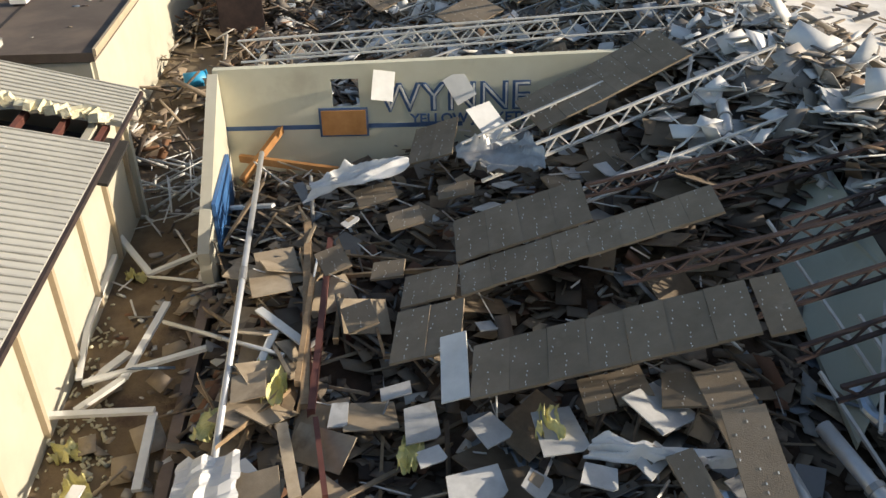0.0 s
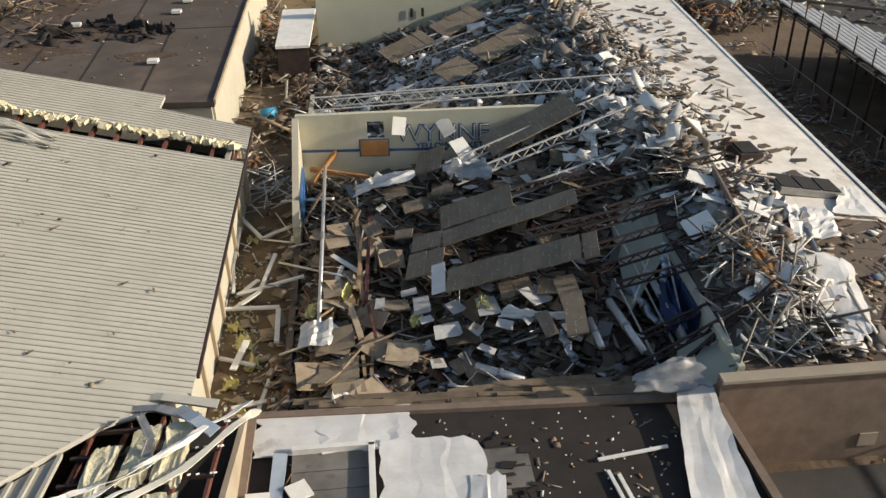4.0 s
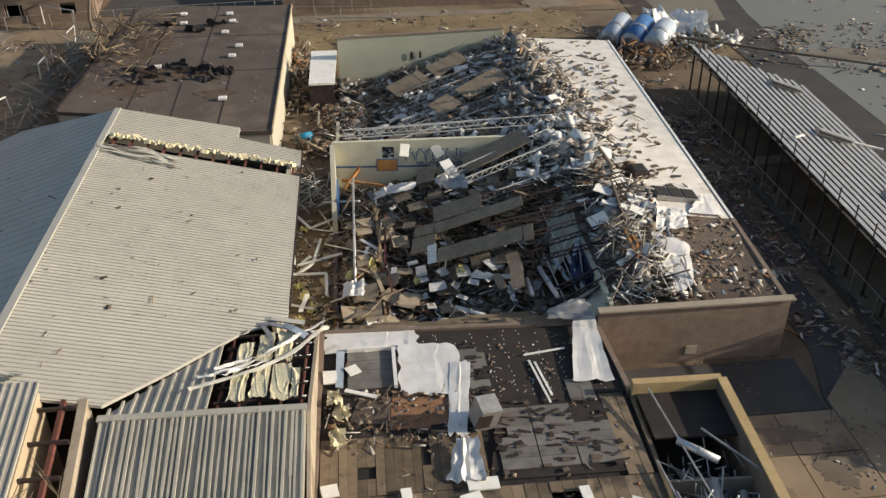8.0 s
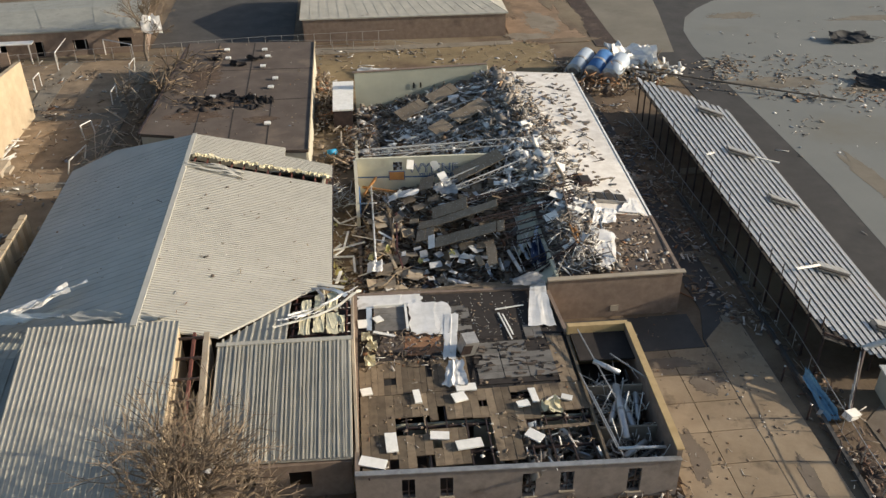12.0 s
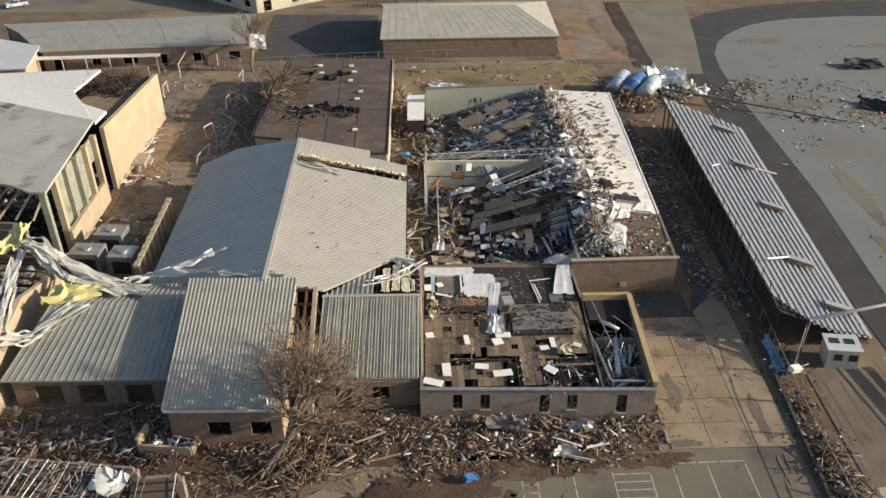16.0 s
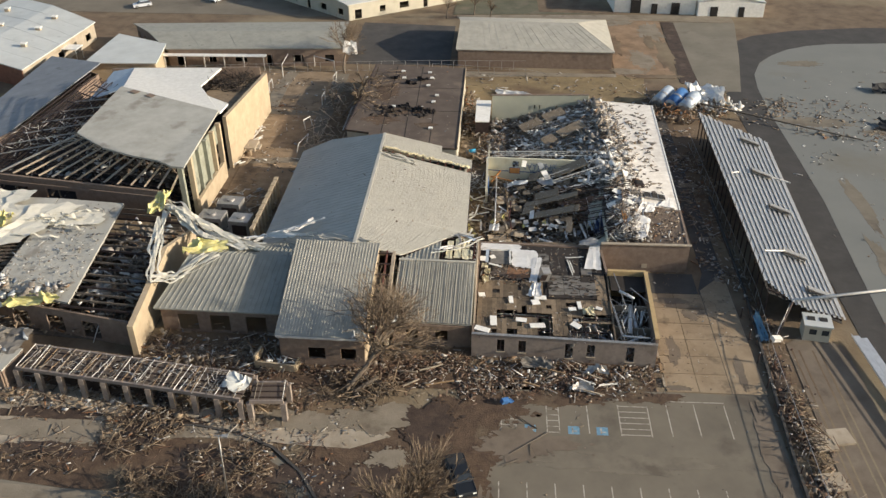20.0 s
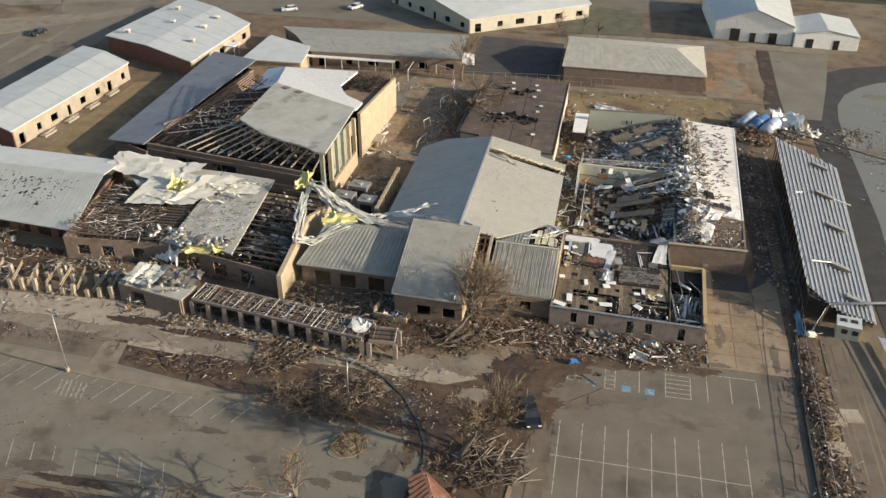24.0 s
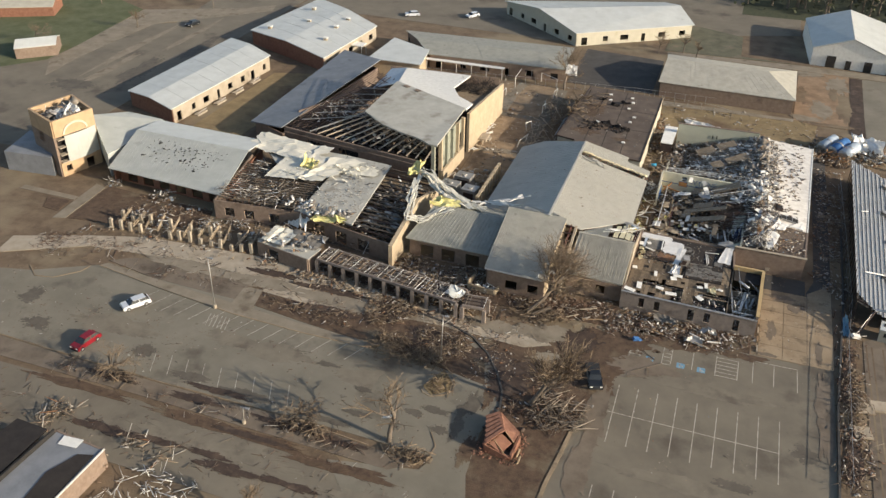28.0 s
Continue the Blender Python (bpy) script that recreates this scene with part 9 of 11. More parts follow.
cloth("dark_tarp", "black tarpaulin heaped on the sports field", (75.0, 84.0, 0.2), (82.0, 84.0, 0.2), (82.0, 87.0, 0.9), (75.6, 86.6, 0.9), "rubber", 30, 0.5, 129)
cloth("dark_tarp", "black tarpaulin lying on the sports field", (70.4, 67.0, 0.2), (76.0, 63.6, 0.2), (77.0, 67.0, 0.8), (71.0, 70.6, 0.7), "rubber", 30, 0.5, 130)
scatter("apron_litter", "grit, twigs and scraps on the concrete apron", [(22, -5), (29, -5), (33, 5), (33, 19), (22, 19)], 420, "rubble", "scraps", 0.07, 0.1, 0.02, 131, 0.5, 0.55, ragged=0.5)
scatter("grass_litter", "splintered timbers strewn before the house", [(-54, -58), (-44, -56), (-40, -64), (-50, -70), (-55, -68)], 160, "white", "sticks", 0.1, 0.15, 0.3, 132, 0.5, 0.9)

flat("drive_pad", [(29.35, -5.3), (33.15, -5.3), (33.15, 18.8), (29.35, 14.8)], 0.066, "concrete", "tan concrete strip of the service drive", "paving")
scatter("yard_litter", "pale splinters and torn sheets in the west yard", [(-40, 40), (-30, 36), (-29, 78), (-40, 80)], 130, "rubble_grey", "rubble", 0.08, 0.2, 0.2, 133, 0.5, 0.8, ragged=0.6)
scatter("roof_branches", "broken grey branches strewn over the tar roof", [(-22.5, 58), (-16, 60), (-16, 80), (-21.5, 82)], 90, "twig", "sticks", 4.55, 0.2, 0.7, 134, 0.6, 1.3)
scatter("drive_debris", "pale scraps along the foot of the grandstand", [(30.8, 20), (36, 12), (36.4, 66), (31, 66)], 420, "rubble_grey", "rubble", 0.06, 0.2, 0.1, 135, 0.5, 0.75, ragged=0.4)
scatter("yard_litter", "white boards and twisted strips behind the stage", [(-2, 69), (30, 69), (32, 90), (-4, 90)], 260, "rubble_grey", "rubble", 0.06, 0.15, 0.05, 136, 0.6, 1.0, ragged=0.8)
scatter("alley_boards", "sunlit pale boards and plaster along the alley", [(-1.4, 21), (0.8, 21), (0.8, 36), (-1.3, 40)], 26, "tan_wood", "sheets", 0.12, 0.2, 0.2, 137, 0.4, 0.8)


flat("front_bed", [(-103.8, 5.2), (-79, 3.6), (-77, -2.2), (-88, -6.2), (-103.2, -8.2)], 0.052, "mulch", "dark earth bed before the pale-roofed wing", "ground")
flat("tower_path", [(-107.0, 5.2), (-104.3, 4.4), (-103.6, -8.4), (-106.0, -9.2)], 0.07, "tan_dirt", "tan concrete path to the entrance tower", "walkway")
flat("tower_path", [(-120.0, -0.2), (-106.8, -0.6), (-106.8, -2.0), (-120.0, -1.8)], 0.066, "tan_dirt", "tan concrete path along the entrance tower", "walkway")
flat("tower_bed", [(-112.4, -2.6), (-107.2, -2.4), (-106.8, -6.6), (-110.6, -6.4)], 0.05, "mulch", "dark square bed beside the path", "ground")
for k, (x, y, r0) in enumerate(((-103.1, 6.2, 2.0), (-90.9, 5.0, 3.2), (-90.8, -2.9, 2.2), (-84.6, -4.3, 2.8), (-76.4, -1.5, 3.0), (-71.7, 0.8, 2.6), (-59.9, -7.6, 2.0), (-66.5, -2.4, 2.4))):
    poly = [(x + r0 * math.cos(q * 0.785), y + 0.6 * r0 * math.sin(q * 0.785)) for q in range(8)]
    scatter("canopy_heap", "heap of pale splintered canopy framing", poly, 70, "rubble_grey", "rubble", 0.1, 0.45, 1.0, 400 + k, 0.3, 0.9)
for k in range(11):
    r = random.Random(1400 + k)
    x, y, a = -92 + 2.7 * k, -5.6 + 0.1 * k + r.uniform(-0.5, 0.5), r.uniform(-0.5, 0.5)
    t = thing("fallen_canopy_truss", "weathered tan truss of the fallen covered walk", "truss", (x, y, 0.5), "fallen canopy trusses")
    lo, hi = Vector((x, y - 1.8, 0.4)), Vector((x + 2.6 * math.sin(a), y + 2.4, 0.9 + r.random()))
    part("chord", Shape().beam(lo, hi, 0.12), M["tan_wood"], t)
    part("chord", Shape().beam(lo + Vector((0, 0, 0.5)), hi + Vector((0.1, 0, 0.5)), 0.12), M["tan_wood"], t)
    for j in range(4):
        part("strut", Shape().beam(lo.lerp(hi, j / 4), lo.lerp(hi, (j + 1) / 4) + Vector((0, 0, 0.5)), 0.08), M["tan_wood"], t)


# ---- west yard ----
def pipe_frame(a, e, h, label, group, lean=(0, 0)):
    """A bent tube frame of two posts and a top bar."""
    t = thing("pipe_frame", label, "frame", (*a, 0), group)
    a, e = Vector((*a, 0)), Vector((*e, 0))
    up = Vector((lean[0], lean[1], h))
    part("post", Shape().tube(a, a + up, 0.09, 0.09, 8), M["white_steel"], t)
    part("post", Shape().tube(e, e + up, 0.09, 0.09, 8), M["white_steel"], t)
    part("top_bar", Shape().tube(a + up, e + up, 0.08, 0.08, 8), M["white_steel"], t)
    return t


BENT = "bent white tube frame standing in the yard"
for a, e, h, ln in (((-41.8, 87.7), (-41.9, 95.0), 2.7, (0, 0)), ((-41.9, 95.0), (-39.4, 95.2), 2.7, (0, 0)), ((-36.4, 94.0), (-31.6, 91.0), 2.4, (0, 0)), ((-31.8, 52.9), (-30.9, 57.0), 1.6, (0.4, 0.2)), ((-32.1, 62.3), (-31.2, 63.9), 1.8, (-0.3, 0.2)), ((-31.1, 73.4), (-31.0, 76.0), 1.7, (0, 0.3)), ((-42.6, 79.1), (-42.5, 81.5), 2.0, (0, 0)), ((-30.8, 83.4), (-30.6, 86.0), 2.0, (0.3, 0))):
    pipe_frame(a, e, h, BENT, "bent tube frames", ln)
for k in range(14):
    p = thing("canopy_post", "slim pale post along the back canopy", "post", (-60 + 1.6 * k, 94.6, 0), "canopy posts")
    part("shaft", Shape().tube((-60 + 1.6 * k, 94.6, 0), (-60 + 1.6 * k, 94.6, 2.6), 0.06, 0.06, 6), M["white_steel"], p)
for k in range(22):
    r = random.Random(960 + k)
    x, y = -40.4 + r.uniform(-0.5, 1.2), 46.5 + 19.5 * r.random()
    a, L = r.uniform(0.2, 1.9), r.uniform(1.0, 2.6)
    t = thing("white_timber", "white painted board thrown against the hall wall", "timber", (x, y, 0.2), "boards by the hall wall")
    part("shaft", Shape().box((x, y, 0.35 + 0.3 * r.random()), (L, 0.22, 0.1), r.uniform(-0.3, 0.3), r.uniform(-0.4, 0.4), a), M[r.choice(("white", "tan_wood", "white"))], t)
sb = thing("concrete_step", "low pale concrete loading step by the hall", "step", (-41, 54, 0))
part("block", Shape().span(-41.1, 52.6, 0, -39.0, 56.0, 0.8), M["pale_concrete"], sb)
part("tread", Shape().span(-39.0, 53.4, 0, -38.4, 55.2, 0.4), M["pale_concrete"], sb)
ld = thing("fallen_ladder", "long aluminium ladder lying on branches", "ladder", (-25, 60.5, 1.0))
for dx in (0.0, 1.3):
    part("rail", Shape().beam((-25.0 + dx, 60.5, 0.9), (-24.6 + dx, 70.2, 1.6), 0.1, 0.14), M["aluminium"], ld)
for k in range(14):
    f = (k + 0.5) / 14
    part("rung", Shape().tube((-25.0 + 0.4 * f, 60.5 + 9.7 * f, 0.9 + 0.7 * f), (-23.7 + 0.4 * f, 60.5 + 9.7 * f, 0.9 + 0.7 * f), 0.04, 0.04, 6), M["aluminium"], ld)
for x0, x1, y0, y1 in ((31.4, 34.9, 53.8, 55.0), (31.4, 34.2, 43.4, 44.8), (37.6, 40.6, 44.4, 45.8), (31.8, 34.0, 27.4, 28.4), (31.8, 33.6, 17.0, 18.0)):
    ob = part("drive_slab", Shape().span(x0, y0, 0.0, x1, y1, 0.085), M["tan_dirt"])
    tagged(ob, "pale concrete slab crossing the service drive", "paving", "drive slabs", "structure")
scatter("brush_heap", "heap of torn grey brush at the tar roof edge", [(-27.5, 60), (-22.5, 62), (-22.5, 80), (-27, 80)], 150, "twig", "sticks", 0.1, 0.4, 2.2, 138, 0.6, 1.2)

scatter("branch_heap", "broken pale branches heaped beside the street", [(-70.5, -54.5), (-64.5, -55), (-64.5, -51.5), (-70.5, -50.8)], 130, "rubble", "sticks", 0.1, 0.35, 0.7, 130, 0.4, 1.3, ragged=0.6)
scatter("branch_heap", "broken pale branches heaped by the broken house", [(-56, -56.5), (-48.5, -57), (-49, -53.5), (-56, -52.8)], 120, "rubble", "sticks", 0.1, 0.35, 0.7, 131, 0.4, 1.3, ragged=0.6)
scatter("roof_joist_litter", "pale splinters and laths caught on the bare joists", [(-78, 4), (-64, 3), (-64, 12), (-78, 20)], 260, "rubble_grey", "sticks", 4.3, 0.2, 0.4, 132, 0.4, 1.2)


# ---- paving details ----
def stripe(s, a, b, w=0.12, z=0.056):
    a, b = Vector((*a, 0)), Vector((*b, 0))
    d = (b - a).normalized()
    n = Vector((-d.y, d.x, 0)) * w / 2
    return s.slab([(p.x, p.y, z) for p in (a - n, b - n, b + n, a + n)], 0.004)


def bay(a, b, w=0.12, mat="paint", group="painted bay lines"):
    ob = part("bay_line", stripe(Shape(), a, b, w), M[mat])
    return tagged(ob, "faded white painted bay line on asphalt", "road marking", group)


for x in (12.9, 21.6, 24.6, 27.9):
    bay((x, -7.3), (x + 0.05, -12.4))
bay((16.2, -7.0), (28.0, -6.9))
for x0, x1 in ((3.6, 5.2), (8.5, 9.8), (16.3, 19.5)):
    t = thing("hatched_bay", "faded white hatched access bay", "road marking", (x0, -8, 0.05), "hatched access bays")
    part("line", stripe(Shape(), (x0, -7.8), (x0, -12.6)), M["paint"], t)
    part("line", stripe(Shape(), (x1, -7.8), (x1, -12.6)), M["paint"], t)
    for k in range(6):
        part("rung", stripe(Shape(), (x0, -8 - k * 0.88), (x1, -8 - k * 0.88)), M["paint"], t)
for x in (2.0, 6.7, 11.3, 14.3):
    t = thing("access_symbol", "faded blue square with a pale parking symbol", "road marking", (x, -12, 0.05), "parking symbols")
    part("square", Shape().span(x - 0.6, -12.6, 0.05, x + 0.6, -11.4, 0.056), M["blue_paint"], t)
    part("mark", Shape().span(x - 0.2, -12.4, 0.056, x - 0.05, -11.6, 0.06).span(x - 0.2, -12.2, 0.0561, x + 0.35, -12.05, 0.0601), M["paint"], t)
for k in range(9):
    x = 3.4 + k * 2.78
    bay((x, -19.6), (x + 0.1, -31.8))
    bay((x, -40), (x + 0.1, -52))
bay((2.8, -25.7), (25.8, -26.0))
bay((2.8, -46), (25.8, -46))
for k in range(15):
    x = -73 + k * 2.75
    bay((x, -22.6 - 0.12 * min(k, 9)), (x - 2.0, -27.4 - 0.1 * min(k, 9)), 0.11)
for k in range(9):
    x = -62 + k * 2.8
    bay((x, -40.6), (x - 1.8, -36.4), 0.1)
t = thing("hatched_bay", "faded white hatched loop painted on the asphalt", "road marking", (-60, -26, 0.05), "hatched access bays")
for k in range(6):
    part("rung", stripe(Shape(), (-60.6 + k * 0.7, -28.2), (-61.4 + k * 0.7, -25.2)), M["paint"], t)
slabs = thing("concrete_apron", "tan concrete apron cast in large square slabs", "paving", (22, -5.4, 0), "", "structure")
for i in range(2):
    for j in range(6):
        x0, y0 = 22.1 + i * 3.6, -5.3 + j * 3.2
        part("slab", Shape().span(x0 + 0.03, y0 + 0.03, -0.15, x0 + 3.57, y0 + 3.17, 0.062 + 0.004 * ((i * 3 + j) % 3)), M["concrete"], slabs)
flat("dark_patch", [(22.2, 13.9), (29.0, 14.0), (29.0, 18.6), (16.9, 18.6), (17, 13.6)], 0.05, "asphalt_dark", "dark tar patch between the brick walls", "paving")
for k in range(7):
    y = -3.8 + k * 2.5
    b = thing("wheel_stop", "pale concrete wheel stop with rusted ends", "wheel stop", (22.0, y, 0), "wheel stops")
    part("block", Shape().box((21.95, y, 0.14), (0.22, 1.6, 0.16)), M["wood" if k % 2 else "pale_concrete"], b)
    part("pin", Shape().tube((21.95, y - 0.6, 0.2), (21.95, y - 0.6, 0.26), 0.03, 0.03, 6), M["dark_steel"], b)

def kerb(pts, label, h=0.13, w=0.14, mat="concrete", name="kerb"):
    s = Shape()
    for a, b in zip(pts, pts[1:]):
        s.beam((*a, h / 2), (*b, h / 2), w, h)
    return tagged(part(name, s, M[mat]), label, "kerb", "", "structure")


# Wide dark kerb: its shadow line is put into the kerb's colour.
kerb([(-34.2, -13.8), (-29, -13.6), (-24.2, -14.4), (-20, -16.4), (-16.5, -19.6), (-14.1, -23.2), (-12.2, -27), (-11.6, -30.2), (-12, -33), (-12.6, -35)], "kerb with its shadow painted dark, curving round the turning circle", 0.22, 0.3, "asphalt_dark")
kerb([(-23.6, -30.0), (-22.8, -31.2), (-21.6, -31.5), (-20, -30.8), (-19.0, -29.4), (-19.2, -27.6), (-20.4, -25.6), (-21.6, -24.8)], "pale kerb round a small planted island")
kerb([(-24.6, -42.6), (-23.2, -44.2), (-21, -45.0), (-19.0, -44.6), (-17.6, -42.6), (-17.6, -40.4), (-19.0, -38.2)], "pale kerb round the end of the tree strip")
kerb([(-98, -24), (-95.2, -26.2), (-92, -25.6), (-88.8, -22.4), (-88.4, -20.4)], "pale kerb round a small corner island")
kerb([(-87, -19.7), (-72.7, -22.1), (-58.4, -24.0), (-45.2, -24.6), (-31, -24.4), (-28, -24.6)], "pale kerb along the front lawn")
kerb([(-89, -41.2), (-60, -42.2), (-40, -42.2), (-26, -43.4)], "pale kerb along the tree strip")
kerb([(-3.4, -80), (-2.3, -42), (-1.7, -37), (-1.0, -29.6)], "worn kerb along the main car park", 0.14, 0.5)
flat("tree_strip", [(-110, -41.4), (-89, -41.4), (-60, -42.4), (-40, -42.4), (-24, -43.8), (-19, -44.6), (-22, -46.6), (-40, -46.2), (-60, -45.6), (-110, -45)], 0.07, "brown_lane", "narrow bare-earth strip with broken trees", "ground")
flat("front_lawn", [(-86.6, -17.8), (-83, -15.6), (-78.6, -14.3), (-70.7, -13.5), (-59.2, -14.4), (-58.6, -20.4), (-67.5, -20.1), (-76.9, -19.6)], 0.08, "brown_lane", "bare-earth lawn in front of the school", "ground")
flat("front_lawn", [(-56.2, -20.8), (-57.0, -16.8), (-46.6, -17.5), (-39.4, -16.0), (-24.6, -15.2), (-17, -20), (-15, -26.5), (-26, -24.4), (-31.2, -23.1), (-39.5, -22.9), (-47.5, -22.0)], 0.08, "mulch", "bare earth lawn strewn with twigs", "ground")
flat("turning_bed", [(-12.4, -35), (-11.4, -30), (-14, -23), (-20, -16.2), (-10, -15), (-3, -7), (1.9, -9), (0.6, -20), (-0.8, -29.6), (-2.2, -42), (-3.3, -70), (-6, -64), (-14, -60)], 0.045, "mulch", "dark wet earth between the car parks", "ground")
flat("small_island", [(-23.4, -29.8), (-21.6, -31.2), (-19.3, -29.4), (-19.5, -27.6), (-21.6, -25.2)], 0.1, "lawn", "small kerbed planted island", "ground")


flat("turning_circle", [(-27, -24.8), (-24.2, -21.6), (-22.6, -18.6), (-20.2, -16.7), (-16.7, -19.8), (-14.3, -23.4), (-12.4, -27.1), (-11.8, -30.2), (-12.2, -33), (-12.8, -36), (-12.2, -44), (-9, -54), (-22, -56), (-30, -47.6), (-18.2, -45.2), (-17.2, -42.6), (-18.6, -38), (-30, -38), (-30, -30)], 0.058, "asphalt_worn", "worn asphalt turning circle inside a dark curved kerb", "road")
blots("mud_spill", "brown mud and leaf litter washed over the turning circle", "mulch", [(-21.5, -19.0, 2.2, 1.2), (-17.8, -21.0, 1.8, 0.9), (-24.8, -23.0, 2.0, 1.0), (-13.6, -28.6, 0.8, 2.4), (-13.4, -40.0, 0.9, 3.0)], 0.066, 21)
blots("damp_stain", "dark damp patch on the turning circle", "damp", [(-15.4, -30.6, 1.0, 2.2), (-16.0, -36.4, 0.8, 1.8), (-19.6, -34.0, 1.8, 0.7), (-22.6, -35.4, 1.2, 0.6)], 0.068, 22)


# ---- trees ----
def bare_tree(name, label, base, height, lean=(0, 0), spread=1.0, limbs=7, seed=0, twigs=4, trunk_r=0.25, flop=0.0, depth=4, twig=0.022):
    """A leafless tree: tapered trunk, forking limbs and fine twigs."""
    r = random.Random(seed)
    wood, fine = Shape(), Shape()
    base = Vector(base)

    def grow(p, d, length, rad, level):
        steps = 3 if level < 2 else 2
        q = p
        for k in range(steps):
            d = (d + Vector((r.gauss(0, 0.16), r.gauss(0, 0.16), r.gauss(0.02, 0.1) - flop * 0.1 * level))).normalized()
            e = q + d * length / steps
            if e.z < 0.1:
                e.z = 0.1 + 0.1 * r.random()
            r0, r1 = rad * (1 - 0.25 * k / steps), rad * (1 - 0.25 * (k + 1) / steps)
            r0, r1 = max(r0, twig), max(r1, twig * 0.8)
            (wood if level < 2 else fine).tube(q, e, r0, r1, 7 if level == 0 else 5 if level == 1 else 3, False)
            q = e
            if level >= 1 and level < depth:
                side = (d + Vector((r.gauss(0, 0.7), r.gauss(0, 0.7), r.gauss(0.1, 0.4)))).normalized()
                grow(q, side, length * r.uniform(0.4, 0.65), rad * 0.45, level + 1)
        if level < depth:
            n = limbs if level == 0 else twigs if level == 1 else 3
            for k in range(n):
                side = (d + Vector((r.gauss(0, 0.55), r.gauss(0, 0.55), r.gauss(0.05, 0.3))) * spread).normalized()
                grow(q, side, length * r.uniform(0.5, 0.85), rad * r.uniform(0.4, 0.6), level + 1)

    t = thing(name, label, "tree", tuple(base))
    grow(base, Vector((lean[0], lean[1], 1)).normalized(), height * 0.38, trunk_r, 0)
    part("trunk", wood, M["bark"], t, smooth=True)
    part("crown", fine, M["twig"], t)
    return t


fallen = bare_tree("fallen_tree", "fallen leafless tree with a dense brown crown", (-13.8, -7.0, 0.2), 13.5, (1.0, 0.9), 1.15, 10, 1, 8, 0.32, 0.12, 4, 0.017)
part("trunk", Shape().tube((-13.0, -7.6, 0.15), (-10.4, -5.6, 0.9), 0.3, 0.22, 8), M["bark"], fallen)
bare_tree("fallen_tree", "broken leafless tree with fine tangled branches", (-7.8, -28.4, 0), 12.0, (0.06, 0.05), 0.62, 8, 2, 5, 0.36, -0.08, 4, 0.026)
bare_tree("fallen_tree", "broken leafless tree leaning over dark earth", (-6.8, -27.0, 0), 7.5, (0.3, 0.1), 0.7, 5, 3, 4, 0.24, 0.0, 4, 0.022)
st = bare_tree("broken_tree", "tall tree stump with a splintered white top", (-23.7, -41.8, 0), 10.5, (0.05, 0.02), 1.5, 6, 4, 3, 0.38, 0.25, 3)
cloth("torn_membrane", "white scrap of sheeting caught in a broken tree", (-24.6, -42.0, 4.0), (-23.2, -42.0, 4.4), (-23.2, -41.2, 4.3), (-24.6, -41.4, 4.1), "membrane", 8, 0.3, 120)
bare_tree("fallen_tree", "uprooted leafless tree lying at the lot edge", (-34.0, -24.0, 0.2), 5.0, (3.4, 0.6), 1.0, 7, 5, 4, 0.28, 0.35, 3)
bare_tree("fallen_tree", "uprooted leafless tree lying by the lawn", (-24.6, -26.0, 0.2), 4.4, (0.9, 3.2), 1.0, 6, 6, 4, 0.22, 0.35, 3)
bare_tree("fallen_tree", "splintered tree on the grass strip", (-67.5, -43.4, 0.2), 7.0, (0.9, -0.3), 1.3, 8, 7, 3, 0.22, 0.2, 3)
bare_tree("fallen_tree", "splintered tree beside the street", (-38.5, -43.6, 0.2), 7.0, (1.2, -0.1), 1.3, 8, 8, 3, 0.22, 0.2, 3)
bare_tree("bare_tree", "tall leafless tree hung with torn white sheeting", (-29.5, 90.5, 0), 10.5, (0, 0), 0.8, 6, 9, 4, 0.25, 0.0, 4)
cloth("torn_membrane", "white sheeting caught in a bare tree", (-29.6, 90.0, 4.5), (-26.4, 90.2, 3.5), (-26.6, 90.8, 6.5), (-29.2, 90.8, 7.0), "membrane", 10, 0.5, 121)
bare_tree("fallen_tree", "fallen grey tree tangled across the tar roof", (-26, 66, 1.0), 10, (1.0, 0.5), 1.3, 6, 10, 3, 0.32, 0.1, 2, 0.05)
bare_tree("fallen_tree", "fallen grey tree lying beside the tar roof", (-25, 76, 0.6), 9, (1.0, -0.2), 1.3, 6, 11, 3, 0.28, 0.1, 2, 0.05)
bare_tree("bare_tree", "broken leafless tree by the path", (-28, 70, 0), 6.5, (0.1, 0.1), 1.2, 5, 12, 3, 0.2, 0.0, 2, 0.04)
for k, (x, y, h) in enumerate(((-10.5, 128, 7), (-4, 131, 6), (0, 128, 5.5), (-160, 92, 8), (-178, 70, 8), (-150, 118, 7), (-185, 108, 8), (-34, -60, 6), (-78, -62, 7), (-88, -66, 7))):
    bare_tree("bare_tree", "distant leafless tree with thin twigs", (x, y, 0), h, (0.05, 0), 1.0, 6, 20 + k, 4, 0.18, 0.0, 3)
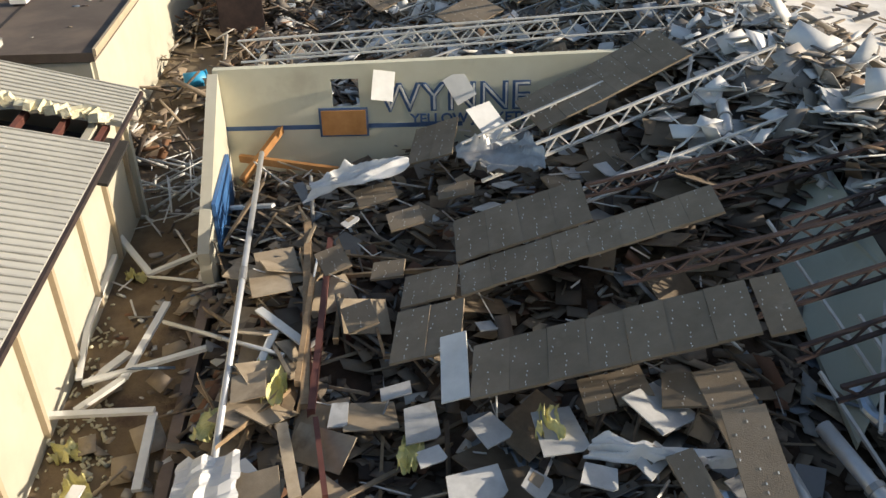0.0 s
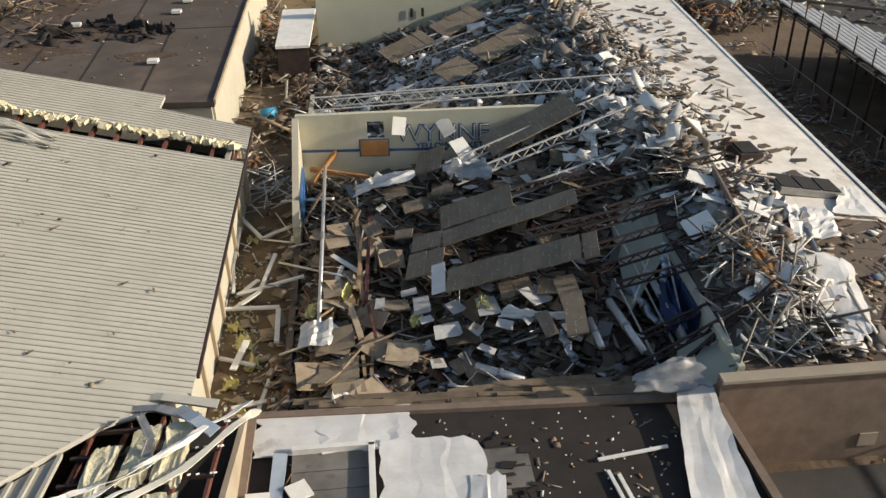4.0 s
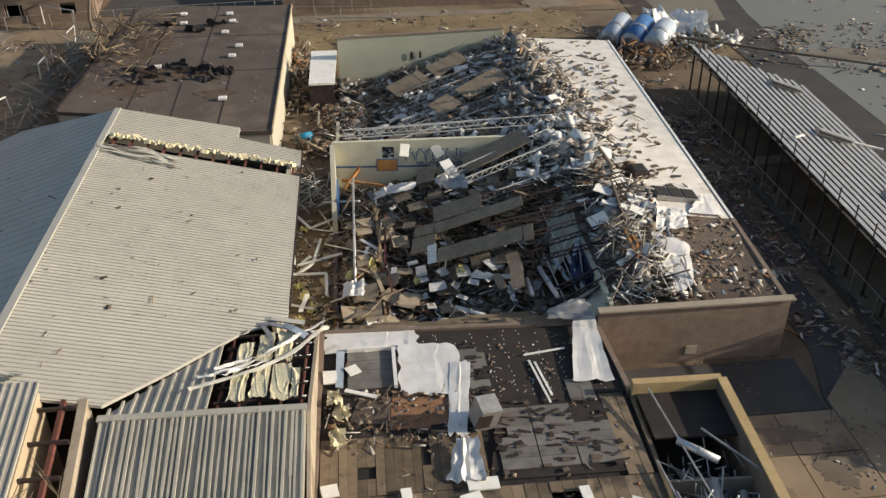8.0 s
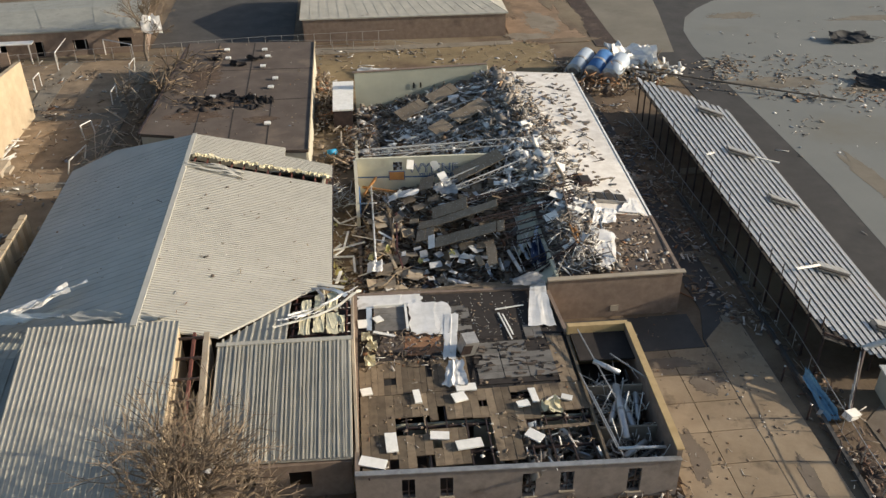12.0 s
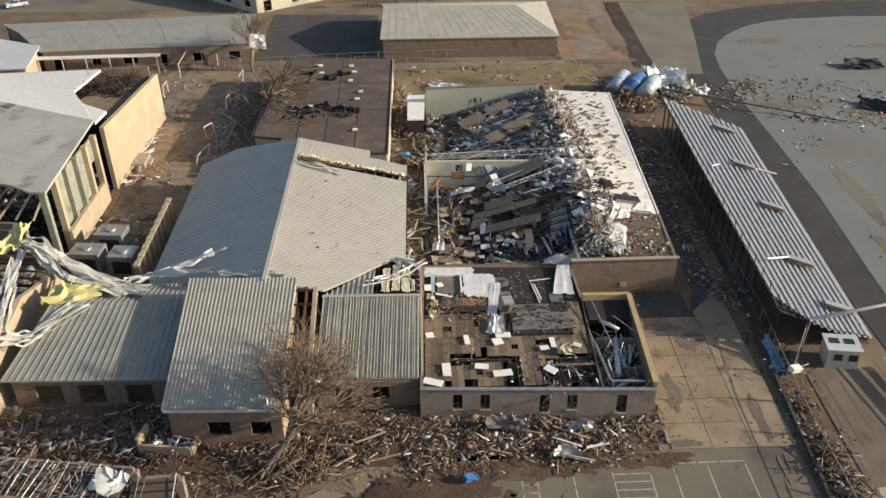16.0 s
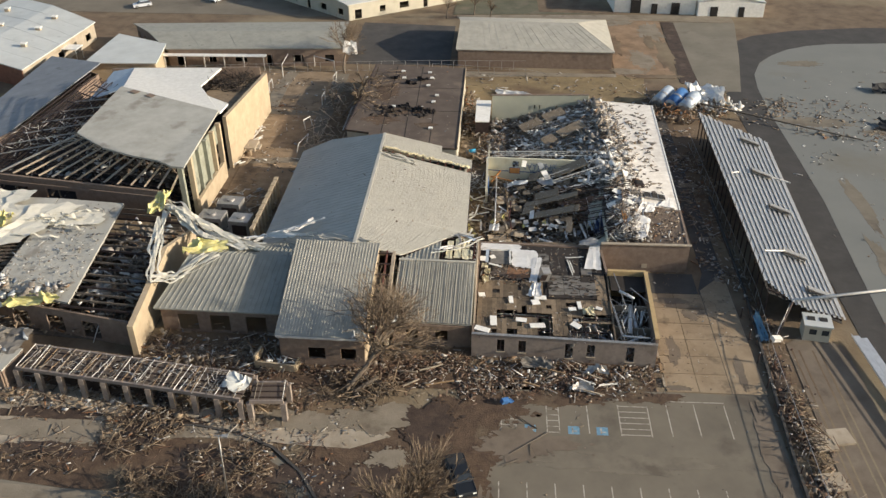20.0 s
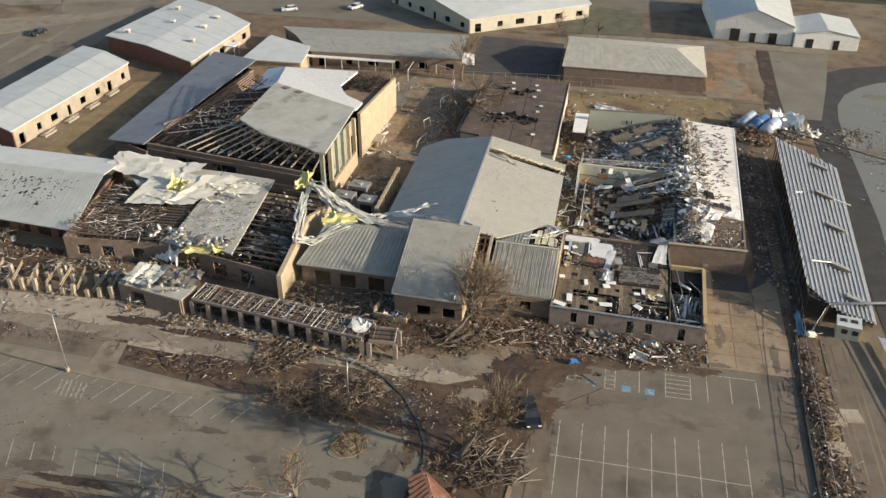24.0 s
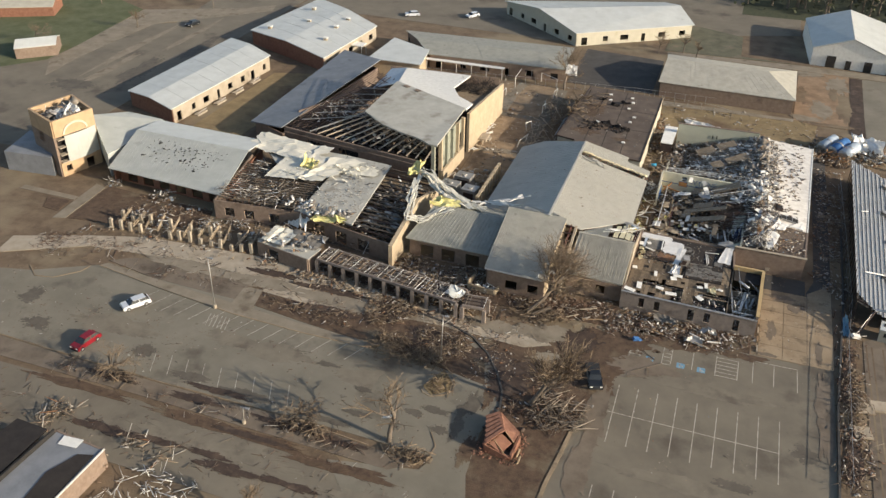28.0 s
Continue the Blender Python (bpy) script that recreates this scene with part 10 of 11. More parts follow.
for k, (x, y, dx, dy, w) in enumerate(((-3.6, -29.5, 4.4, 3.6, 260), (-66, -43.5, 4.5, 1.6, 90), (-36, -43.6, 4.5, 1.4, 120), (-28.5, -24.5, 5.0, 2.6, 170), (-31.5, -21.8, 3.2, 1.4, 90), (-24.0, -24.0, 2.6, 2.4, 110), (-20.8, -28.6, 2.0, 2.6, 70), (-20, -43.5, 3.0, 1.4, 80), (-12, -7, 5.0, 2.4, 200), (-80, -58, 6, 4, 160), (-24, 71, 3, 8, 110), (35.6, -12, 1.2, 8, 160))):
    poly = [(x + dx * math.cos(a), y + dy * math.sin(a)) for a in [q * math.tau / 10 for q in range(10)]]
    scatter("brush_pile", "pile of broken branches and splintered limbs", poly, w, "twig" if k else "bark", "sticks", 0.1, 0.35, 0.9, 130 + k, 0.5, 1.1, "branches")
scatter("fallen_branches", "pale broken branches strewn along the yard path", [(-31, 52), (-24.5, 52), (-23, 80), (-31, 84)], 150, "limb", "sticks", 0.12, 0.4, 0.8, 381, 0.5, 1.6, "branches")
scatter("roof_brush", "torn black roofing curled on the tar roof", [(-20, 58.5), (-9, 58.5), (-9, 62.5), (-19, 63.5)], 70, "black_roof", "sheets", 4.5, 0.3, 0.15, 140, 0.5, 0.9)
for k, (x, y) in enumerate(((-10.5, 60.2), (-12.6, 61.0), (-15.2, 62.4), (-17.8, 60.4), (-15.0, 73.6), (-18.4, 76.2), (-12.8, 75.4))):
    cloth("felt_curl", "torn black roofing felt curled up on the tar roof", (x, y, 4.55), (x + 2.2, y - 0.3, 4.6), (x + 2.0, y + 0.9, 4.75), (x - 0.2, y + 1.1, 4.7), "black_roof", 14, 0.55, 210 + k)
blots("roof_stain", "rusty brown dirt spread over the tar roof", "mulch", [(-17.5, 57.5, 2.6, 2.2), (-14.5, 61, 3.0, 1.6), (-18, 70, 2.0, 4.0), (-9.5, 55.5, 1.6, 0.9)], 4.51, 9)

# far belt of trees
belt = Shape()
r = random.Random(77)
for k in range(260):
    x = r.uniform(8, 240)
    y = 186 + r.uniform(0, 58) - (x - 8) * 0.05
    h = r.uniform(9, 15)
    belt.tube((x, y, 0), (x + r.uniform(-0.6, 0.6), y, h), 0.35, 0.08, 5, False)
    for j in range(9):
        z = h * r.uniform(0.3, 0.95)
        a = r.uniform(0, 6.28)
        belt.tube((x, y, z), (x + math.cos(a) * 3, y + math.sin(a) * 3, z + r.uniform(0.4, 2.6)), 0.2, 0.05, 3, False)
tagged(part("tree_belt", belt, M["bark"]), "distant dark belt of bare trees", "trees", "", "stuff")
leaf = Shape()
for k in range(6400):
    x = r.uniform(5, 245)
    y = 183 + r.uniform(0, 62) - (x - 8) * 0.05
    z = r.uniform(0.3, 12)
    a = r.uniform(0.5, 1.4)
    leaf.box((x, y, z), (a, a * 0.9, 0.1), r.uniform(-1, 1), r.uniform(-1, 1), r.uniform(0, 3))
tagged(part("evergreen_belt", leaf, M["leaf"]), "distant dark green woodland foliage", "trees", "", "stuff")


# ---- vehicles ----
def car(name, label, at, rz, paint, pickup=False):
    """A small car: bonnet, cabin, boot, with windows, lamps and wheels."""
    t = thing(name, label, "car", (*at, 0.05), rz=rz)
    m = t.matrix_basis

    def piece(nm, shape, mat, up=t, lab="", smooth=False):
        ob = part(nm, shape, M[mat], None, lab, smooth)
        ob.parent = up
        return ob

    L, W = (5.4, 1.95) if pickup else (4.6, 1.82)
    prof = [(-L / 2, 0.35), (-L / 2, 0.72), (-L / 2 + 0.12, 0.95), (-L / 2 + 1.1, 1.02), (L / 2 - 0.55, 1.05), (L / 2 - 0.06, 0.92), (L / 2, 0.6), (L / 2, 0.35)]
    body = Shape()
    n = len(prof)
    for s_, k_ in ((-1, 0.94), (-1, 1.0), (1, 1.0), (1, 0.94)):
        body.v += [(x * (0.985 if k_ < 1 else 1), s_ * W / 2 * k_, z + (0.03 if k_ < 1 else -0.03)) for x, z in prof]
    for a in range(3):
        for k in range(n):
            body.f.append((a * n + k, a * n + (k + 1) % n, (a + 1) * n + (k + 1) % n, (a + 1) * n + k))
    body.f += [tuple(range(n - 1, -1, -1)), tuple(range(3 * n, 4 * n))]
    piece("body", body, paint)
    c0, c1, r0, r1 = (-0.2, 1.5, 0.2, 1.0) if pickup else (-1.35, 2.05, -0.55, 1.35)
    if not pickup:
        c0, c1, r0, r1 = -1.3, 2.1, -0.45, 1.5
    else:
        c0, c1, r0, r1 = -1.35, 0.75, -0.65, 0.55
    glass, roof = Shape(), Shape()
    wb_, wt = W / 2 * 0.95, W / 2 * 0.74
    glass.add([(c0, -wb_, 1.0), (c1, -wb_, 1.0), (c1, wb_, 1.0), (c0, wb_, 1.0), (r0, -wt, 1.48), (r1, -wt, 1.48), (r1, wt, 1.48), (r0, wt, 1.48)], [(0, 1, 5, 4), (1, 2, 6, 5), (2, 3, 7, 6), (3, 0, 4, 7), (4, 5, 6, 7)])
    piece("windows", glass, "glass")
    roof.slab([(r0 - 0.05, -wt, 1.53), (r1 + 0.05, -wt, 1.53), (r1 + 0.05, wt, 1.53), (r0 - 0.05, wt, 1.53)], 0.06)
    piece("roof", roof, paint)
    for x in ((r0 + r1) / 2 - 0.1,):
        for sgn in (-1, 1):
            piece("pillar", Shape().beam((x, sgn * wb_, 1.0), (x, sgn * wt, 1.5), 0.12, 0.06), paint)
    if pickup:
        piece("load_bed", Shape().span(0.95, -W / 2 + 0.15, 1.03, L / 2 - 0.15, W / 2 - 0.15, 1.075), "rubber")
    for x in (-L / 2 + 0.85, L / 2 - 0.9):
        for sgn in (-1, 1):
            wheel = piece("wheel", Shape().tube((x, sgn * (W / 2 - 0.2), 0.33), (x, sgn * (W / 2 + 0.02), 0.33), 0.33, 0.33, 16), "rubber")
            piece("rim", Shape().tube((x, sgn * (W / 2 - 0.1), 0.33), (x, sgn * (W / 2 + 0.03), 0.33), 0.2, 0.18, 10), "steel", wheel)
    for sgn in (-1, 1):
        piece("headlight", Shape().box((-L / 2 + 0.02, sgn * W * 0.36, 0.74), (0.08, 0.36, 0.14)), "white", lab="clear headlight")
        piece("tail_light", Shape().box((L / 2 - 0.02, sgn * W * 0.38, 0.8), (0.08, 0.28, 0.2)), "red_paint", lab="red tail light")
        piece("mirror", Shape().box((c0 + 0.35, sgn * (W / 2 + 0.08), 1.05), (0.12, 0.16, 0.12)), paint)
    piece("bumper", Shape().box((-L / 2 - 0.03, 0, 0.45), (0.12, W * 0.9, 0.2)), "rubber")
    return t


car("silver_car", "silver hatchback parked alone on the asphalt", (-73.8, -27.6), 56, "silver_paint")
car("red_car", "red car parked alone on the asphalt", (-74.8, -38.6), 80, "red_paint")
car("pickup_truck", "dark pickup truck buried among broken branches", (-0.4, -19.6), 108, "black_paint", True)
for k, (x, y, rz, p) in enumerate(((-52, 150, 20, "silver_paint"), (-44, 152, 15, "red_paint"), (-70, 140, 60, "silver_paint"), (-146, 100, 80, "black_paint"), (-88, 134, 30, "silver_paint"))):
    car("distant_car", "car parked on the distant lot", (x, y), rz, p)


# ---- lamps, kiosk, fences ----
def lamp(at, h, lean=(0, 0), label="tall steel car park lamp on a concrete foot"):
    t = thing("street_lamp", label, "lamp", (*at, 0), "car park lamps")
    top = (at[0] + lean[0], at[1] + lean[1], h)
    part("foot", Shape().tube((*at, 0), (*at, 0.7), 0.28, 0.28, 12), M["pale_concrete"], t)
    part("pole", Shape().tube((*at, 0.7), top, 0.1, 0.06, 8), M["steel"], t, smooth=True)
    part("arm", Shape().beam((top[0] - 0.5, top[1], h), (top[0] + 0.5, top[1], h), 0.08), M["steel"], t)
    part("lamp_head", Shape().box((top[0] + 0.6, top[1], h), (0.6, 0.35, 0.15)), M["steel"], t)


lamp((-61.6, -23.6), 9.7)
lamp((-22.8, -23.4), 8.2, (0.1, 0.3))
lamp((-43.5, -45.5), 3.0, (0.2, 0.0), "snapped steel lamp post by the street")
ks = thing("brick_kiosk", "small orange brick sign house with its roof half torn away", "kiosk", (-9.6, -37, 0))
for a, e, h0, h1 in (((-11.9, -34.4), (-11.2, -39.2), 1.7, 1.5), ((-11.2, -39.2), (-7.6, -39.6), 1.4, 0.6), ((-7.6, -39.6), (-7.2, -36.2), 0.7, 1.5), ((-7.2, -36.2), (-10.6, -33.2), 1.2, 1.8), ((-10.6, -33.2), (-11.9, -34.4), 1.8, 1.7)):
    wall(ks, a, e, -0.1, h0, "brick_red", 0.3, z1b=h1)
part("roof", Shape().slab([(-12.5, -34.2, 1.75), (-10.9, -33.0, 1.95), (-9.2, -36.6, 2.2), (-11.0, -39.5, 1.75)], 0.14), M["tile_red"], ks, "orange tile slope left standing")
for k in range(6):
    f = (k + 0.5) / 6
    part("tile_course", Shape().beam(Vector((-12.5, -34.2, 1.8)).lerp(Vector((-11.0, -39.5, 1.8)), f), Vector((-10.9, -33.0, 2.0)).lerp(Vector((-9.2, -36.6, 2.25)), f), 0.5, 0.05), M["tile_red"], ks)
part("rafter", Shape().beam((-9.4, -36.4, 2.1), (-7.6, -37.6, 1.3), 0.09, 0.14), M["wood"], ks)
part("rafter", Shape().beam((-10.2, -38.4, 1.85), (-8.4, -39.6, 1.0), 0.09, 0.14), M["wood"], ks)
part("roof", Shape().slab([(-9.3, -36.5, 2.15), (-10.7, -33.1, 1.92), (-7.4, -35.6, 1.55), (-7.7, -37.6, 1.35)], 0.12), M["tile_red"], ks, "sagging orange tile slope")
part("roof", Shape().slab([(-9.4, -37.2, 2.05), (-7.9, -37.8, 1.4), (-8.8, -39.5, 0.9), (-10.6, -39.2, 1.7)], 0.1), M["brick_red"], ks, "broken brick gable leaning inwards")
part("inner_floor", Shape().slab([(-11.6, -34.8, 0.08), (-11.0, -38.9, 0.08), (-7.8, -39.3, 0.08), (-7.4, -36.4, 0.08), (-10.4, -33.7, 0.08)], 0.05), M["brick"], ks)
for x, y in ((-6.9, -38.6), (-6.5, -39.8)):
    part("post", Shape().beam((x, y, 0), (x + 0.3, y + 0.2, 1.3), 0.16, 0.2), M["tan_wood"], ks)


def fence(pts, h, label, step=2.6, group="chain-link fences"):
    t = thing("fence", label, "fence", (*pts[0], 0), group)
    for a, b in zip(pts, pts[1:]):
        a, b = Vector((*a, 0)), Vector((*b, 0))
        n = max(1, round((b - a).length / step))
        for k in range(n):
            p = a.lerp(b, k / n)
            part("post", Shape().tube(p, p + Vector((0, 0, h)), 0.04, 0.04, 6), M["steel"], t)
        part("top_rail", Shape().beam(a + Vector((0, 0, h)), b + Vector((0, 0, h)), 0.05), M["steel"], t)
        part("low_rail", Shape().beam(a + Vector((0, 0, 0.12)), b + Vector((0, 0, 0.12)), 0.03), M["steel"], t)


fence([(-66, 87.5), (-32, 91.5), (-12, 93.4), (8, 94.0)], 2.0, "galvanised fence bent along the back yard")
fence([(-11.3, 92.6), (7.9, 90.4), (12, 88)], 1.6, "low pipe rail fence in the back yard", 3.2)
fence([(34.4, -30), (35.0, 0), (36.0, 13), (35.9, 31), (35.6, 60)], 1.8, "rusty fence along the service drive", 3.0)
for k in range(9):
    y = -26 + k * 4.4
    p = thing("bollard_post", "short dark post along the drive edge", "post", (33.4, y, 0), "drive posts")
    part("shaft", Shape().tube((33.4, y, 0), (33.4, y, 1.5), 0.09, 0.08, 8), M["dark_steel"], p)
    part("cap", Shape().tube((33.4, y, 1.5), (33.4, y, 1.55), 0.11, 0.06, 8), M["steel"], p)
rt = thing("retaining_edge", "low stained concrete edge along the drive", "kerb", (34, -30, 0), "", "structure")
for a, b in (((33.0, -34), (33.4, -14)), ((33.4, -14), (34.2, 0)), ((34.2, 0), (35.0, 14)), ((35.0, 14), (35.4, 40))):
    part("edge", Shape().beam((*a, 0.2), (*b, 0.2), 0.3, 0.4), M["asphalt_dark"], rt)
flat("side_lane", [(36.8, -60), (44.5, -60), (44.5, 4), (40, 6), (37.6, 4)], 0.04, "brown_lane", "rutted brown lane below the grandstand", "road")
for x in (38.6, 39.4, 41.0, 41.8):
    ob = part("wheel_rut", stripe(Shape(), (x, -58), (x - 0.6, 3), 0.22, 0.046), M["dirt"])
    tagged(ob, "muddy wheel rut in the lane", "track", "wheel ruts", "structure")
for x, y in ((37.0, -12.6), (39.0, -11.6), (36.4, -18)):
    ob = part("loose_slab", Shape().box((x, y, 0.2), (2.4, 2.2, 0.25), 0.03, 0.04, 0.2), M["pale_concrete"])
    tagged(ob, "loose pale concrete slab by the fence", "slab", "loose slabs")
bt = thing("ticket_booth", "small cream ticket booth with dark windows", "booth", (41.4, 6.4, 0))
part("body", Shape().box((41.4, 6.0, 1.1), (3.0, 2.4, 2.2), 0, 0, -0.15), M["cream"], bt)
part("roof", Shape().box((41.4, 6.0, 2.27), (3.3, 2.7, 0.14), 0, 0, -0.15), M["pale_roof"], bt)
for dx in (-0.7, 0.7):
    part("window", Shape().box((41.4 + dx, 4.75 - dx * 0.15, 1.4), (0.8, 0.12, 0.7), 0, 0, -0.15), M["glass"], bt)
    part("hatch", Shape().box((41.4 + dx, 6.2 - dx * 0.15, 2.36), (0.9, 0.8, 0.06), 0, 0, -0.15), M["dark"], bt)
wp = thing("fallen_light_mast", "fallen white light mast across the grandstand end", "mast", (36.2, 5, 0))
part("shaft", Shape().tube((38.8, 8.4, 3.4), (62, 15.5, 2.2), 0.22, 0.12, 10), M["white_steel"], wp, smooth=True)
part("stub", Shape().tube((36.6, 4.8, 0.3), (38.9, 8.4, 3.4), 0.13, 0.15, 10), M["dark_steel"], wp)
for k in range(5):
    part("torn_rod", Shape().tube((38.6 - 0.4 * k, 8.2 - 0.6 * k, 3.2 - 0.5 * k), (37.4 - 0.3 * k, 6.2 - 0.5 * k, 2.0 - 0.4 * k), 0.05, 0.04, 6), M["steel"], wp)
part("bracket", Shape().box((36.4, 4.2, 0.7), (1.4, 0.7, 0.5), 0.2, 0.3, 0.5), M["white"], wp)
cloth("blue_tarp", "pale blue sheet wrapped round the fence end", (34.4, 4.0, 0.3), (35.6, 4.0, 0.3), (35.4, 9.0, 0.9), (34.6, 9.0, 0.8), "blue_paint", 10, 0.5, 122)
for a, b in (((45.6, 4.6, 1.2), (47.2, -14.0, 0.9)), ((46.6, 4.6, 0.9), (48.4, -14.0, 0.6))):
    t = thing("bench_run", "detached aluminium bench run beside the lane", "bench", a, "detached benches")
    part("plank", Shape().beam(a, b, 0.9, 0.1), M["aluminium"], t)
    part("rail", Shape().beam((a[0] - 0.5, a[1], a[2] + 0.25), (b[0] - 0.5, b[1], b[2] + 0.25), 0.08), M["aluminium"], t)
for k, (y0, f0) in enumerate(((20, 0.45), (33, 0.55), (44, 0.5), (56, 0.55), (12, 0.6))):
    x0 = stand_x(f0, y0)
    z0 = 4.6 - 3.6 * f0 + 0.1
    t = thing("aisle_box", "grey metal aisle box between the benches", "stair box", (x0, y0, z0), "aisle boxes")
    part("box", Shape().box((x0 + 1.6, y0, z0 - 0.35), (3.4, 0.9, 0.5), 0, 0.36, 0.0), M["steel"], t)
    part("opening", Shape().box((x0 + 1.4, y0 - 0.62, z0 - 0.12), (3.2, 0.4, 0.1), 0, 0.36, 0.0), M["dark"], t)
for a, b in (((37.4, 17.4, 4.9), (40.8, 19.6, 3.6)), ((44, 45, 2.0), (48.6, 44, 1.0)), ((38, 40, 4.6), (39.4, 41.2, 4.2))):
    t = thing("white_timber", "pale broken mast piece lying on the benches", "timber", a, "mast pieces on the benches")
    part("shaft", Shape().beam(a, b, 0.2, 0.14), M["white"], t)
for x, y, r0, mt in ((33.6, 76.6, 1.2, "pale_blue"), (35.9, 75.4, 1.3, "blue"), (38.0, 74.0, 1.25, "pale_blue")):
    t = thing("steel_tank", ("blue" if mt == "blue" else "pale grey") + " steel tank thrown on its side", "tank", (x, y, 1.2), "thrown tanks")
    a, b = Vector((x - 1.4, y - 1.9, 1.3)), Vector((x + 1.4, y + 1.9, 2.2))
    part("shell", Shape().tube(a, b, r0, r0 * 0.96, 18), M[mt], t, smooth=True)
    part("band", Shape().tube(a.lerp(b, 0.42), a.lerp(b, 0.5), r0 * 1.03, r0 * 1.03, 18), M["steel"], t)
    part("end_cap", Shape().tube(a, a - (b - a).normalized() * 0.3, r0 * 0.95, r0 * 0.6, 18), M["steel"], t)
cloth("torn_membrane", "white torn roofing draped over the far wreckage", (39, 77, 1.4), (46, 75, 0.9), (45, 82, 1.6), (38, 84, 1.8), "membrane", 16, 1.1, 123)
ub = thing("fallen_utility_pole", "fallen dark utility pole lying across the field", "pole", (46, 72, 0.5))
part("shaft", Shape().tube((40, 74, 1.6), (66, 62, 0.3), 0.18, 0.12, 8), M["bark"], ub)
part("cross_arm", Shape().beam((62.5, 62, 0.4), (63.6, 65, 0.6), 0.14), M["bark"], ub)
for k, (x, y) in enumerate(((118, 118), (124, 119), (130, 120))):
    t = thing("score_frame", "dark steel frame of a distant scoreboard", "scoreboard", (x, y, 0), "scoreboard frames")
    part("post", Shape().tube((x, y, 0), (x, y, 7), 0.2, 0.2, 8), M["dark_steel"], t)
    part("panel", Shape().box((x + 1.5, y, 5), (5, 0.4, 3.0)), M["dark_steel"], t)

# ---- mud, damp and spilled earth ----
blots("mud_spill", "brown mud washed over the edge of the car park", "mulch", [(2.0, -8.6, 4.5, 2.6), (0.6, -13.8, 3.4, 4.2), (10.5, -6.8, 6.0, 1.6), (1.0, -19.5, 1.8, 4.0), (20, -6.4, 3.4, 1.0)], 0.064, 1)
blots("mud_spill", "pale drying mud along the car park edge", "brown_lane", [(1.4, -27.5, 1.6, 6.5), (1.2, -39, 1.5, 7.0), (6.0, -14.2, 4.5, 2.2), (31.6, -16, 1.2, 9)], 0.085, 2)
blots("damp_stain", "dark damp stain on worn asphalt", "damp", [(29.0, -25.1, 1.5, 1.3), (20.5, -34.1, 2.4, 0.9), (-65.6, -36.9, 1.7, 1.6), (-55.8, -39.6, 3.4, 0.8), (-45.7, -40.4, 3.8, 0.9), (-85.7, -36.7, 2.4, 1.4), (-91.7, -31.0, 1.6, 2.2), (-33, -41.0, 3.2, 0.6), (25.6, -37, 1.0, 0.8), (-38, -30.2, 1.6, 0.5), (-31, -33.5, 1.2, 0.5), (-18.0, -37.5, 1.3, 0.7), (-30, -38.4, 2.2, 0.6), (-16.5, -33.2, 0.6, 2.0)], 0.06, 3)
blots("dry_earth", "pale dry earth trodden bare before the canopy", "tan_dirt", [(-18.2, -12.2, 4.2, 1.7), (-10.1, -11.5, 4.8, 1.9), (-44, -15.0, 9.0, 1.7), (-58, -14.4, 8.0, 1.5), (-8.0, -17.4, 2.2, 1.3), (-72, -14.6, 8.0, 1.4), (-30, -14.6, 3.0, 0.9)], 0.105, 4)
blots("wet_earth", "dark wet earth round the broken trees", "wet_soil", [(-12.4, -24.5, 2.6, 4.2), (-4.0, -12.0, 2.6, 3.2), (-9.0, -20.5, 2.6, 2.2), (-16.0, -20.2, 3.6, 1.5), (-26.4, -19.8, 3.4, 1.2), (-45, -18.0, 6.0, 0.9), (-46, -12.6, 7.0, 0.9), (-33, -13.2, 5.0, 0.9), (-58, -11.4, 5, 0.9), (35.4, -8, 1.2, 8.0), (35.2, -24, 1.0, 6.0)], 0.125, 5)
blots("dirt_film", "thin pale dirt film over the asphalt", "dirt_film", [(-50, -30, 9, 2.2), (-30, -31, 6, 2.6), (-74, -33, 7, 2.0), (-45, -50.5, 12, 1.6), (-20, -52.5, 8, 1.6), (16, -16.5, 7, 1.4), (14, -36, 8, 1.3)], 0.0535, 6)
blots("mud_spill", "brown earth washed along the street edge", "mulch", [(-46, -47.2, 12, 0.9), (-28, -48.6, 8, 0.9), (-70, -47.0, 10, 0.8), (-12, -54, 5, 1.4)], 0.075, 7)
blots("wet_earth", "dark wet earth churned up before the canopy", "wet_soil", [(-34.4, -13.4, 2.6, 3.6), (-23.4, -20.6, 2.6, 1.8), (-27.4, -17.6, 2.4, 1.2)], 0.133, 51)
for poly, n, seed in (([(-39, -11), (-31, -9.4), (-30.2, -15.5), (-35.8, -19.6), (-38.6, -16)], 240, 371), ([(-29, -17), (-20, -16.6), (-19, -22), (-27, -22.6)], 200, 372), ([(-56, -17.6), (-40, -17.2), (-39, -21.6), (-55, -20.6)], 90, 373)):
    scatter("lawn_litter", "splintered branches and laths heaped on the wet lawn", poly, n, "twig", "sticks", 0.12, 0.3, 0.35, seed, 0.6, 0.9)
    scatter("lawn_litter", "pale broken roof scraps on the wet lawn", poly, n // 2, "rubble", "rubble", 0.12, 0.3, 0.25, seed + 10, 0.6, 0.7)
scatter("kiosk_rubble", "broken orange tiles and brick round the kiosk", [(-12.6, -40.6), (-6.2, -41), (-6, -35), (-12, -34)], 260, "tile_red", "scraps", 0.1, 0.35, 0.5, 150, 0.4, 0.8)
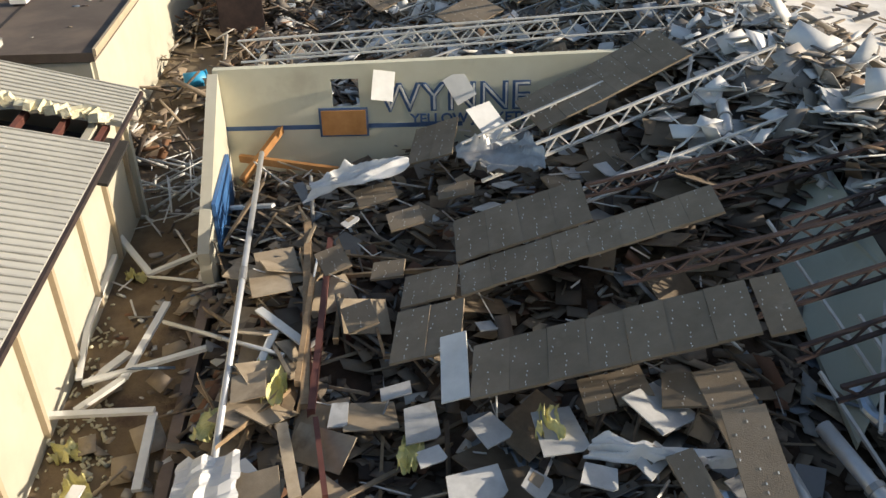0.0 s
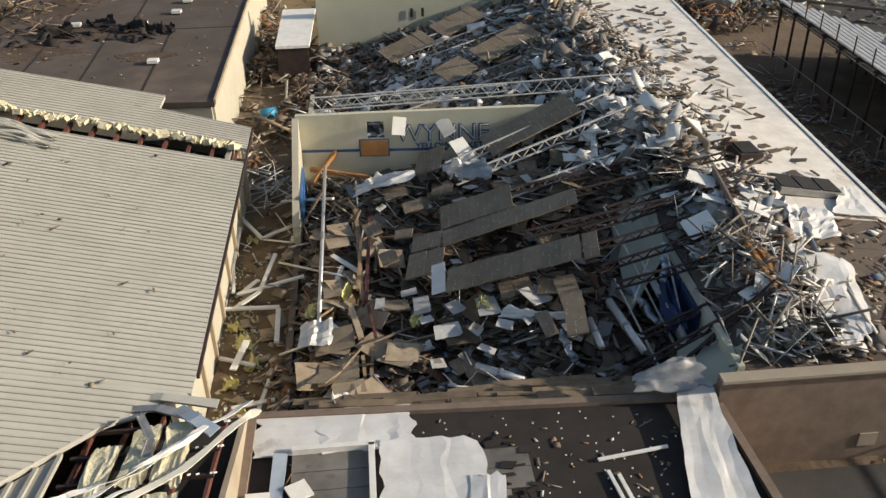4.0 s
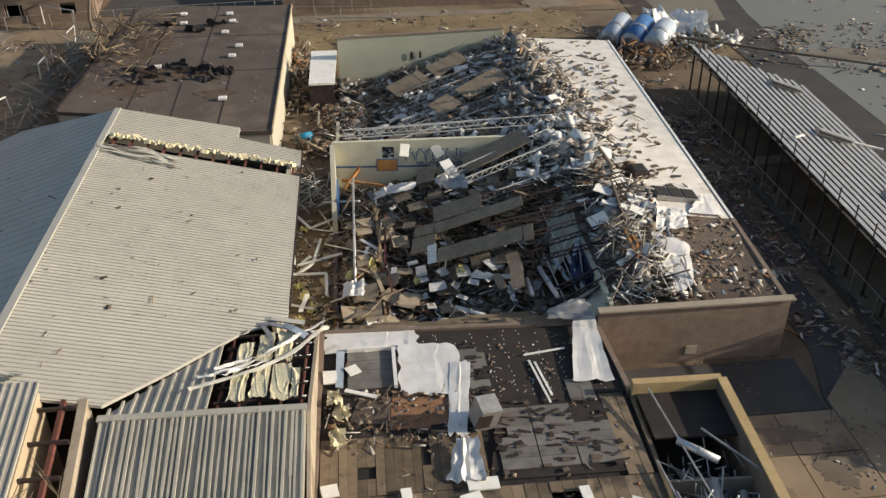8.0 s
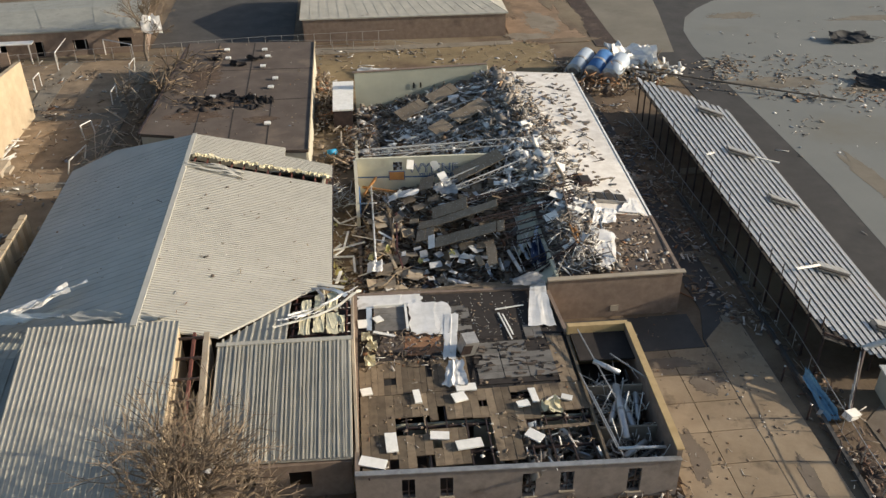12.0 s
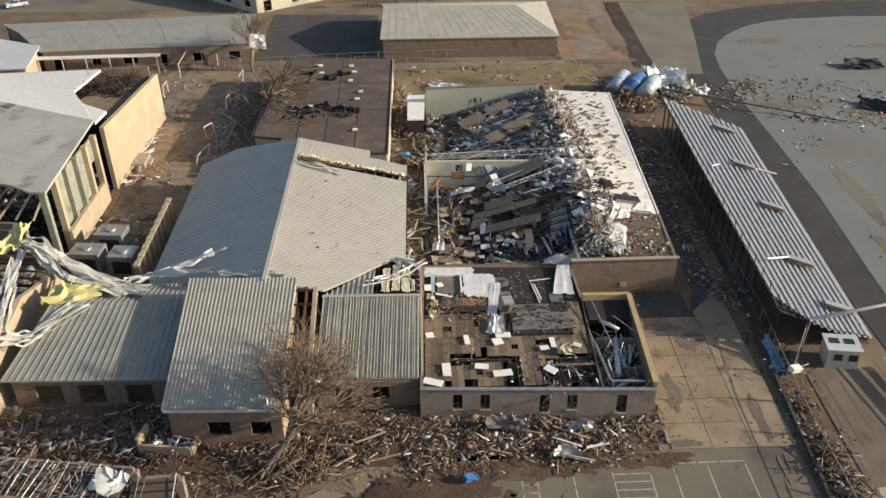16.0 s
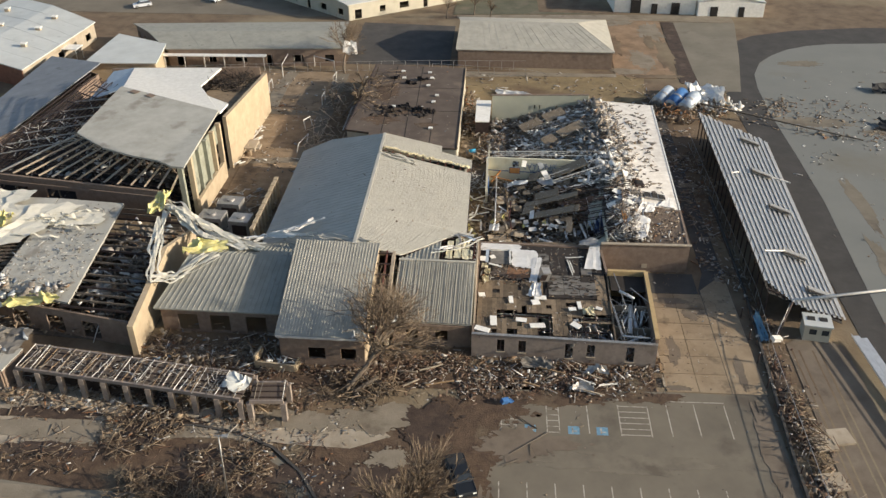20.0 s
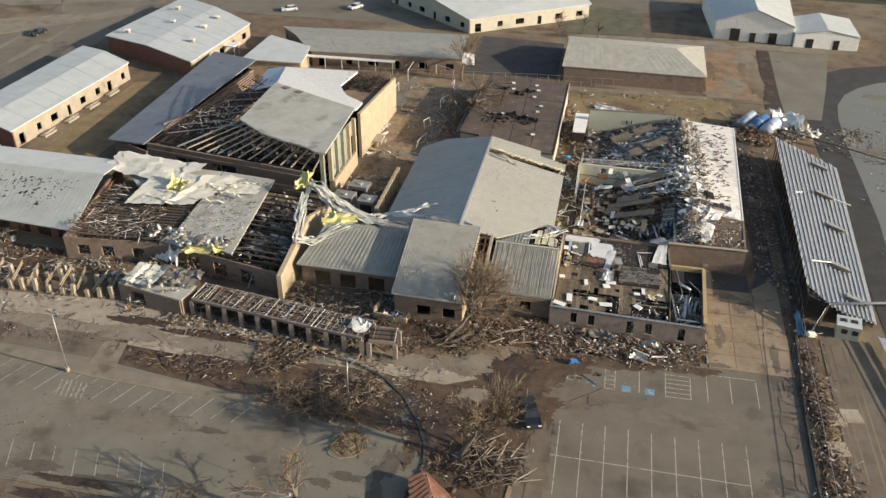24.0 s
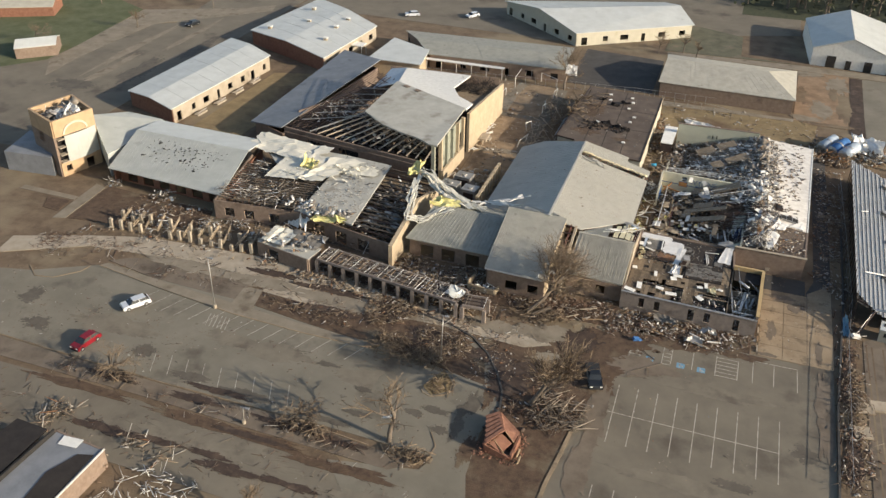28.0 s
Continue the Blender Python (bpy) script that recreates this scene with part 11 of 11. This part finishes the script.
for k in range(14):
    r = random.Random(800 + k)
    x, y = -4.6 + r.uniform(-1.5, 4.2), -28.6 + r.uniform(-2.6, 3.0)
    a = r.uniform(-0.3, 1.3)
    t = thing("stripped_limb", "pale stripped tree limb in the root pile", "branch", (x, y, 0.4), "stripped limbs")
    q = Vector((x + 3.2 * math.cos(a), y + 3.2 * math.sin(a), 0.5 + r.random()))
    part("shaft", Shape().tube((x, y, 0.3), (x + q.x - x - 1.4 * math.cos(a), q.y - 1.5 * math.sin(a), 0.7), 0.11, 0.08, 6).tube((q.x - 1.4 * math.cos(a), q.y - 1.5 * math.sin(a), 0.7), q, 0.08, 0.03, 6), M["limb"], t)
blots("damp_stain", "damp brown stain on the concrete apron", "brown_lane", [(24.0, 2.0, 0.7, 2.6), (27.6, 9.6, 1.2, 1.0), (25.2, 12.2, 2.2, 0.6), (31.0, -2.0, 0.5, 3.0), (23.4, -4.6, 1.6, 0.4)], 0.078, 8)
for x, y, a, L in ((8.6, -12.5, 0.7, 5.2), (7.4, -12.0, -0.7, 2.6), (5.4, -16.6, 0.5, 2.0)):
    t = thing("fallen_branch", "thin dark branch lying on the car park", "branch", (x, y, 0.1), "branches on the car park")
    part("shaft", Shape().tube((x, y, 0.12), (x - L * math.cos(a), y - L * math.sin(a), 0.16), 0.07, 0.04, 6), M["bark"], t)
    part("fork", Shape().tube((x - L * 0.5 * math.cos(a), y - L * 0.5 * math.sin(a), 0.14), (x - L * 0.75 * math.cos(a + 0.5), y - L * 0.75 * math.sin(a + 0.5), 0.3), 0.04, 0.02, 5), M["bark"], t)
bn = thing("blue_bin", "bright blue plastic bin tipped over by the bays", "bin", (4.0, -8.2, 0.1))
part("body", Shape().box((4.0, -8.2, 0.4), (0.9, 0.55, 0.5), 0.2, 0.3, 0.6), M["blue"], bn)
part("lid", Shape().box((4.6, -7.9, 0.15), (0.7, 0.6, 0.06), 0.1, 0.2, 0.9), M["blue"], bn)
blots("wet_earth", "dark wet soil along the tree strip", "wet_soil", [(-38, -43.8, 5.0, 1.0), (-52, -43.6, 4.0, 0.8), (-30, -44.4, 4.0, 0.8), (-66, -43.4, 4.0, 0.8), (-50, -41.0, 5.0, 0.7), (-42, -47.4, 6.0, 0.5)], 0.083, 10)
scatter("strip_litter", "broken limbs and leaves along the tree strip", [(-76, -45), (-76, -42.4), (-40, -42.6), (-18, -43), (-18, -46), (-40, -46.4)], 500, "rubble_red", "sticks", 0.1, 0.2, 0.25, 151, 0.6, 0.8, ragged=0.6)

blots("damp_stain", "dark damp mud along the far side of the street", "wet_soil", [(-61, -52.8, 4.0, 0.9), (-53, -52.4, 4.5, 0.7), (-45, -52.2, 3.0, 0.6), (-41, -53.6, 5.0, 0.9), (-33, -53.4, 4.0, 0.6)], 0.09, 14)
